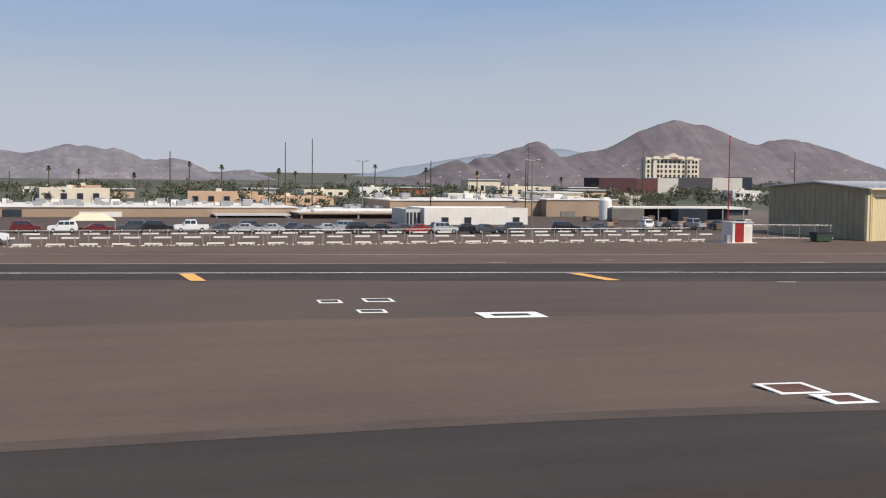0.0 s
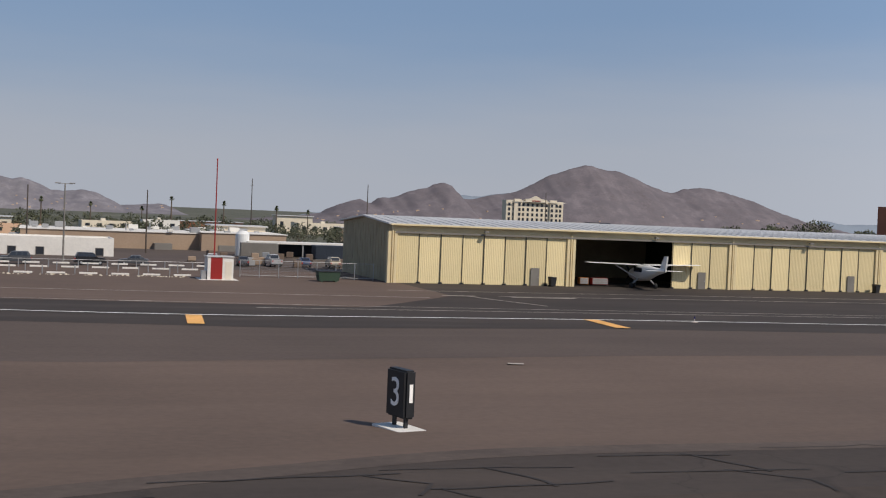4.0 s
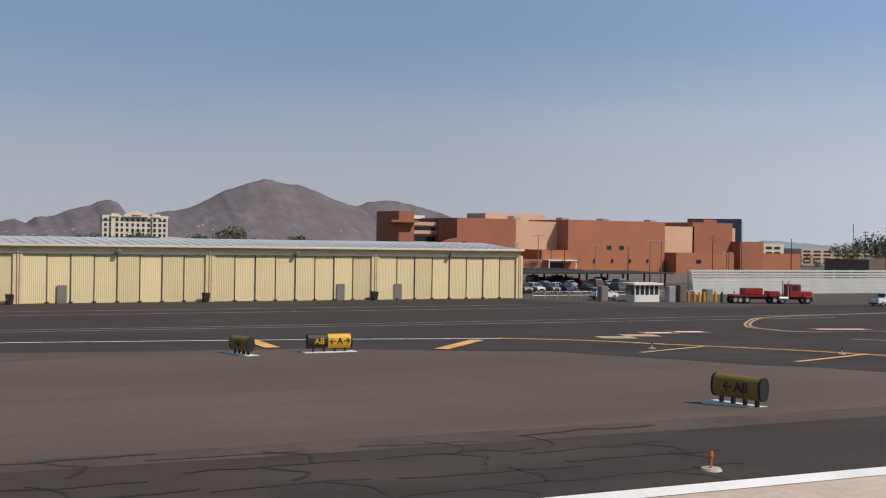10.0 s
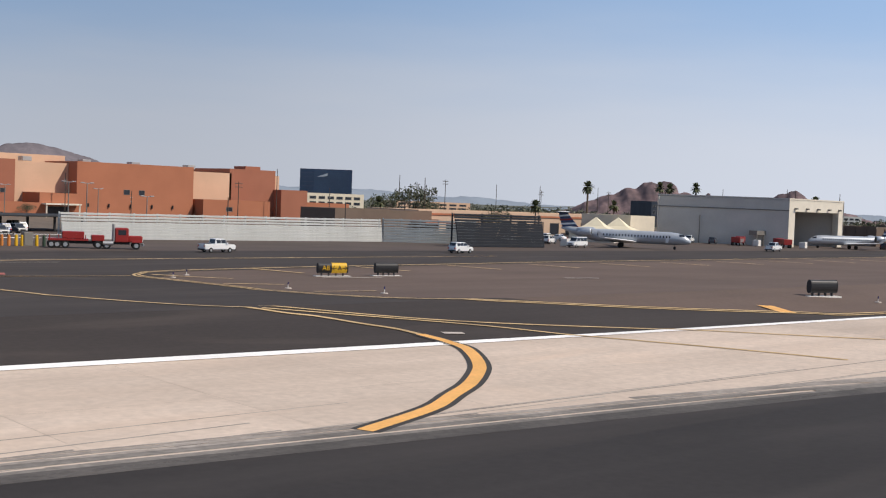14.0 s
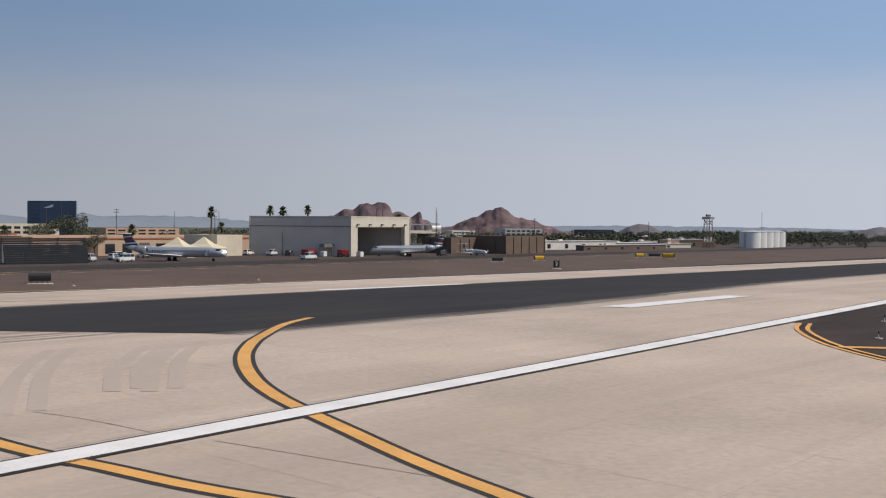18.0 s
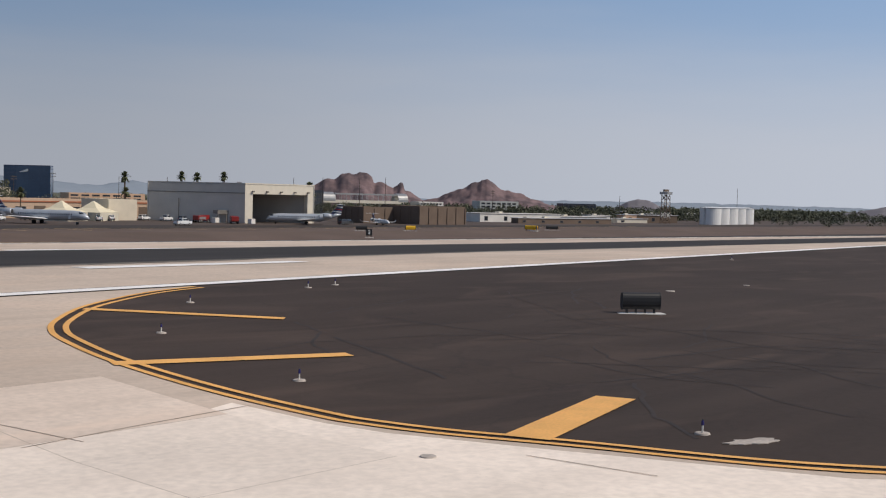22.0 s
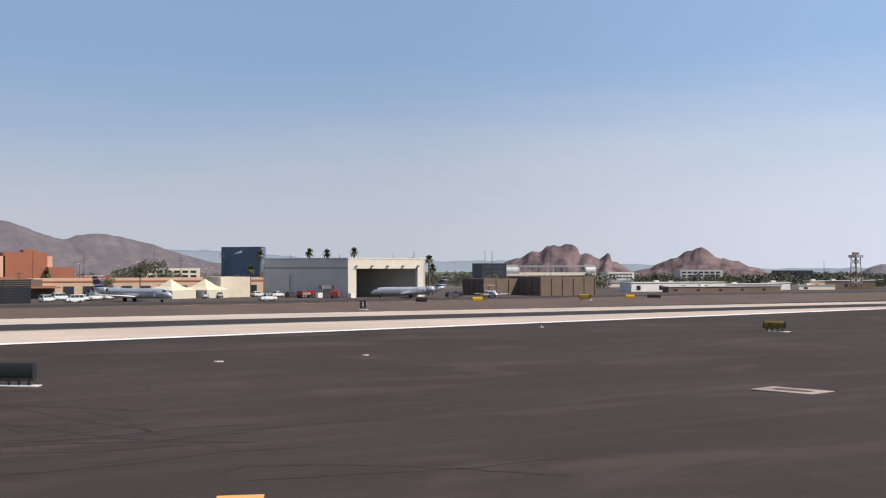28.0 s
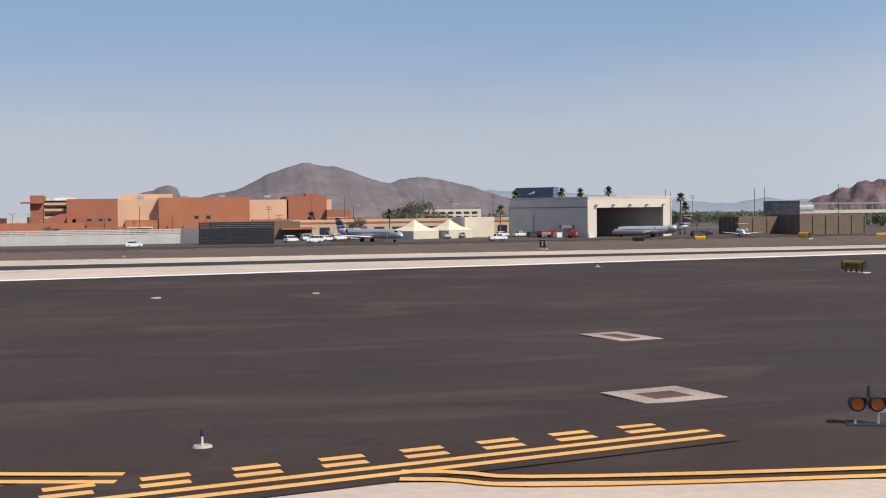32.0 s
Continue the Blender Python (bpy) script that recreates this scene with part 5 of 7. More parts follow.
# shed with canopies and small houses around the car park edge
for x0, x1, y, z1, m, lb in ((117, 149, 204, 1.0, SLATE_DARK, "open steel shed with a dark roof"), (105, 115, 213, 4.0, CREAM_WALL, "small cream workshop with a flat roof"), (152, 164, 300, 3.2, PINK_TAN, "distant pink-tan house among trees"), (20, 34, 330, 2.2, PINK_TAN, "distant tan house with a flat roof"), (60, 68, 300, 3.0, CREAM_WALL, "distant cream house among trees"), (118, 142, 400, 2.2, TERRA, "distant terracotta building among trees"), (150, 162, 380, 5.4, CREAM_WALL, "distant cream apartment house"), (170, 180, 340, 3.4, TAN, "distant tan house among trees")):
    t = thing("building", pose(0, 0, gz(y)), lb, "building", "low city buildings")
    block(t, "wall", x0, x1, y, y + 8, z1, m)
    for k in range(3):
        win(t, x0 + 1 + k * (x1 - x0) / 3.3, x0 + 2.2 + k * (x1 - x0) / 3.3, y, z1 * 0.35, z1 * 0.7)
    part("roof", boxes((x0 - 0.4, x1 + 0.4, y - 0.5, y + 8.4, z1 + 0.22, z1 + 0.45)), ROOF, t)


# blast fence and walls on the apron
def slatted(name, a, b, z0, h, n, material, lean, label, category="fence", posts=8, fill=0.97):
    a, b = Vector((*a, 0)), Vector((*b, 0))
    L = (b - a).length
    ang = math.degrees(math.atan2(b.y - a.y, b.x - a.x))
    t = thing(name, pose(a.x, a.y, z0, 0, 0, ang), label, category)
    closed = finish("slat", bevel(boxes((0, L, -0.12, 0.12, 0, h / n * fill)), 0.03), material)
    spaced = finish("slat", bevel(boxes((0, L, -0.12, 0.12, 0, h / n * fill * 0.72)), 0.03), material)
    for k in range(n):
        share("slat", spaced if k >= n - 4 else closed, t, Matrix.Translation((0, lean * (k / n) ** 1.5, 0.05 + k * h / n)))
    pm = finish("post", boxes((-0.1, 0.1, 0.14 + lean, 0.4 + lean, 0, h), (-0.08, 0.08, 0.13, 0.15 + lean, 0, 0.3)), material)
    for k in range(posts):
        share("post", pm, t, Matrix.Translation((L * k / (posts - 1), 0.0, 0)))
    return t


slatted("blast_fence", (283, 122.5), (342.5, 121.0), -0.43, 4.1, 9, LOUVRE, 0.9, "long pale steel blast fence with horizontal slats", posts=16)
slatted("blast_fence", (342.5, 120.8), (357.5, 112.5), -0.43, 4.3, 9, LOUVRE_SHADED, 0.6, "steel blast fence with shade in its blue-grey colour", posts=6, fill=0.88)
slatted("blast_fence", (346.6, 105.6), (365.6, 103.0), -0.4, 5.8, 12, LOUVRE_BLACK, 1.6, "near-black curved blast fence with louvred slats", posts=4, fill=0.97)

# pink-tan terminal block
TB = thing("terminal_building", pose(0, 0, -0.4), "long low pink-tan block with a flat parapet roof", "building")
for x0, x1, y0, y1, z1, m in ((352, 378, 148, 160, 5.2, BROWN_WALL), (376, 452, 150, 168, 5.4, PINK_TAN), (424.5, 433.5, 131, 146, 5.8, CREAM_WALL)):
    block(TB, "wall", x0, x1, y0, y1, z1, m)
for k in range(13):
    x = 378.5 + k * 5.6
    win(TB, x, x + 3.2, 150, 0.6, 3.4) if k % 3 else part("shutter", boxes((x, x + 3.4, 149.9, 150, 0, 3.6)), BROWN_WALL, TB)
part("band", boxes((376, 452, 149.8, 150, 4.6, 5.0)), TERRA, TB, "terracotta band")
part("canopy", boxes((372, 382, 143, 150, 3.0, 3.4)), TERRA, TB)

# big grey maintenance hangar
H2 = thing("maintenance_hangar", pose(0, 0, -0.42), "large grey hangar with a cream fascia and open doors", "hangar")
A, B_, C = Vector((439.2, 134.8)), Vector((454.2, 108.0)), Vector((480.0, 108.6))
D = C + (A - B_)
def quad_wall(parent, name, p, q, z0, z1, t, material, label=""):
    d = (q - p).normalized()
    n = Vector((-d.y, d.x)) * t
    return part(name, prism(bmesh.new(), [(p.x, p.y), (q.x, q.y), (q.x + n.x, q.y + n.y), (p.x + n.x, p.y + n.y)], z0, z1), material, parent, label)


quad_wall(H2, "wall_side", A, B_, 0, 8.6, 0.4, GREY_WALL)
quad_wall(H2, "fascia_side", A, B_, 8.604, 11.5, 0.5, GREY_WALL, "grey roof band")
quad_wall(H2, "fascia", B_, C, 8.4, 11.5, 0.6, FASCIA, "cream front fascia")
quad_wall(H2, "pier", B_, B_ + Vector((2.7, 0.06)), 0, 8.39, 1.6, FASCIA, "cream door pier")
quad_wall(H2, "pier", C - Vector((2.6, 0.06)), C, 0, 8.39, 1.6, FASCIA, "cream door pier")
quad_wall(H2, "wall_back", D, A, 0, 11.0, 0.4, GREY_WALL)
quad_wall(H2, "wall_side", C, D, 0, 11.0, 0.4, GREY_WALL)
part("roof", prism(bmesh.new(), [(p.x, p.y) for p in (A, B_, C, D)], 11.0, 11.2), ROOF, H2)
for k in range(5):
    p = B_.lerp(C, (k + 0.5) / 5)
    part("flood_lamp", boxes((p.x - 0.3, p.x + 0.3, p.y - 0.7, p.y, 8.9, 9.3)), GREY_DOOR, H2)
quad_wall(H2, "band_edge", A + Vector((-0.15, -0.1)), B_ + Vector((-0.15, -0.1)), 8.5, 8.7, 0.2, GREY_DOOR, "dark drip edge")
p = A.lerp(B_, 0.8)
part("lean_to", boxes((p.x - 3.2, p.x + 1.0, p.y - 1.0, p.y + 1.2, 2.6, 3.6), (p.x - 3.1, p.x - 2.9, p.y - 0.9, p.y - 0.7, 0, 2.6), (p.x - 0.2, p.x, p.y - 0.9, p.y - 0.7, 0, 2.6)), GREY_DOOR, H2, "dark lean-to canopy")
p = A.lerp(B_, 0.33)
part("downpipe", rod(bmesh.new(), (p.x - 0.3, p.y - 0.3, 0), (p.x - 0.3, p.y - 0.3, 6.8), 0.12), GREY_DOOR, H2)

# brown precast blocks, elevated train station and offices to the east
PB = thing("precast_enclosure", pose(0, 0, -0.42), "brown precast concrete enclosure with panel joints", "building")
for x0, x1, y0, y1, z1 in ((503, 517, 112, 124, 5.0), (516, 537, 100, 118, 5.6)):
    block(PB, "wall", x0, x1, y0, y1, z1, BROWN_WALL, 0)
    n = int((x1 - x0) / 3.6)
    for k in range(n + 1):
        xx = x0 + (x1 - x0) * k / n
        part("pilaster", boxes((xx - 0.22, xx + 0.22, y0 - 0.25, y0, 0, z1 - 0.3)), BROWN_WALL, PB)
    for k in range(5):
        yy = y0 + (y1 - y0) * k / 4
        part("pilaster", boxes((x0 - 0.25, x0, yy - 0.22, yy + 0.22, 0, z1 - 0.3)), BROWN_WALL, PB)
ST = thing("train_station", pose(607, 262, -0.4, 0, 0, -20), "elevated train station with a curved silver roof", "building")
bm = bmesh.new()
arch = [(-4.5, 6.0)] + [(-4.5 * math.cos(a), 7.0 + 3.0 * math.sin(a)) for a in [k * math.pi / 10 for k in range(11)]] + [(4.5, 6.0)]
arc2 = arch + [(x * 0.93, z - 0.25) for x, z in arch[::-1]]
loft(bm, [[(0, y, z) for y, z in arc2], [(9, y, z) for y, z in arc2]])
part("end_shell", bm, STEEL, ST, "curved silver end shell")
bm = bmesh.new()
loft(bm, [[(41, y, z) for y, z in arc2], [(46, y, z) for y, z in arc2]])
part("end_shell", bm, STEEL, ST, "curved silver end shell")
part("roof", boxes((9, 41, -3.4, 3.4, 8.9, 9.6)), STEEL, ST)
part("platform", boxes((0, 46, -4.4, 4.4, 5.0, 6.4)), FASCIA, ST)
for k in range(12):
    part("roof_strut", rod(rod(bmesh.new(), (9.4 + k * 2.7, -3.6, 6.4), (9.4 + k * 2.7, -3.2, 8.9), 0.12), (11.4 + k * 2.7, -3.6, 6.4), (11.4 + k * 2.7, -3.2, 8.9), 0.07), STEEL, ST)
for k in range(5):
    part("pier", boxes((2 + k * 10, 4 + k * 10, -1.5, 1.5, -0.6, 5.0)), FASCIA, ST)
for nm, x, y, w, d, h, m, rz, lb in (("office_building", 596.5, 259.5, 12, 14, 10.4, SLATE_DARK, -14, "grey-green glazed office block"), ("office_building", 704, 246, 21, 14, 7.2, LOUVRE, -30, "white-banded dark glass office block"), ("office_building", 757.5, 233.6, 18, 14, 6.8, SLATE_DARK, -35, "dark slate glass office block"), ("office_building", 653, 239, 13, 10, 6.2, WHITE_WALL, -20, "white stepped car-park building"), ("apartment_building", 520, 330, 36, 12, 6.6, PEACH, -10, "distant cream apartment block"), ("office_building", 450, 300, 26, 12, 8.4, CREAM_WALL, -10, "distant cream office block")):
    t = thing(nm, pose(x, y, -0.4, 0, 0, rz), lb, "building", "far buildings")
    block(t, "wall", 0, w, 0, d, h, m)
    for r in range(4):
        for c in range(7):
            win(t, 0.8 + c * (w - 1.4) / 7, 0.8 + c * (w - 1.4) / 7 + (w - 1.4) / 7 * 0.72, -0.02, 0.8 + r * h / 4.4, 0.8 + r * h / 4.4 + h / 8)
rng = random.Random(77)
for x, y, w, d, h, k, rz in CITY_WALLS:
    t = thing("city_block", pose(x, y, gz(y) - 0.1, 0, 0, rz), ("low cream flat-roofed block among city trees", "low tan stucco block among city trees", "low white flat-roofed block among city trees", "low pale grey block among city trees")[k], "building", "city blocks")
    block(t, "wall", 0, w, 0, d, h, (CREAM_WALL, PEACH, WHITE_WALL, FASCIA)[k])
    for c in range(int(w / 3.5)):
        win(t, 1.0 + c * 3.5, 2.4 + c * 3.5, -0.02, h * 0.35, h * 0.75)
    part("roof_unit", boxes((w * 0.4, w * 0.4 + 1.3, d * 0.3, d * 0.3 + 1.2, h + 0.2, h + 0.9)), FASCIA, t)
SHEDS = [(575, 128, 38, 9, 3.0, WHITE_WALL, -12, "long low white warehouse on the airfield edge"), (612, 124, 26, 8, 2.2, WHITE_WALL, -18, "low white warehouse on the airfield edge"), (578, 112, 46, 4, 1.7, BROWN_WALL, -10, "long dark red-brown wall-like store on the airfield edge"), (640, 126, 9, 7, 2.6, WHITE_WALL, -20, "small white shed on the airfield edge"), (652, 122, 15, 6, 1.5, FASCIA, -20, "low pale shed on the airfield edge"), (668, 127, 24, 7, 3.0, BROWN_WALL, -22, "brown brick store on the airfield edge"), (662, 125.5, 6, 6, 3.0, PEACH, -22, "small tan brick store on the airfield edge")]
for k in range(12):
    SHEDS.append((600 + 230 * rng.random(), 150 + 70 * rng.random(), 8 + 12 * rng.random(), 6, 1.6 + 1.8 * rng.random(), (WHITE_WALL, FASCIA, BROWN_WALL)[k % 3], -20 - 20 * rng.random(), ("low white warehouse among the trees", "low pale shed among the trees", "low brown brick store among the trees")[k % 3]))
for x, y, w, d, h, m, rz, lb in SHEDS:
    t = thing("low_building", pose(x, y, -0.42, 0, 0, rz), lb, "building", "airfield sheds")
    block(t, "wall", 0, w, 0, d, h, m)
    for c in range(max(1, int(w / 9))):
        win(t, 2.0 + c * 9, 3.6 + c * 9, -0.02, h * 0.2, h * 0.75)
    part("roof", boxes((-0.3, w + 0.3, -0.3, d + 0.3, h + 0.22, h + 0.4)), WHITE_WALL if m is WHITE_WALL else ROOF, t)
    part("roof_unit", boxes((w * 0.3, w * 0.3 + 1.6, d * 0.4, d * 0.4 + 1.4, h + 0.38, h + 1.0)), FASCIA, t)
for k, r in enumerate((4.5, 4.4, 4.4, 4.3, 4.3)):
    t = thing("storage_tank", pose(690.7 + k * 9.3, 101.9 + k * 1.4, -0.4), "large white cylindrical fuel tank", "tank", "fuel tanks")
    bm = bmesh.new()
    loft(bm, [ring((0, 0, 0), r, "z", 32), ring((0, 0, 7.0), r, "z", 32), ring((0, 0, 7.5), r * 0.5, "z", 32)])
    part("shell", bm, PLANE_WHITE, t, smooth=False)
    part("rim", loft(bmesh.new(), [ring((0, 0, 6.9), r + 0.12, "z", 32), ring((0, 0, 7.1), r + 0.12, "z", 32)]), STEEL, t)
    part("ladder", boxes((-r - 0.2, -r, -0.3, -0.22, 0, 7.4), (-r - 0.2, -r, 0.22, 0.3, 0, 7.4)), STEEL, t)
# lattice radar tower
LT = thing("lattice_tower", pose(672, 112, -0.4), "brown and white lattice tower with a platform", "tower")
legs = [(-1.5, -1.5), (1.5, -1.5), (1.5, 1.5), (-1.5, 1.5)]
for x, y in legs:
    part("leg", rod(bmesh.new(), (x, y, 0), (x * 0.8, y * 0.8, 12.4), 0.16, n=5), BROWN_WALL, LT)
for k in range(5):
    s0, s1 = 1 - 0.04 * k, 1 - 0.04 * (k + 1)
    for i in range(4):
        p, q = legs[i], legs[(i + 1) % 4]
        bm = rod(bmesh.new(), (p[0] * s0, p[1] * s0, k * 2.4), (q[0] * s1, q[1] * s1, k * 2.4 + 2.4), 0.09, n=4)
        rod(bm, (q[0] * s0, q[1] * s0, k * 2.4), (p[0] * s1, p[1] * s1, k * 2.4 + 2.4), 0.09, n=4)
        part("brace", bm, WHITE_WALL if k % 2 else BROWN_WALL, LT)
part("platform", boxes((-1.9, 1.9, -1.9, 1.9, 12.2, 12.5), (-1.9, 1.9, -1.9, -1.8, 12.5, 13.3), (-1.9, 1.9, 1.8, 1.9, 12.5, 13.3), (-1.9, -1.8, -1.9, 1.9, 12.5, 13.3), (1.8, 1.9, -1.9, 1.9, 12.5, 13.3)), STEEL, LT)
part("antenna", rod(boxes((-1.6, 1.6, -0.4, 0.4, 13.4, 14.3)), (0, 0, 12.4), (0, 0, 13.5), 0.15), BROWN_WALL, LT)


# ---- vehicles ----
def wheel_mesh(r, w):
    tyre = bmesh.new()
    loft(tyre, [ring((0, -w / 2, 0), r * 0.9, "y", 16), ring((0, -w / 2 + 0.03, 0), r, "y", 16), ring((0, w / 2 - 0.03, 0), r, "y", 16), ring((0, w / 2, 0), r * 0.9, "y", 16)])
    rim = loft(bmesh.new(), [ring((0, -w / 2 - 0.015, 0), r * 0.55, "y", 10), ring((0, w / 2 + 0.015, 0), r * 0.55, "y", 10)])
    return finish("tyre", tyre, TYRE), finish("rim", rim, RIM)


WHEEL = wheel_mesh(0.34, 0.24)
BIG_WHEEL = wheel_mesh(0.5, 0.3)


def put_wheel(parent, x, y, z, meshes=None):
    t = share("wheel", (meshes or WHEEL)[0], parent, Matrix.Translation((x, y, z)))
    share("rim", (meshes or WHEEL)[1], t, Matrix())


SHAPES = {
    "sedan": (4.7, 1.82, [(-2.35, 0.3), (2.35, 0.3), (2.38, 0.62), (2.2, 0.82), (0.95, 0.95), (-1.6, 0.98), (-2.3, 0.9), (-2.38, 0.6)], [(1.0, 0.93), (0.3, 1.42), (-0.95, 1.44), (-1.75, 0.97)]),
    "suv": (4.7, 1.9, [(-2.3, 0.35), (2.3, 0.35), (2.36, 0.75), (2.2, 0.98), (1.0, 1.08), (-2.2, 1.1), (-2.34, 0.8)], [(1.05, 1.06), (0.45, 1.68), (-1.85, 1.72), (-2.25, 1.1)]),
    "pickup": (5.6, 1.95, [(-2.8, 0.42), (2.75, 0.42), (2.82, 0.85), (2.65, 1.08), (1.35, 1.16), (-2.8, 1.16)], [(1.4, 1.14), (0.85, 1.82), (-0.75, 1.84), (-0.95, 1.16)]),
    "van": (5.4, 2.0, [(-2.65, 0.4), (2.6, 0.4), (2.68, 0.8), (2.5, 1.08), (1.7, 1.18), (-2.65, 1.2)], [(1.75, 1.16), (1.15, 2.02), (-2.55, 2.06), (-2.65, 1.2)]),
}
PROTO = {}


def car(kind, paint, x, y, heading, label, s=0.8, group="parked cars"):
    m = pose(x, y, gz(y), 0, 0, heading) @ Matrix.Scale(s, 4)
    if (kind, paint) in PROTO:
        c = copy_thing(PROTO[(kind, paint)], pose(x, y, gz(y) + 0.03, 0, 0, heading))
        c.scale = (s, s, s * 1.14)
        return tagged(c, label, group=group)
    L, W, low, cab = SHAPES[kind]
    P = CAR_PAINTS[paint]
    t = thing(kind + ("" if kind in ("pickup", "van") else "_car"), pose(x, y, gz(y) + 0.03, 0, 0, heading), label, "car" if kind in ("sedan", "suv") else kind, group)
    t.scale = (s, s, s * 1.14)
    bm = bevel(side_prism(bmesh.new(), low, -W / 2, W / 2), 0.07, 2)
    part("body", bm, P, t, smooth=False)
    bm = bmesh.new()
    z0 = min(p[1] for p in cab)
    w0, w1 = W / 2 - 0.06, W / 2 - 0.2
    side = lambda sg: [(px, sg * (w0 + (w1 - w0) * (pz - z0) / 0.6), pz) for px, pz in cab]
    loft(bm, [side(-1), side(1)])
    part("cabin", bevel(bm, 0.04), P, t)
    xs = [p[0] for p in cab]
    top = max(p[1] for p in cab)
    for sg in (-1, 1):
        n = 3 if kind in ("suv", "van") else 2
        a, b = cab[2][0] + 0.05, cab[1][0] + 0.12
        for k in range(n):
            u0, u1 = a + (b - a) * k / n + 0.04, a + (b - a) * (k + 1) / n - 0.04
            zl, zh = z0 + 0.1, top - 0.12
            yl, yh = w0 + (w1 - w0) * (zl - z0) / 0.6 + 0.012, w0 + (w1 - w0) * (zh - z0) / 0.6 + 0.012
            fr = 0.28 if k == n - 1 else 0.0
            v = [(u0, sg * yl, zl), (u1 + fr, sg * yl, zl), (u1, sg * yh, zh), (u0, sg * yh, zh)]
            loft(bm := bmesh.new(), [v, [(q[0], q[1] - sg * 0.02, q[2]) for q in v]])
            part("side_window", bm, GLASS, t)
    for i, nm in ((0, "windscreen"), (2, "rear_window")):
        p, q = Vector((cab[i][0], 0, cab[i][1])), Vector((cab[i + 1][0], 0, cab[i + 1][1]))
        d = (q - p).normalized()
        nrm = Vector((d.z, 0, -d.x))
        nrm = nrm if nrm.z > 0 else -nrm
        a, b = p + (q - p) * 0.14 + nrm * 0.015, p + (q - p) * 0.88 + nrm * 0.015
        v = [(a.x, -w0 + 0.14, a.z), (a.x, w0 - 0.14, a.z), (b.x, w1 - 0.1, b.z), (b.x, -w1 + 0.1, b.z)]
        loft(bm := bmesh.new(), [v, [(c[0] - nrm.x * 0.02, c[1], c[2] - nrm.z * 0.02) for c in v]])
        part(nm, bm, GLASS, t)
    r = 0.34
    for wx in (L * 0.31, -L * 0.30):
        for sg in (-1, 1):
            put_wheel(t, wx, sg * (W / 2 - 0.09), r)
    fz = low[2][1] - 0.06
    for sg in (-1, 1):
        part("headlight", boxes((L / 2 - 0.12, L / 2 + 0.02, sg * W * 0.36 - 0.18, sg * W * 0.36 + 0.18, fz - 0.08, fz + 0.08)), LAMP_CLEAR, t)
        part("tail_lamp", boxes((-L / 2 - 0.03, -L / 2 + 0.1, sg * W * 0.4 - 0.12, sg * W * 0.4 + 0.12, fz, fz + 0.22)), LAMP_RED, t)
        part("mirror", bevel(boxes((cab[0][0] - 0.35, cab[0][0] - 0.15, sg * (W / 2 + 0.1) - 0.09, sg * (W / 2 + 0.1) + 0.09, z0 + 0.02, z0 + 0.2)), 0.02), P, t)
    part("front_bumper", bevel(boxes((L / 2 - 0.1, L / 2 + 0.05, -W / 2 + 0.05, W / 2 - 0.05, 0.3, 0.5)), 0.03), PLASTIC, t)
    part("rear_bumper", bevel(boxes((-L / 2 - 0.06, -L / 2 + 0.1, -W / 2 + 0.05, W / 2 - 0.05, 0.32, 0.52)), 0.03), PLASTIC, t)
    part("grille", boxes((L / 2 - 0.05, L / 2 + 0.03, -0.45, 0.45, fz - 0.14, fz + 0.06)), PLASTIC, t)
    if kind == "pickup":
        part("bed_floor", boxes((-2.7, -1.05, -W / 2 + 0.1, W / 2 - 0.1, 1.165, 1.18)), PLASTIC, t)
    PROTO[(kind, paint)] = t
    return t


# cars in front of the industrial building
row = [("suv", "maroon", -0.6, 140.4), ("suv", "white", 3.8, 139.6), ("sedan", "maroon", 8.2, 138.2), ("suv", "charcoal", 12.3, 140.5), ("suv", "black", 15.6, 139.2), ("pickup", "white", 19.8, 139.6), ("sedan", "charcoal", 23.9, 137.4), ("sedan", "silver", 26.2, 136.8), ("suv", "charcoal", 27.8, 139.6), ("sedan", "silver", 29.6, 136.2), ("sedan", "charcoal", 34.2, 134.6), ("sedan", "charcoal", 33.0, 139.4), ("sedan", "silver", 37.4, 136.2), ("suv", "silver", 39.6, 138.4), ("suv", "black", 41.4, 134.6), ("sedan", "black", 44.0, 135.2), ("sedan", "charcoal", 47.4, 134.4), ("sedan", "red", 49.0, 133.8), ("suv", "silver", 52.6, 133.4), ("sedan", "black", 55.6, 133.6), ("sedan", "charcoal", 58.6, 132.9), ("suv", "charcoal", 62.0, 132.6), ("suv", "black", 70.8, 134.0), ("sedan", "charcoal", 76.2, 135.0)]
for k, (kd, pt, x, y) in enumerate(row):
    car(kd, pt, x + 9, y + 8, (0, 180, 4, 176)[k % 4], pt + " " + ("four-door saloon" if kd == "sedan" else "sport utility vehicle" if kd == "suv" else "pickup truck") + " parked behind the perimeter fence")
car("pickup", "white", 4.4, 125, 0, "white pickup truck on the perimeter road", 0.95)
# car park beside the terracotta complex
rng = random.Random(4)
cols = ("white", "silver", "charcoal", "black", "charcoal", "silver", "blue", "charcoal", "maroon")
for r_, (y, x0, n) in enumerate(((132, 254, 10), (139, 252, 13), (147, 250, 15), (156, 250, 16), (166, 250, 17))):
    for k in range(n):
        if rng.random() < 0.12:
            continue
        kd, pt = ("sedan", "suv", "sedan", "suv")[int(rng.random() * 4)], cols[int(rng.random() * len(cols))]
        car(kd, pt, x0 + k * 2.6 + rng.random() * 0.4, y, 90 + (180 if rng.random() < 0.5 else 0), pt + " " + ("saloon" if kd == "sedan" else "utility vehicle") + " in the open car park", 0.82, "car park")
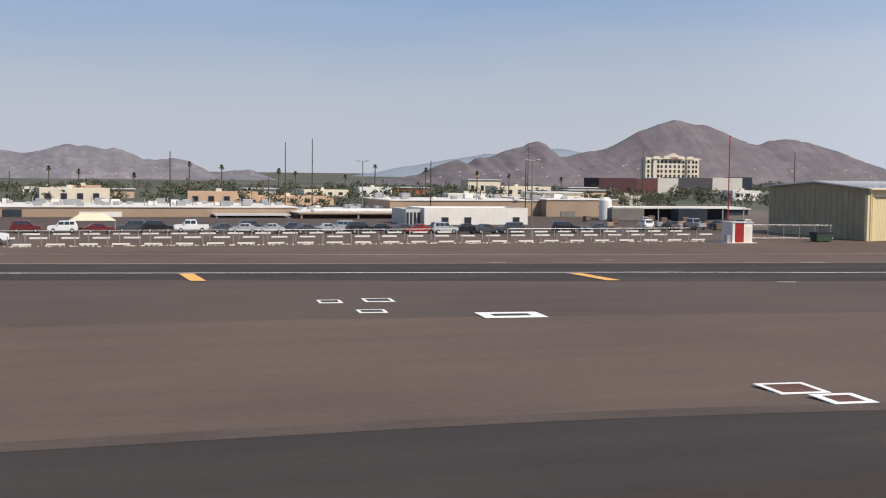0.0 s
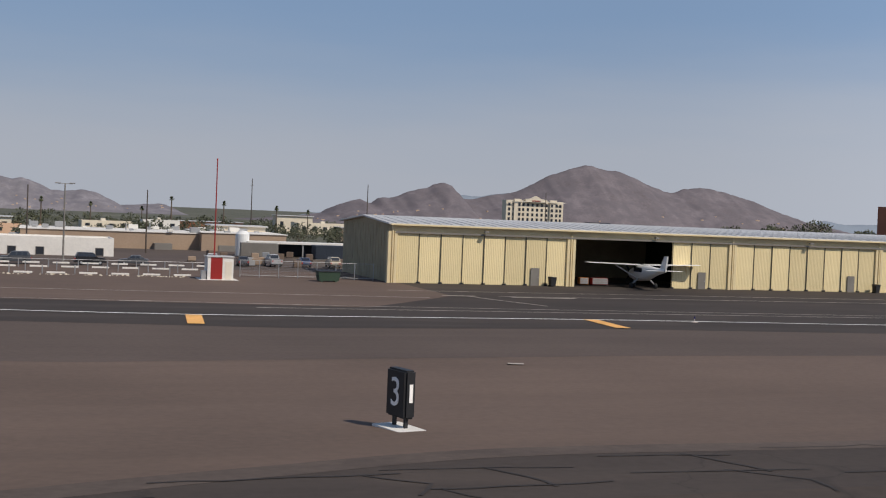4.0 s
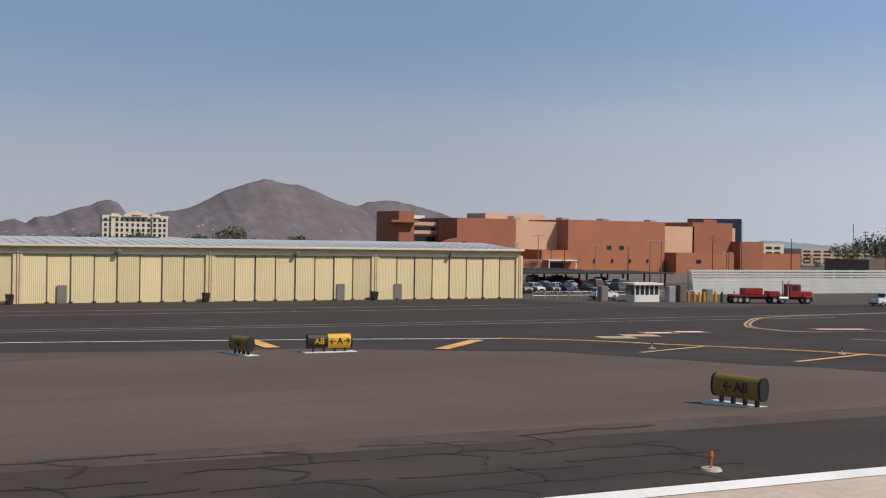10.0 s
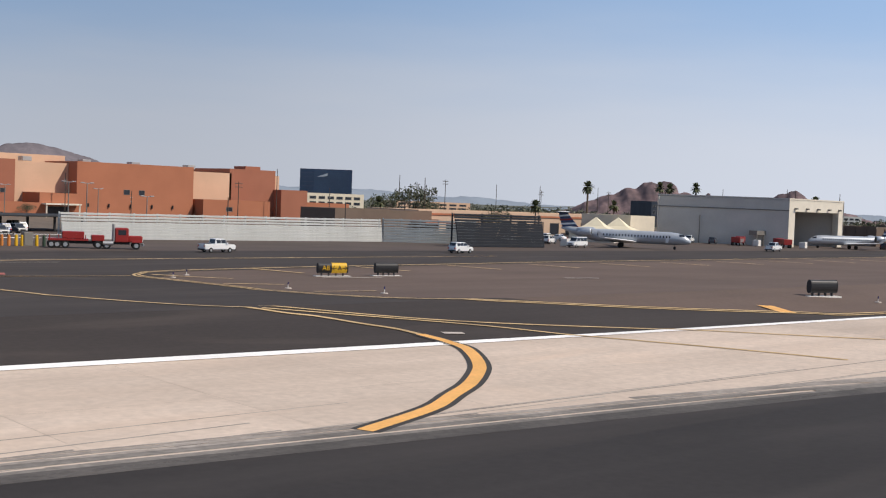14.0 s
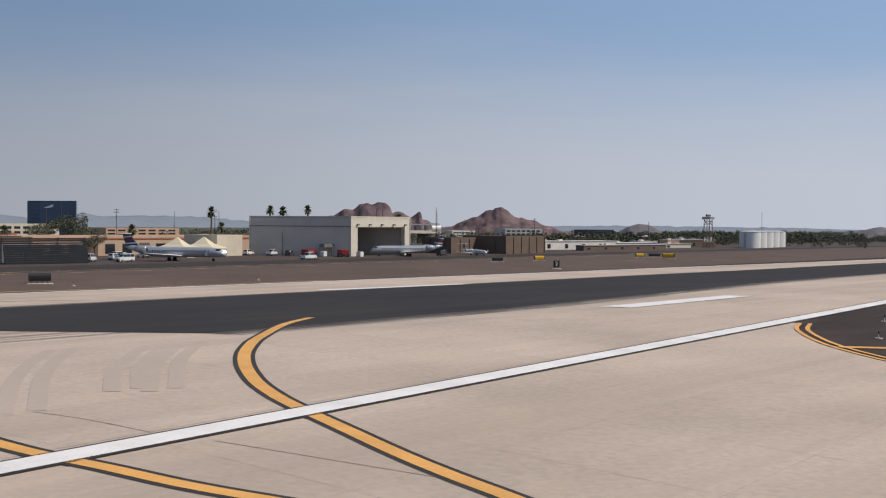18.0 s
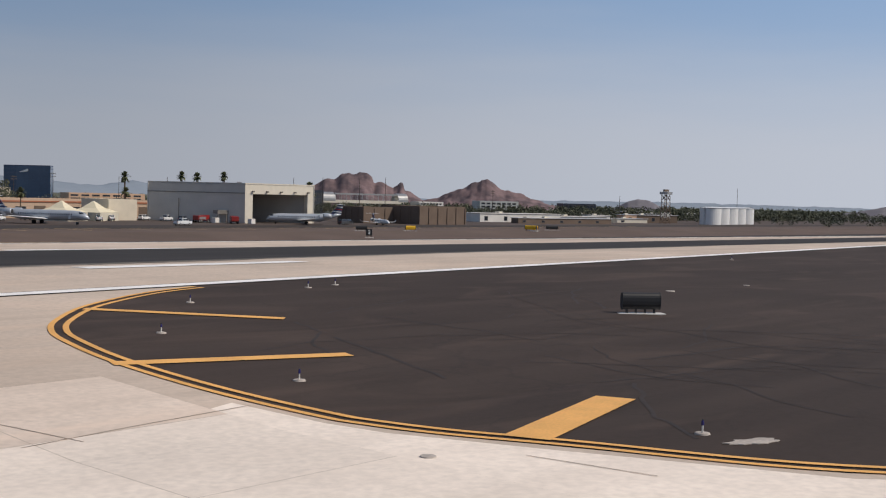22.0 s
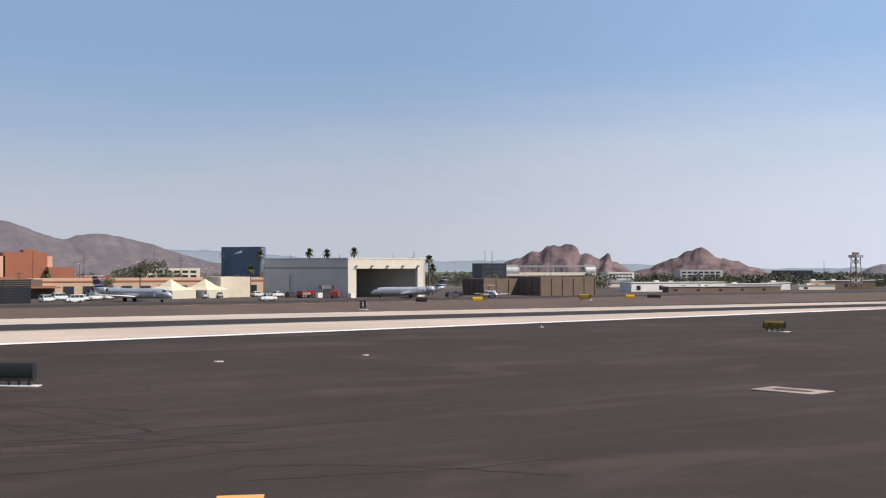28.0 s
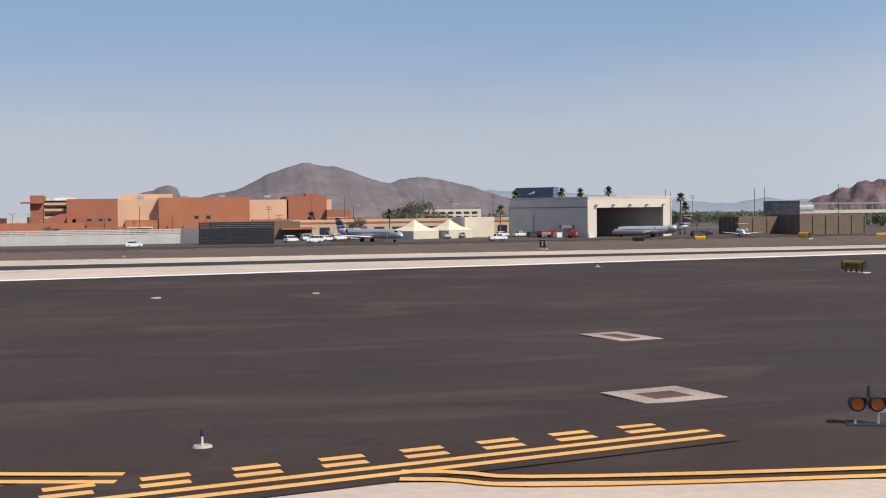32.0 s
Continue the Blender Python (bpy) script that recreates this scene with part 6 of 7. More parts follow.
for k, (kd, pt, x, y, h) in enumerate((("suv", "white", 96, 149, 80), ("sedan", "charcoal", 100, 148.5, 85), ("pickup", "silver", 104.2, 149, 95), ("sedan", "blue", 108.6, 149.4, 90), ("suv", "tan", 112.6, 148.8, 88))):
    car(kd, pt, x, y, h, pt + " " + {"suv": "utility vehicle", "pickup": "pickup truck", "sedan": "saloon car"}[kd] + " parked in the storage yard", 0.8, "yard vehicles")
# vehicles on the apron
car("pickup", "white", 289.8, 90.6, 3, "white pickup truck driving on the apron", 0.86, "apron vehicles")
car("suv", "white", 330.6, 87.6, 4, "white sport utility vehicle on the apron", 0.86, "apron vehicles")
car("van", "white", 376.4, 104.6, 186, "white crew van beside the regional jet", 0.85, "apron vehicles")
car("van", "white", 371.0, 110.6, 40, "white service van near the blast fence", 0.82, "apron vehicles")
car("suv", "white", 258.6, 113.2, 0, "white off-road vehicle at the gate booth", 0.85, "apron vehicles")
car("pickup", "white", 423.0, 92.0, 10, "white pickup truck crossing the apron", 0.9, "apron vehicles")
for k, (kd, pt, x, y, h) in enumerate((("suv", "white", 411, 127, 60), ("pickup", "white", 418, 125, 70), ("suv", "silver", 422.6, 127, 80), ("sedan", "white", 400, 131, 90), ("suv", "white", 436.2, 131.6, 20), ("suv", "charcoal", 442.0, 120.4, 30), ("sedan", "white", 433.0, 137.6, 25), ("pickup", "white", 439.6, 125.4, 25), ("suv", "white", 427, 139.5, 30), ("sedan", "silver", 430.4, 141.6, 25), ("pickup", "white", 421.5, 131.5, 20), ("sedan", "silver", 394, 134, 90), ("sedan", "charcoal", 415.4, 131, 30), ("suv", "charcoal", 483.5, 99, 10), ("suv", "black", 487, 101, 20), ("suv", "white", 382, 117, 20), ("van", "white", 385.5, 121, 30), ("van", "white", 377.5, 124, 20), ("suv", "white", 390.5, 126, 40), ("pickup", "white", 447, 128.6, 25), ("suv", "silver", 404.5, 129, 70))):
    car(kd, pt, x, y, h, pt + " " + {"suv": "utility vehicle", "pickup": "pickup truck", "sedan": "saloon car", "van": "crew van"}[kd] + " parked by the maintenance hangar", 0.85, "hangar vehicles")


def fire_truck(x, y, heading):
    t = thing("fire_truck", pose(x, y, gz(y) + 0.02, 0, 0, heading), "red airport service truck parked outside the hangar", "truck", "service trucks")
    part("cab", bevel(boxes((1.3, 2.7, -1.0, 1.0, 0.5, 2.1)), 0.08), RED_GLOSS, t)
    part("tank_body", bevel(boxes((-2.7, 1.2, -1.05, 1.05, 0.7, 2.0)), 0.08), RED_GLOSS, t)
    part("windscreen", boxes((2.69, 2.73, -0.85, 0.85, 1.3, 1.95)), GLASS, t)
    part("locker", boxes((-2.3, 0.8, -1.08, -1.05, 0.9, 1.6)), STEEL, t)
    part("bumper", boxes((2.7, 2.9, -1.0, 1.0, 0.45, 0.7)), PLASTIC, t)
    for wx in (1.9, -1.2, -2.1):
        for sg in (-1, 1):
            put_wheel(t, wx, sg * 0.9, 0.5, BIG_WHEEL)


fire_truck(444.2, 114.8, 20), fire_truck(449.4, 106.4, 60)


def lorry(x, y, heading):
    t = thing("lorry", pose(x, y, gz(y) + 0.02, 0, 0, heading), "red bonneted tractor unit with a red flatbed trailer", "truck")
    part("bonnet", bevel(boxes((3.6, 5.4, -0.85, 0.85, 0.9, 1.75)), 0.12), RED_GLOSS, t)
    part("cab", bevel(boxes((1.9, 3.6, -1.05, 1.05, 0.9, 2.75)), 0.1), RED_GLOSS, t)
    part("windscreen", boxes((3.58, 3.63, -0.9, 0.9, 1.85, 2.55)), GLASS, t)
    for sg in (-1, 1):
        part("side_window", boxes((2.3, 3.3, sg * 1.05 - 0.02, sg * 1.05 + 0.02, 1.85, 2.5)), GLASS, t)
        part("exhaust_stack", rod(bmesh.new(), (1.75, sg * 0.95, 0.9), (1.75, sg * 0.95, 3.2), 0.09, n=8), STEEL, t)
        part("headlight", boxes((5.35, 5.45, sg * 0.7 - 0.15, sg * 0.7 + 0.15, 1.05, 1.3)), LAMP_CLEAR, t)
        part("fender", bevel(boxes((4.0, 5.3, sg * 1.0 - 0.18, sg * 1.0 + 0.18, 0.85, 1.15)), 0.06), RED_GLOSS, t)
    part("bumper", bevel(boxes((5.4, 5.6, -1.0, 1.0, 0.45, 0.8)), 0.04), STEEL, t)
    part("grille", boxes((5.38, 5.42, -0.5, 0.5, 0.95, 1.65)), STEEL, t)
    part("chassis", boxes((-6.2, 3.8, -0.45, 0.45, 0.6, 0.95)), PLASTIC, t)
    part("fuel_tank", rod(bmesh.new(), (0.4, -0.95, 0.75), (1.7, -0.95, 0.75), 0.3, n=12), STEEL, t)
    part("flatbed", boxes((-6.3, -1.4, -1.1, 1.1, 1.0, 1.25)), RED_GLOSS, t)
    part("load", bevel(boxes((-4.6, -1.9, -0.9, 0.9, 1.25, 2.15)), 0.06), RED_GLOSS, t, "red steel tool box load")
    part("rear_deck", bevel(boxes((-1.0, 0.6, -0.9, 0.9, 0.98, 1.75)), 0.06), RED_GLOSS, t)
    for k in range(5):
        part("stake", boxes((-6.2 + k * 1.1, -6.1 + k * 1.1, -1.15, -1.08, 1.25, 1.75)), RED_GLOSS, t)
    for wx in (4.6, 0.9, -0.2, -4.2, -5.2, -5.9 + 0.0):
        for sg in (-1, 1):
            put_wheel(t, wx, sg * 0.92, 0.5, BIG_WHEEL)


lorry(277.6, 99.4, -22)


# ---- aircraft ----
def wing_bm(root, tip, c0, c1, th=0.14, sweep_up=0.0):
    bm = bmesh.new()
    rr = []
    for p, c in ((root, c0), (tip, c1)):
        rr.append([(p[0] + c * u, p[1], p[2] + c * th * v) for u, v in ((0.5, 0), (0.3, 0.38), (-0.1, 0.36), (-0.5, 0.0), (-0.1, -0.2), (0.3, -0.28))])
    return loft(bm, rr)


def jet(x, y, z, heading, L, paint, label, girth=1.0):
    """A rear-engined regional jet, nose towards +x."""
    t = thing("regional_jet", pose(x, y, z, 0, 0, heading) @ Matrix.Diagonal((1, girth, girth, 1)), label, "airplane", "regional jets")
    k = L / 36.0
    R = 1.35 * k
    zc = 2.35 * k
    st = [(-18, 0.15, 1.0), (-15.5, 0.5, 0.75), (-12, 0.82, 0.35), (-8, 1, 0.05), (12, 1, 0), (14.5, 0.93, -0.05), (16.3, 0.72, -0.2), (17.5, 0.42, -0.38), (18, 0.08, -0.5)]
    rings = [ring((a * k, 0, zc + c * R), R * b, "x", 20) for a, b, c in st]
    part("fuselage", loft(bmesh.new(), rings), paint, t, smooth=True)
    for sg in (-1, 1):
        part("wing", wing_bm((0.5 * k, sg * R * 0.8, zc - R * 0.75), (-4.5 * k, sg * 11.6 * k, zc - R * 0.1), 6.2 * k, 1.6 * k), PLANE_WHITE, t)
        part("winglet", wing_bm((-4.5 * k, sg * 11.6 * k, zc - R * 0.1), (-5.6 * k, sg * 12.0 * k, zc + 1.2 * k), 1.6 * k, 0.7 * k, 0.08), PLANE_WHITE, t)
        e = part("engine", loft(bmesh.new(), [ring((c * k, sg * 2.5 * k, zc + 0.75 * k), r_ * k, "x", 16) for c, r_ in ((-9.0, 0.78), (-9.5, 0.92), (-11.5, 0.95), (-13.2, 0.6))]), paint, t, smooth=True)
        part("intake", loft(bmesh.new(), [ring((-8.97 * k, sg * 2.5 * k, zc + 0.75 * k), 0.66 * k, "x", 16), ring((-9.02 * k, sg * 2.5 * k, zc + 0.75 * k), 0.66 * k, "x", 16)]), PLASTIC, e)
        part("pylon", boxes((-12.5 * k, -9.8 * k, min(sg * 1.1, sg * 2.0) * k, max(sg * 1.1, sg * 2.0) * k, zc + 0.65 * k, zc + 0.9 * k)), paint, t)
        part("tailplane", wing_bm((-17.2 * k, 0, zc + 4.75 * k), (-18.6 * k, sg * 4.3 * k, zc + 4.8 * k), 3.0 * k, 1.4 * k, 0.1), PLANE_WHITE, t)
    bm = bmesh.new()
    fin = [(-12.6, 1.0), (-16.6, 4.75), (-19.0, 4.85), (-17.6, 1.0)]
    loft(bm, [[(a * k, -0.14 * k, zc + b * k) for a, b in fin], [(a * k, 0.14 * k, zc + b * k) for a, b in fin]])
    f = part("fin", bm, NAVY, t, "tail fin with navy, red and white bands")
    for i in range(4):
        z0, z1 = 1.35 + i * 0.85, 1.7 + i * 0.85
        bm = bmesh.new()
        q = [(-12.6 - (z0 - 1) * 1.07, z0), (-12.6 - (z1 - 1) * 1.07, z1), (-17.75 - (z1 - 1) * 0.36, z1 - 0.25), (-17.75 - (z0 - 1) * 0.36, z0 - 0.25)]
        loft(bm, [[(a * k, -0.16 * k, zc + b * k) for a, b in q], [(a * k, 0.16 * k, zc + b * k) for a, b in q]])
        part("band", bm, (RED_GLOSS, PLANE_WHITE)[i % 2], f)
    wm = finish("cabin_window", boxes((-0.16 * k, 0.16 * k, -0.02, 0.02, -0.22 * k, 0.22 * k)), GLASS)
    for sg in (-1, 1):
        for i in range(24):
            a = -7.5 + i * 0.86
            share("cabin_window", wm, t, Matrix.Translation((a * k, sg * R * 0.985, zc + 0.3 * k)))
        part("cockpit_window", loft(bmesh.new(), [[(14.9 * k, sg * R * 0.75, zc + 0.45 * k), (16.2 * k, sg * R * 0.45, zc + 0.4 * k), (16.0 * k, sg * R * 0.3, zc + 0.78 * k), (14.8 * k, sg * R * 0.55, zc + 0.95 * k)], [(14.9 * k, sg * R * 0.82, zc + 0.47 * k), (16.3 * k, sg * R * 0.5, zc + 0.42 * k), (16.1 * k, sg * R * 0.35, zc + 0.84 * k), (14.8 * k, sg * R * 0.62, zc + 1.0 * k)]]), GLASS, t)
        bm = bmesh.new()
        rod(bm, (-1.2 * k, sg * 2.0 * k, 0.5 * k), (-1.2 * k, sg * 2.0 * k, zc - R * 0.6), 0.13 * k)
        g = part("main_gear", bm, STEEL, t)
        for dy in (-0.3, 0.3):
            part("tyre", loft(bmesh.new(), [ring((-1.2 * k, (sg * 2.0 + dy - 0.13) * k, 0.55 * k), 0.55 * k, "y", 14), ring((-1.2 * k, (sg * 2.0 + dy + 0.13) * k, 0.55 * k), 0.55 * k, "y", 14)]), TYRE, g)
    g = part("nose_gear", rod(bmesh.new(), (13.6 * k, 0, 0.35 * k), (13.4 * k, 0, zc - R * 0.7), 0.1 * k), STEEL, t)
    for dy in (-0.2, 0.2):
        part("tyre", loft(bmesh.new(), [ring((13.6 * k, (dy - 0.09) * k, 0.36 * k), 0.36 * k, "y", 12), ring((13.6 * k, (dy + 0.09) * k, 0.36 * k), 0.36 * k, "y", 12)]), TYRE, g)
    part("door", boxes((11.2 * k, 12.0 * k, -R * 1.0, -R * 0.97, zc - 0.9 * k, zc + 0.7 * k)), PLANE_WHITE, t)
    return t


jet(391.2, 105.2, gz(105) + 0.02, -57, 25.5, PLANE_SILVER, "silver regional jet with a navy striped tail on the apron", 1.3)
jet(470.0, 101.0, gz(101) + 0.02, 146, 21.5, PLANE_SILVER, "silver regional jet standing half inside the hangar", 1.4)


def light_plane(x, y, z, heading, s, label, high=True):
    t = thing("light_aircraft", pose(x, y, z, 0, 0, heading), label, "airplane", "light aircraft")
    fus = [(-4.2, 0.12, 0.45), (-2.5, 0.32, 0.3), (-0.8, 0.6, 0.1), (1.0, 0.64, 0), (2.0, 0.5, -0.1), (2.7, 0.36, -0.12), (2.95, 0.1, -0.12)]
    part("fuselage", loft(bmesh.new(), [ring((a * s, 0, (1.35 + c) * s), b * s, "x", 14, b * s * 1.15) for a, b, c in fus]), PLANE_WHITE, t, smooth=True)
    wz = 2.1 if high else 1.0
    for sg in (-1, 1):
        part("wing", wing_bm((0.5 * s, sg * 0.3 * s, wz * s), (0.3 * s, sg * 5.5 * s, (wz + 0.12) * s), 1.6 * s, 1.1 * s, 0.13), PLANE_WHITE, t)
        part("tailplane", wing_bm((-3.9 * s, 0, 1.8 * s), (-4.0 * s, sg * 1.7 * s, 1.8 * s), 1.0 * s, 0.7 * s, 0.1), PLANE_WHITE, t)
        if high:
            part("strut", rod(bmesh.new(), (0.5 * s, sg * 0.55 * s, 0.95 * s), (0.5 * s, sg * 2.6 * s, 2.05 * s), 0.05 * s), PLANE_WHITE, t)
        g = part("main_gear", rod(bmesh.new(), (0.1 * s, sg * 0.5 * s, 0.9 * s), (0.1 * s, sg * 1.2 * s, 0.3 * s), 0.06 * s), STEEL, t)
        part("tyre", loft(bmesh.new(), [ring((0.1 * s, (sg * 1.2 - 0.1) * s, 0.25 * s), 0.25 * s, "y", 12), ring((0.1 * s, (sg * 1.2 + 0.1) * s, 0.25 * s), 0.25 * s, "y", 12)]), TYRE, g)
        part("side_window", boxes((-0.8 * s, 0.9 * s, sg * 0.62 * s - 0.03, sg * 0.62 * s + 0.03, 1.5 * s, 1.85 * s)), GLASS, t)
    part("fin", loft(bmesh.new(), [[(a * s, -0.06 * s, b * s) for a, b in ((-3.2, 1.8), (-4.1, 3.1), (-4.7, 3.1), (-4.4, 1.7))], [(a * s, 0.06 * s, b * s) for a, b in ((-3.2, 1.8), (-4.1, 3.1), (-4.7, 3.1), (-4.4, 1.7))]]), PLANE_WHITE, t)
    g = part("nose_gear", rod(bmesh.new(), (2.0 * s, 0, 1.0 * s), (2.1 * s, 0, 0.25 * s), 0.06 * s), STEEL, t)
    part("tyre", loft(bmesh.new(), [ring((2.1 * s, -0.09 * s, 0.22 * s), 0.22 * s, "y", 12), ring((2.1 * s, 0.09 * s, 0.22 * s), 0.22 * s, "y", 12)]), TYRE, g)
    for i in range(3):
        a = 1.57 + i * 2.09
        part("propeller_blade", boxes((2.98 * s, 3.02 * s, -0.07 * s, 0.07 * s, 0, 0.85 * s)), PLASTIC, t).matrix_basis = Matrix.Translation((0, 0, 1.23 * s)) @ Matrix.Rotation(a, 4, "X")
    part("windscreen", boxes((0.95 * s, 1.25 * s, -0.5 * s, 0.5 * s, 1.55 * s, 1.95 * s)), GLASS, t)
    return t


light_plane(144.2, 117.4, -0.37, 86, 1.36, "white high-wing light aircraft nosed into the open hangar bay")
jet(496.0, 96.5, gz(97) + 0.02, -116, 17.0, PLANE_WHITE, "white rear-engined business jet parked on the apron")


# ---- airfield signs and lights ----
def text(body, size, parent, m, material):
    cu = bpy.data.curves.new("lettering", "FONT")
    cu.body, cu.size, cu.align_x, cu.align_y, cu.extrude = body, size, "CENTER", "CENTER", 0.01
    cu.materials.append(material)
    ob = new("lettering", cu)
    ob.parent = parent
    ob.matrix_basis = m
    return ob


def guide_sign(x, y, heading, w, h, panels, label):
    """A box-shaped taxiway sign on short legs; panels are (text, black or yellow) from left to right."""
    t = thing("taxiway_sign", pose(x, y, gz(y) + 0.03, 0, 0, heading), label, "sign", "airfield signs")

    def drum(u0, u1, k):
        """A slice of the barrel-shaped housing, k times as deep."""
        prof = [(0.30 * k * math.cos(a), 0.28 + h / 2 + (h / 2) * k * math.copysign(abs(math.sin(a)) ** 0.75, math.sin(a))) for a in [math.pi * i / 10 for i in range(20)]]
        return loft(bmesh.new(), [[(u0, y_, z_) for y_, z_ in prof], [(u1, y_, z_) for y_, z_ in prof]])

    part("housing", drum(-w / 2, w / 2, 1.0), SIGN_BLACK, t)
    for u in (-w / 2 - 0.05, w / 2):
        part("end_cap", drum(u, u + 0.05, 1.05), PLASTIC, t)
    share_of = [2 + len(q[0]) for q in panels]
    for i, (body, col) in enumerate(panels):
        u0 = -w / 2 + 0.06 + (w - 0.12) * sum(share_of[:i]) / sum(share_of)
        u1 = u0 + (w - 0.12) * share_of[i] / sum(share_of)
        p = part("panel", drum(u0, u1 - 0.02, 1.02), {"y": SIGN_YELLOW, "o": SIGN_YELLOW_SHADED}.get(col, SIGN_BLACK), t, "yellow sign panel" if col in "yo" else "black sign panel")
        if body:
            text(body, h * 0.66, p, pose((u0 + u1) / 2, -0.335, 0.28 + h * 0.5, 90, 0, 0), SIGN_BLACK if col in "yo" else SIGN_YELLOW)
    for k in range(4):
        u = -w / 2 + w * (k + 0.5) / 4
        part("leg", boxes((u - 0.05, u + 0.05, -0.1, 0.1, 0.02, 0.36)), PLASTIC, t)
    part("base_slab", boxes((-w / 2 - 0.35, w / 2 + 0.35, -0.45, 0.45, -0.1, 0.03)), WHITE_WALL, t)
    return t


guide_sign(189.9, 53.2, -3, 3.2, 0.98, [("A8", "k"), ("\u2190A\u2192", "y")], "black and yellow taxiway sign reading A8 and A arrows")
guide_sign(183.6, 53.6, -76, 2.1, 0.95, [("A8", "o")], "taxiway sign in shade-darkened yellow seen obliquely on the infield")
guide_sign(191.1, 13.5, -80, 2.4, 0.95, [("\u2190A8", "o")], "taxiway direction sign in shade-darkened yellow reading A8 with an arrow")
guide_sign(276.6, 47.8, -14, 3.0, 1.0, [("A8", "k"), ("\u2190A\u2192", "y")], "black and yellow taxiway sign reading A8 and A arrows")
guide_sign(282.5, 46.8, -14, 2.35, 1.0, [], "black back of a taxiway sign on the infield")
guide_sign(297.2, 7.5, -20, 2.65, 1.08, [], "black back of a taxiway sign beside the runway")
guide_sign(318.3, -121.3, -36, 2.6, 1.15, [], "black barrel-shaped back of a taxiway sign on the island")
guide_sign(400.0, -106.6, -70, 2.4, 0.82, [("B11\u2197", "o")], "taxiway sign in shade-darkened yellow reading B11 beside the runway")
guide_sign(443.0, 46.0, -30, 2.6, 0.95, [], "dark back of a distant taxiway sign")
guide_sign(457.5, 44.0, -30, 2.6, 0.95, [("", "y")], "distant yellow taxiway sign")
guide_sign(464.5, 11.0, -72, 2.8, 0.95, [("", "y")], "distant dull yellow taxiway sign")
guide_sign(504.0, 43.0, -36, 2.4, 0.9, [("", "y")], "distant yellow taxiway sign beyond the runway")
guide_sign(512.0, 43.0, -36, 3.4, 0.9, [], "distant black taxiway sign back")


def distance_sign(x, y, heading, w, h, digit, label):
    t = thing("distance_sign", pose(x, y, gz(y) + 0.03, 0, 0, heading), label, "sign", "airfield signs")
    part("housing", bevel(boxes((-w / 2, w / 2, -0.2, 0.2, 0.35, 0.35 + h)), 0.06, 2), SIGN_BLACK, t)
    p = part("panel", boxes((-w / 2 + 0.06, w / 2 - 0.06, -0.225, -0.195, 0.41, 0.29 + h)), SIGN_BLACK, t)
    text(digit, h * 0.85, p, pose(0, -0.23, 0.35 + h / 2, 90, 0, 0), WHITE_PAINT)
    for u in (-0.3, 0.3):
        part("leg", boxes((u * w - 0.05, u * w + 0.05, -0.06, 0.06, 0, 0.36)), PLASTIC, t)
    part("base_slab", boxes((-w / 2 - 0.2, w / 2 + 0.35, -0.6, 0.45, -0.1, 0.03)), WHITE_WALL, t)
    part("end_cap", boxes((w / 2 - 0.01, w / 2 + 0.02, -0.05, 0.08, 0.9, 1.5)), WHITE_PAINT, t)


distance_sign(84.5, 24.6, -76, 1.2, 1.6, "3", "black runway distance sign with a white figure 3")
distance_sign(405.0, 1.5, -40, 1.2, 1.25, "2", "black runway distance sign with a white figure 2")


def edge_light(x, y, lens, label, s=1.0):
    t = thing("edge_light", pose(x, y, gz(y) + 0.035), label, "airfield light", "edge lights")
    part("base_plate", loft(bmesh.new(), [ring((0, 0, -0.05), 0.5 * s, "z", 16), ring((0, 0, 0.05), 0.42 * s, "z", 16)]), DULL_WHITE, t, "pale concrete base")
    part("stake", rod(bmesh.new(), (0, 0, 0.03), (0, 0, 0.5 * s), 0.05 * s, n=8), ORANGE if lens is not BLUE_LENS else WHITE_WALL, t)
    part("lens", loft(bmesh.new(), [ring((0, 0, 0.5 * s), 0.07 * s, "z", 10), ring((0, 0, 0.54 * s), 0.09 * s, "z", 10), ring((0, 0, 0.72 * s), 0.08 * s, "z", 10), ring((0, 0, 0.82 * s), 0.05 * s, "z", 10)]), lens, t)
    part("cap", rod(bmesh.new(), (0, 0, 0.8 * s), (0, 0, 0.85 * s), 0.06 * s, n=8), PLASTIC, t)


for x, y in ((286.3, -146.1), (282.4, -129.1), (293.9, -103.9), (284.9, -114.7), (307.3, -99.3), (310.7, -98.4), (296.4, -158.8), (335.7, -175.1), (379.4, -92.2), (219.8, 13.5), (220.9, 7.5), (260.6, 50.0), (263.4, 52.5), (261.2, 33), (222.2, 36.4), (262, 22), (300, 4), (330, 2.5), (213.4, 46.7), (124.5, 72.6)):
    edge_light(x, y, BLUE_LENS, "blue taxiway edge light on a pale base", 0.6)
edge_light(46.1, 9.4, LAMP_CLEAR, "clear runway edge light on a pale base", 0.6)
edge_light(182.0, 5.0, ORANGE, "yellow runway edge light on a pale base", 0.75)
for x, y, r in ((215.5, 3.4, 0.7), (153.2, 10.4, 0.5), (347.3, -112.7, 0.45), (334.8, -112.8, 0.6), (276.6, -142.5, 0.4)):
    solo("inset_light", loft(bmesh.new(), [ring((0, 0, -0.05), r * 0.7, "z", 20), ring((0, 0, 0.03), r * 0.62, "z", 20)]), DULL_WHITE, pose(x, y, gz(y) + 0.05), "round pale inset light base in the pavement", "airfield light", "inset lights", smooth=False)
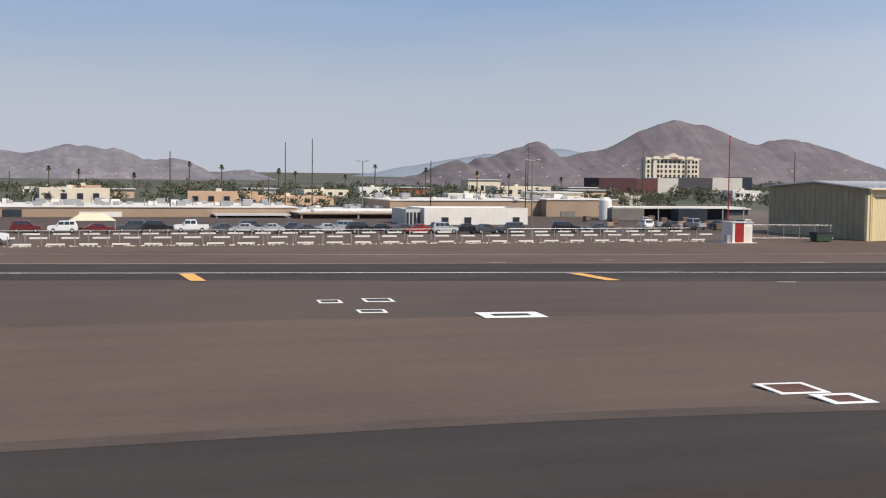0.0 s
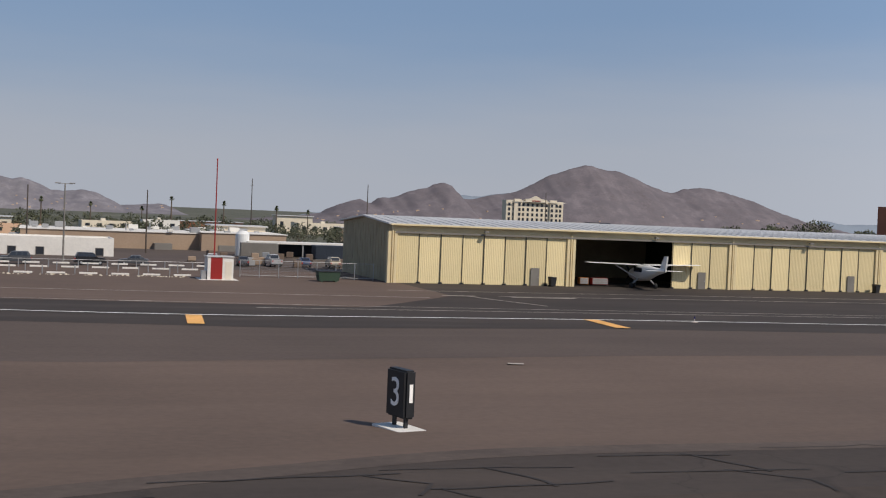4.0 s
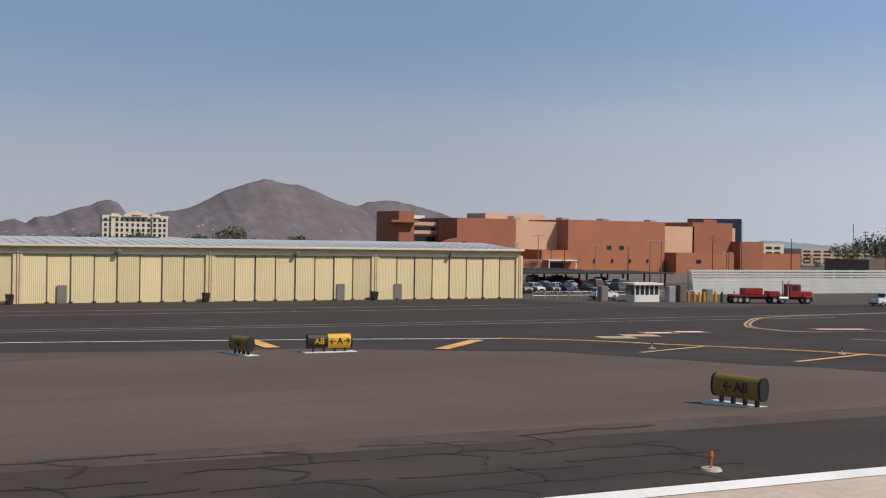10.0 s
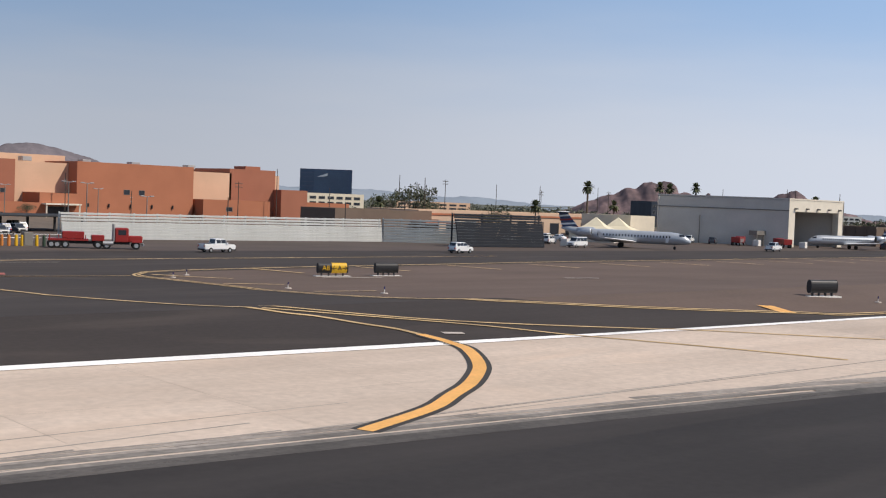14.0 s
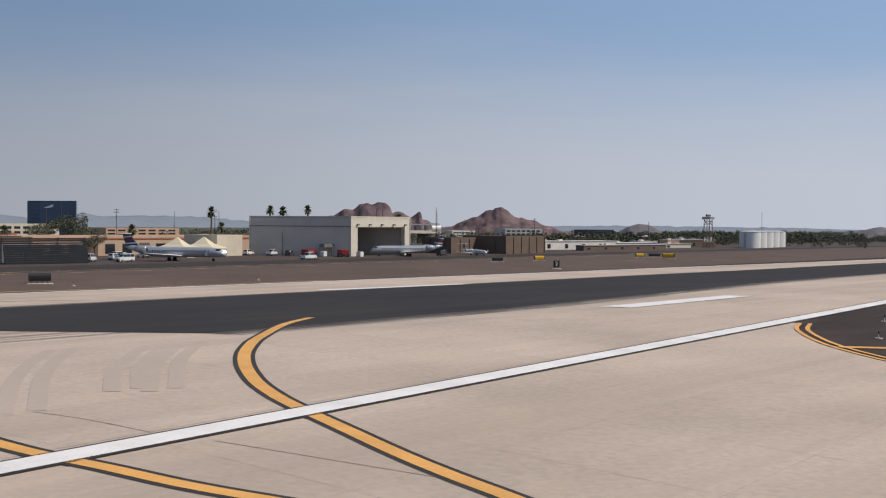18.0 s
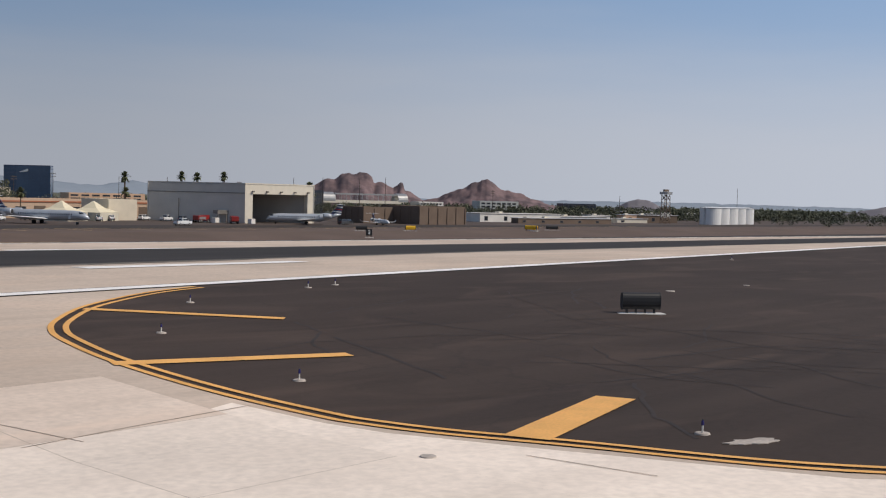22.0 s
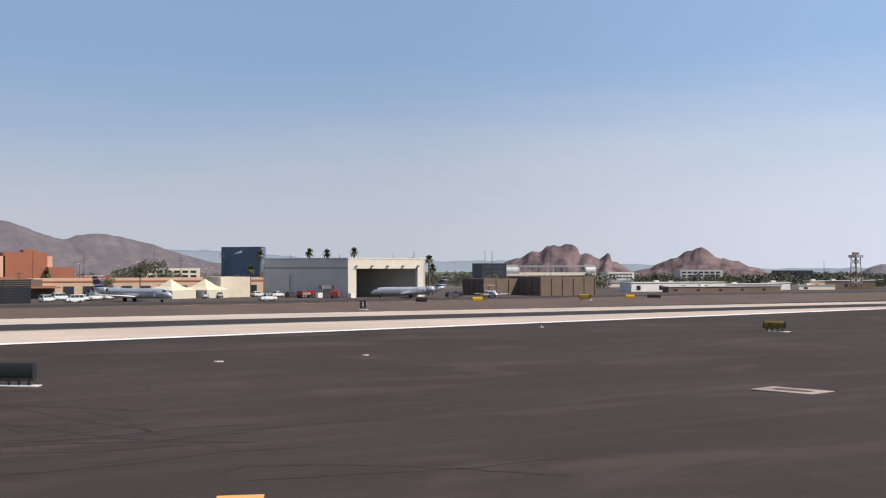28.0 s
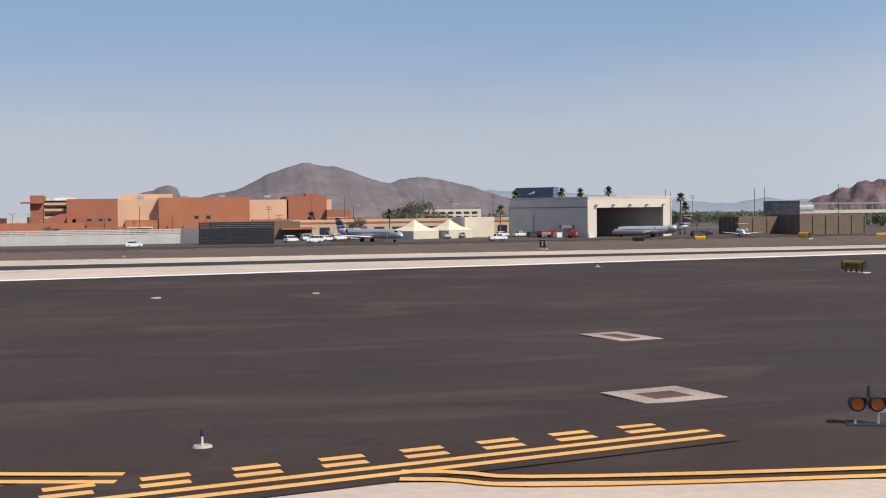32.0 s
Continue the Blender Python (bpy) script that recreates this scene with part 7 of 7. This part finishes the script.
def worn_patch(x, y, a, b, seed, label, material):
    """A pale scar with a ragged outline in the asphalt."""
    rng = random.Random(seed)
    bm = bmesh.new()
    vs = []
    for k in range(22):
        q = 2 * math.pi * k / 22
        f = 0.7 + 0.5 * rng.random()
        vs.append((a * f * math.cos(q), b * f * math.sin(q)))
    loft(bm, [[(v[0], v[1], -0.03) for v in vs], [(v[0], v[1], 0) for v in vs]])
    return solo("pavement_patch", bm, material, pose(x, y, gz(y) + 0.07, 0, 0, -17), label, "marking", "pavement scars", "structure")


worn_patch(286.4, -148.0, 1.1, 0.4, 3, "ragged pale concrete patch in the asphalt", DULL_WHITE)
# runway guard light
t = thing("guard_light", pose(354.7, -177.4, gz(-177.4) + 0.03, 0, 0, -20) @ Matrix.Scale(0.66, 4), "pair of orange runway guard lamps on a low frame", "airfield light")
part("base_plate", boxes((-0.9, 0.9, -0.4, 0.4, -0.08, 0.04)), PLASTIC, t)
for sg in (-1, 1):
    h = part("lamp_head", rod(bmesh.new(), (sg * 0.42, -0.2, 0.95), (sg * 0.42, 0.22, 0.95), 0.36, n=18), PLASTIC, t)
    part("lens", rod(bmesh.new(), (sg * 0.42, -0.23, 0.95), (sg * 0.42, -0.2, 0.95), 0.28, n=18), ORANGE, h)
    part("visor", side_prism(bmesh.new(), [(sg * 0.42 - 0.38, 0.95), (sg * 0.42 - 0.3, 1.28), (sg * 0.42 + 0.3, 1.28), (sg * 0.42 + 0.38, 0.95), (sg * 0.42 + 0.33, 0.95), (sg * 0.42 + 0.27, 1.24), (sg * 0.42 - 0.27, 1.24), (sg * 0.42 - 0.33, 0.95)], -0.5, -0.2), PLASTIC, h)
    part("leg", boxes((sg * 0.5 - 0.05, sg * 0.5 + 0.05, -0.05, 0.05, 0, 0.65)), STEEL, t)
part("crossbar", boxes((-0.85, 0.85, -0.08, 0.08, 0.55, 0.68)), STEEL, t)
part("top_sensor", rod(bmesh.new(), (0.1, 0, 1.25), (0.1, 0, 1.75), 0.12, 0.06, 8), PLASTIC, t)

# red and white equipment shelter with its mast
t = thing("equipment_shelter", pose(92.2, 117.0, gz(117)), "red and white equipment shelter with a tall slim red mast", "shelter")
part("body", boxes((-1.3, 1.5, 0, 2.4, 0.05, 2.5)), WHITE_WALL, t)
part("red_panel", boxes((-0.95, 0.3, -0.02, 2.42, 0.1, 2.48)), RED_GLOSS, t)
part("door", boxes((0.6, 1.3, -0.04, 0.0, 0.1, 2.0)), FASCIA, t)
part("roof", boxes((-1.4, 1.6, -0.1, 2.5, 2.5, 2.6)), ROOF, t)
part("cabinet", boxes((-1.9, -1.4, 0.2, 1.0, 0, 1.0)), STEEL, t)
m_ = part("mast", rod(bmesh.new(), (-0.2, 2.9, 0), (-0.2, 2.9, 13.0), 0.09, 0.06, 6), RED_GLOSS, t)
part("beacon", rod(bmesh.new(), (-0.2, 2.9, 13.0), (-0.2, 2.9, 13.3), 0.08, n=8), LAMP_RED, m_)
part("slab", boxes((-2.2, 2.0, -0.5, 3.4, -0.15, 0.06)), WHITE_WALL, t)
# chain-link fence between the shelter and the hangar
t = thing("chain_fence", pose(95.5, 123.5, gz(123.5), 0, 0, -8), "grey chain-link fence with top rails beside the shelter", "fence")
postf = finish("post", rod(bmesh.new(), (0, 0, 0), (0, 0, 2.0), 0.05, n=6), STEEL)
railf = finish("rail", rod(bmesh.new(), (0, 0, 0), (15.4, 0, 0), 0.03, n=5), STEEL)
wiref = finish("wire", rod(bmesh.new(), (0, 0, 0), (15.4, 0, 0), 0.008, n=4), STEEL)
for k in range(8):
    share("post", postf, t, Matrix.Translation((k * 2.2, 0, 0)))
for z in (0.25, 1.95):
    share("rail", railf, t, Matrix.Translation((0, 0, z)))
for k in range(8):
    share("wire", wiref, t, Matrix.Translation((0, 0, 0.42 + k * 0.19)))
# green skip
t = thing("skip", pose(104.5, 118.0, gz(118), 0, 0, 0), "dark green steel rubbish skip at the hangar corner", "skip")
bm = bmesh.new()
loft(bm, [[(-1.1, -0.7, 0.15), (1.1, -0.7, 0.15), (1.1, 0.7, 0.15), (-1.1, 0.7, 0.15)], [(-1.25, -0.8, 1.15), (1.25, -0.8, 1.15), (1.25, 0.8, 1.15), (-1.25, 0.8, 1.15)]])
part("body", bm, GREEN_STEEL, t)
part("lid", boxes((-1.3, 1.3, -0.85, 0.85, 1.15, 1.25)), PLASTIC, t)
for sg in (-1, 1):
    part("lifting_pocket", boxes((sg * 1.2 - 0.1, sg * 1.2 + 0.1, -0.5, 0.5, 0.6, 0.8)), GREEN_STEEL, t)
    part("skid", boxes((sg * 0.8 - 0.1, sg * 0.8 + 0.1, -0.7, 0.7, 0, 0.15)), GREEN_STEEL, t)

# perimeter fence of posts with white marker boards, three ranks deep
board = finish("board", bevel(boxes((-0.95, 0.95, -0.04, 0.04, 0.04, 0.24)), 0.02), WHITE_WALL)
postm = finish("post", rod(bmesh.new(), (0, 0, 0), (0, 0, 1.05), 0.06, n=6), STEEL)
railm = finish("rail", rod(bmesh.new(), (0, 0, 0), (1, 0, 0), 0.03, n=5), STEEL)
for y, zb, off, lb in ((121.5, 0.05, 0.0, "low rank of white marker boards on grey posts"), (128.0, 0.35, 1.6, "middle rank of white marker boards on grey posts"), (134.5, 0.45, 0.8, "rear rank of white marker boards along the car park")):
    t = thing("marker_fence", pose(0, y, gz(y)), lb, "fence", "perimeter fences")
    for k in range(32):
        x = -5 + k * 3.35 + off
        if x > 88 + (y - 108) * 0.3 or (y > 130 and 61 < x < 69):
            continue
        share("board", board, t, Matrix.Translation((x, 0, zb)))
        share("post", postm, t, Matrix.Translation((x - 1.4, 0, 0)))
        if y > 130:
            r_ = share("rail", railm, t, Matrix.Translation((x - 1.4, 0, 1.0)) @ Matrix.Diagonal((3.35, 1, 1, 1)))
bm = bmesh.new()
rng = random.Random(31)
for k in range(420):
    x, y = -11 + 100 * rng.random(), 120.4 + rng.gauss(0, 0.4)
    s = 0.06 + 0.12 * rng.random()
    z = gz(y)
    loft(bm, [[(x + s * math.cos(a + k), y + s * math.sin(a + k), z - 0.05) for a in (0, 1.3, 2.5, 3.9, 5.2)], [(x + s * 0.5 * math.cos(a + k), y + s * 0.5 * math.sin(a + k), z + s * 0.9) for a in (0, 1.3, 2.5, 3.9, 5.2)]])
solo("rubble_line", bm, CREAM_WALL, Matrix(), "line of pale rubble along the verge", "rubble", kind="stuff")

# gate booth and its clutter
t = thing("gate_booth", pose(261.0, 107.6, gz(107), 0, 0, -6), "white gate booth with windows all round", "booth")
part("lower_wall", boxes((-2.0, 2.0, -1.2, 1.2, 0, 1.0)), WHITE_WALL, t)
for k in range(6):
    part("post", boxes((-2.0 + k * 0.77, -1.85 + k * 0.77, -1.2, -1.08, 1.0, 2.3)), WHITE_WALL, t)
part("window_band", boxes((-1.95, 1.95, -1.1, 1.1, 1.0, 2.3)), GLASS, t)
part("roof", bevel(boxes((-2.4, 2.4, -1.6, 1.6, 2.3, 2.65)), 0.06), WHITE_WALL, t)
for x, y, m, h, lb in ((264.6, 106.0, STEEL, 2.2, "grey steel cabinet near the gate booth"), (266.2, 105.6, BROWN_WALL, 2.4, "dark brown cabinet near the gate booth"), (255.6, 109.5, GREY_DOOR, 2.1, "grey cabinet beside the gate"), (270.3, 104.8, GREY_DOOR, 1.8, "grey bin near the lorry")):
    c = thing("cabinet", pose(x, y, gz(y)), lb, "cabinet", "gate cabinets")
    part("body", bevel(boxes((-0.6, 0.6, -0.5, 0.5, 0, h)), 0.04), m, c)
    part("door", boxes((-0.5, 0.5, -0.54, -0.5, 0.15, h - 0.15)), m, c)
for k, (x, y, m) in enumerate(((267.2, 105.2, ORANGE_PLASTIC), (268.0, 104.9, ORANGE_PLASTIC), (268.9, 104.8, SIGN_YELLOW), (269.6, 104.6, SIGN_YELLOW), (271.4, 104.3, SIGN_YELLOW), (272.2, 103.9, GREEN_STEEL))):
    solo("barrel", loft(bmesh.new(), [ring((0, 0, 0), 0.2, "z", 14), ring((0, 0, 0.3), 0.22, "z", 14), ring((0, 0, 1.35), 0.18, "z", 14), ring((0, 0, 1.45), 0.1, "z", 14)]), m, pose(x, y, gz(y)), ("orange traffic barrel near the gate", "yellow bollard near the gate", "green drum near the gate")[0 if m is ORANGE_PLASTIC else 1 if m is SIGN_YELLOW else 2], "barrel", "gate barrels")
# shade structure over the car park
t = thing("carport", pose(0, 0, gz(150)), "long dark steel carport over rows of cars", "carport")
part("roof", boxes((262, 299, 146, 160, 2.5, 2.72)), CARPORT, t)
part("roof", boxes((252, 290, 162, 172, 2.6, 2.8)), CARPORT, t)
for k in range(8):
    part("column", boxes((264 + k * 4.8, 264.25 + k * 4.8, 147, 147.25, 0, 2.5)), CARPORT, t)
    part("column", boxes((264 + k * 4.8, 264.25 + k * 4.8, 158, 158.25, 0, 2.5)), CARPORT, t)
t = thing("low_fence", pose(0, 0, gz(116)), "low grey fence in front of the car park", "fence")
for k in range(17):
    share("post", postm, t, Matrix.Translation((249 + k * 2.1, 117, 0)))
for z in (0.45, 0.95):
    share("rail", railm, t, Matrix.Translation((249, 117, z)) @ Matrix.Diagonal((33.6, 1, 1, 1)))
# event tents
for x, y, s in ((408.6, 127.8, 5.0), (419.6, 130.6, 5.0)):
    t = thing("tent", pose(x, y, gz(y), 0, 0, 30), "cream pyramid marquee with pale side walls", "tent", "tents")
    bm = bmesh.new()
    loft(bm, [[(-s, -s, 2.3), (s, -s, 2.3), (s, s, 2.3), (-s, s, 2.3)], [(-s * 0.45, -s * 0.45, 3.5), (s * 0.45, -s * 0.45, 3.5), (s * 0.45, s * 0.45, 3.5), (-s * 0.45, s * 0.45, 3.5)], [(-0.1, -0.1, 5.4), (0.1, -0.1, 5.4), (0.1, 0.1, 5.4), (-0.1, 0.1, 5.4)]])
    part("canopy", bm, CANVAS, t)
    part("side_wall", boxes((-s + 0.1, s - 0.1, -s + 0.05, -s + 0.12, 0, 2.3), (-s + 0.05, -s + 0.12, -s + 0.1, s - 0.1, 0, 2.3), (s - 0.12, s - 0.05, -s + 0.1, s - 0.1, 0, 2.3)), CANVAS_SIDE, t)
    for a in (-1, 1):
        for b in (-1, 1):
            part("pole", rod(bmesh.new(), (a * s * 0.98, b * s * 0.98, 0), (a * s * 0.98, b * s * 0.98, 2.3), 0.06), STEEL, t)
t = thing("tent", pose(16.8, 158, gz(158)), "small cream canopy tent beside the parked cars", "tent", "tents")
bm = bmesh.new()
loft(bm, [[(-3.0, -2, 1.2), (3.0, -2, 1.2), (3.0, 2, 1.2), (-3.0, 2, 1.2)], [(-1.6, -0.2, 2.1), (1.6, -0.2, 2.1), (1.6, 0.2, 2.1), (-1.6, 0.2, 2.1)]])
part("canopy", bm, CANVAS, t)
for a in (-2.9, 2.9):
    for b in (-1.9, 1.9):
        part("pole", rod(bmesh.new(), (a, b, -0.1), (a, b, 1.2), 0.05), STEEL, t)
for x, y in ((446.6, 111.4), (453.0, 103.2), (377.5, 108.5)):
    t = thing("crate", pose(x, y, gz(y), 0, 0, 15), "white equipment box on the apron", "box", "apron boxes")
    part("body", bevel(boxes((-0.9, 0.9, -0.7, 0.7, 0.1, 1.5)), 0.05), WHITE_WALL, t)
    part("skid", boxes((-0.9, 0.9, -0.6, -0.4, 0, 0.1), (-0.9, 0.9, 0.4, 0.6, 0, 0.1)), STEEL, t)


# ---- poles, palms and trees ----
def pole(x, y, top, kind="wood", r=0.13):
    t = thing("utility_pole" if kind != "lamp" else "lamp_post", pose(x, y, gz(y)), {"wood": "bare weathered wooden utility pole", "cross": "wooden utility pole with crossarms and insulators", "steel": "slim dark mast with short antenna bars", "lamp": "tall grey lamp post with a double head"}[kind], "pole" if kind != "lamp" else "lamp post", "poles")
    h = top - gz(y)
    part("shaft", rod(bmesh.new(), (0, 0, -0.2), (0, 0, h), r, r * 0.65, 8), WOOD if kind != "lamp" else GREY_DOOR, t)
    if kind == "cross":
        for z in (h - 0.6, h - 1.5):
            part("crossarm", boxes((-1.1, 1.1, -0.08, 0.08, z, z + 0.16)), WOOD, t)
            for u in (-1.0, -0.5, 0.5, 1.0):
                part("insulator", rod(bmesh.new(), (u, 0, z + 0.16), (u, 0, z + 0.36), 0.06, 0.03, 6), GREY_DOOR, t)
    if kind == "lamp":
        part("arm", boxes((-0.9, 0.9, -0.05, 0.05, h - 0.1, h)), STEEL, t)
        for sg in (-1, 1):
            part("lamp_head", bevel(boxes((sg * 0.9 - 0.35, sg * 0.9 + 0.35, -0.15, 0.15, h - 0.05, h + 0.12)), 0.04), STEEL, t)
    if kind == "steel":
        part("antenna", boxes((-0.35, 0.35, -0.03, 0.03, h - 1.6, h - 1.5), (-0.25, 0.25, -0.03, 0.03, h - 2.6, h - 2.5)), STEEL, t)
    return t


for x, y, top, k in ((60.7, 249, 14.1, "steel"), (63.7, 235, 14.6, "wood"), (65.5, 200, 9.8, "lamp"), (72.1, 180, 9.8, "wood"), (76.7, 147, 9.8, "lamp"), (90.1, 182, 9.8, "wood"), (118.6, 250, 14.1, "steel"), (4.6, 218, 7.3, "wood"), (31.2, 200, 11.0, "wood"), (-13, 218, 10, "wood"), (51.5, 218, 6.4, "cross"), (141.1, 235.5, 13.6, "wood"), (185, 240, 13.8, "wood"), (298.1, 233.5, 13.6, "wood"), (392, 228, 14.2, "wood")):
    pole(x, y, top, k)
for x, y, top, k in ((316, 226, 7.2, "lamp"), (337, 222, 7.0, "lamp"), (342, 215, 6.8, "steel"), (331, 227, 10.5, "steel"), (376, 222, 10.2, "cross"), (407, 224, 9.6, "steel"), (395, 170, 12.7, "wood"), (434, 226, 14.4, "wood"), (446, 232, 12.5, "cross"), (465, 240, 14.0, "cross"), (498, 250, 13.5, "wood"), (510, 240, 12, "cross"), (540, 240, 14.2, "wood"), (552, 245, 13.0, "cross"), (520, 250, 13.8, "steel"), (560, 200, 15.0, "wood")):
    pole(x, y, top, k)
for x, y, top, k in ((585, 190, 16.0, "wood"), (519, 132, 13.6, "steel"), (640, 180, 12, "cross"), (760, 130, 16, "steel"), (720, 170, 11, "wood"), (486, 126, 13.4, "wood"), (296.5, 150, 8.2, "lamp"), (300.8, 152, 8.1, "lamp"), (289.0, 176, 8.9, "lamp"), (306, 140, 6.2, "lamp"), (322, 140, 6.5, "wood"), (350, 142, 6.0, "wood"), (372, 150, 7.2, "cross")):
    pole(x, y, top, k)
palm(451.5, 168, -0.3, 15.0, 3)
for k, (x, y, h) in enumerate(((462, 152, 15.8), (469, 154, 15.6), (478, 152, 16.2), (489, 122, 13.0), (491.5, 124, 10.0), (441, 150, 9.5), (404, 142, 8.6), (385, 175, 8.0))):
    palm(x, y, -0.35, h, 10 + k, r=2.2)
for k in range(16):
    palm(-35 + k * 13.5 + (k * 37) % 7, 330 + (k * 53) % 60, -0.3, 7.5 + (k * 29) % 5, 40 + k, "distant fan palm above the rooftops", 1.15)
for k, (x, y, h, w) in enumerate(((428, 212, 12.0, 12), (421, 216, 9.0, 9), (436, 216, 8.0, 9), (237, 210, 10.4, 10), (230, 212, 8.6, 8), (252, 211, 9.0, 6), (212, 190, 8.8, 8), (205, 192, 8.4, 7), (232, 200, 8.2, 6), (240, 205, 7.2, 6), (395, 146, 6.4, 6), (490, 130, 7.5, 7), (508, 150, 6.5, 8), (520, 152, 6.0, 8), (120, 205, 5.0, 6), (128, 207, 4.6, 6), (104, 210, 4.4, 5), (300, 226, 4.0, 4), (322, 228, 3.2, 4), (545, 170, 6.0, 8), (575, 160, 5.2, 8))):
    tree(x, y, gz(y), h, w, 100 + k)


# ---- concrete slabs, cast in rows with narrow joints ----
bed = patch("joint_bed", [(215, -177), (276, -177), (276, south(276) - 1.2), (215, south(215) - 1.2)], JOINT, 0.042, "weathered joints between the concrete slabs", "taxiway")
bed_north = patch("joint_bed_north", [(129, -14.2), (200, -14.2), (331, -22.8), (331, north(331) - 0.6), (150, north(150) - 0.6), (129, north(129) - 0.6)], JOINT, 0.042, "weathered joints between the runway slabs", "runway")
bed_south = patch("joint_bed_south", [(227, south(227) + 1.2), (331, south(331) + 1.2), (331, -74.5), (227, -74.5)], JOINT, 0.042, "weathered joints between the runway slabs", "runway")


def slabs(parent, x0, x1, nx, low, high, ny):
    """Rows of slabs between two edges, each given as a function of x."""
    for i in range(nx):
        for j in range(ny):
            a, b = x0 + (x1 - x0) * i / nx, x0 + (x1 - x0) * (i + 1) / nx
            p, q = j / ny, (j + 1) / ny
            quad = [(x, low(x) + (high(x) - low(x)) * v + e) for x, v, e in ((a + 0.014, p, 0.014), (b - 0.014, p, 0.014), (b - 0.014, q, -0.014), (a + 0.014, q, -0.014))]
            bm = bmesh.new()
            bm.faces.new([bm.verts.new((*v, 0)) for v in quad])
            drape(bm, 0.046)
            me = bpy.data.meshes.new("slab")
            bm.to_mesh(me)
            bm.free()
            me.materials.append(NEW_SLAB if a > 243 and quad[2][1] < -131 else MID_SLAB if a > 235 and quad[2][1] < -122 else SLAB)
            share("slab", me, parent, Matrix())


slabs(bed, 215, 276, 8, lambda x: -177, lambda x: south(x) - 1.2, 9)
slabs(bed_north, 129, 331, 26, lambda x: float(np.interp(x, (129, 200, 331), (-14.2, -14.2, -22.8))), lambda x: north(x) - 0.6, 2)
slabs(bed_south, 227, 331, 13, lambda x: south(x) + 1.2, lambda x: -74.5, 4)
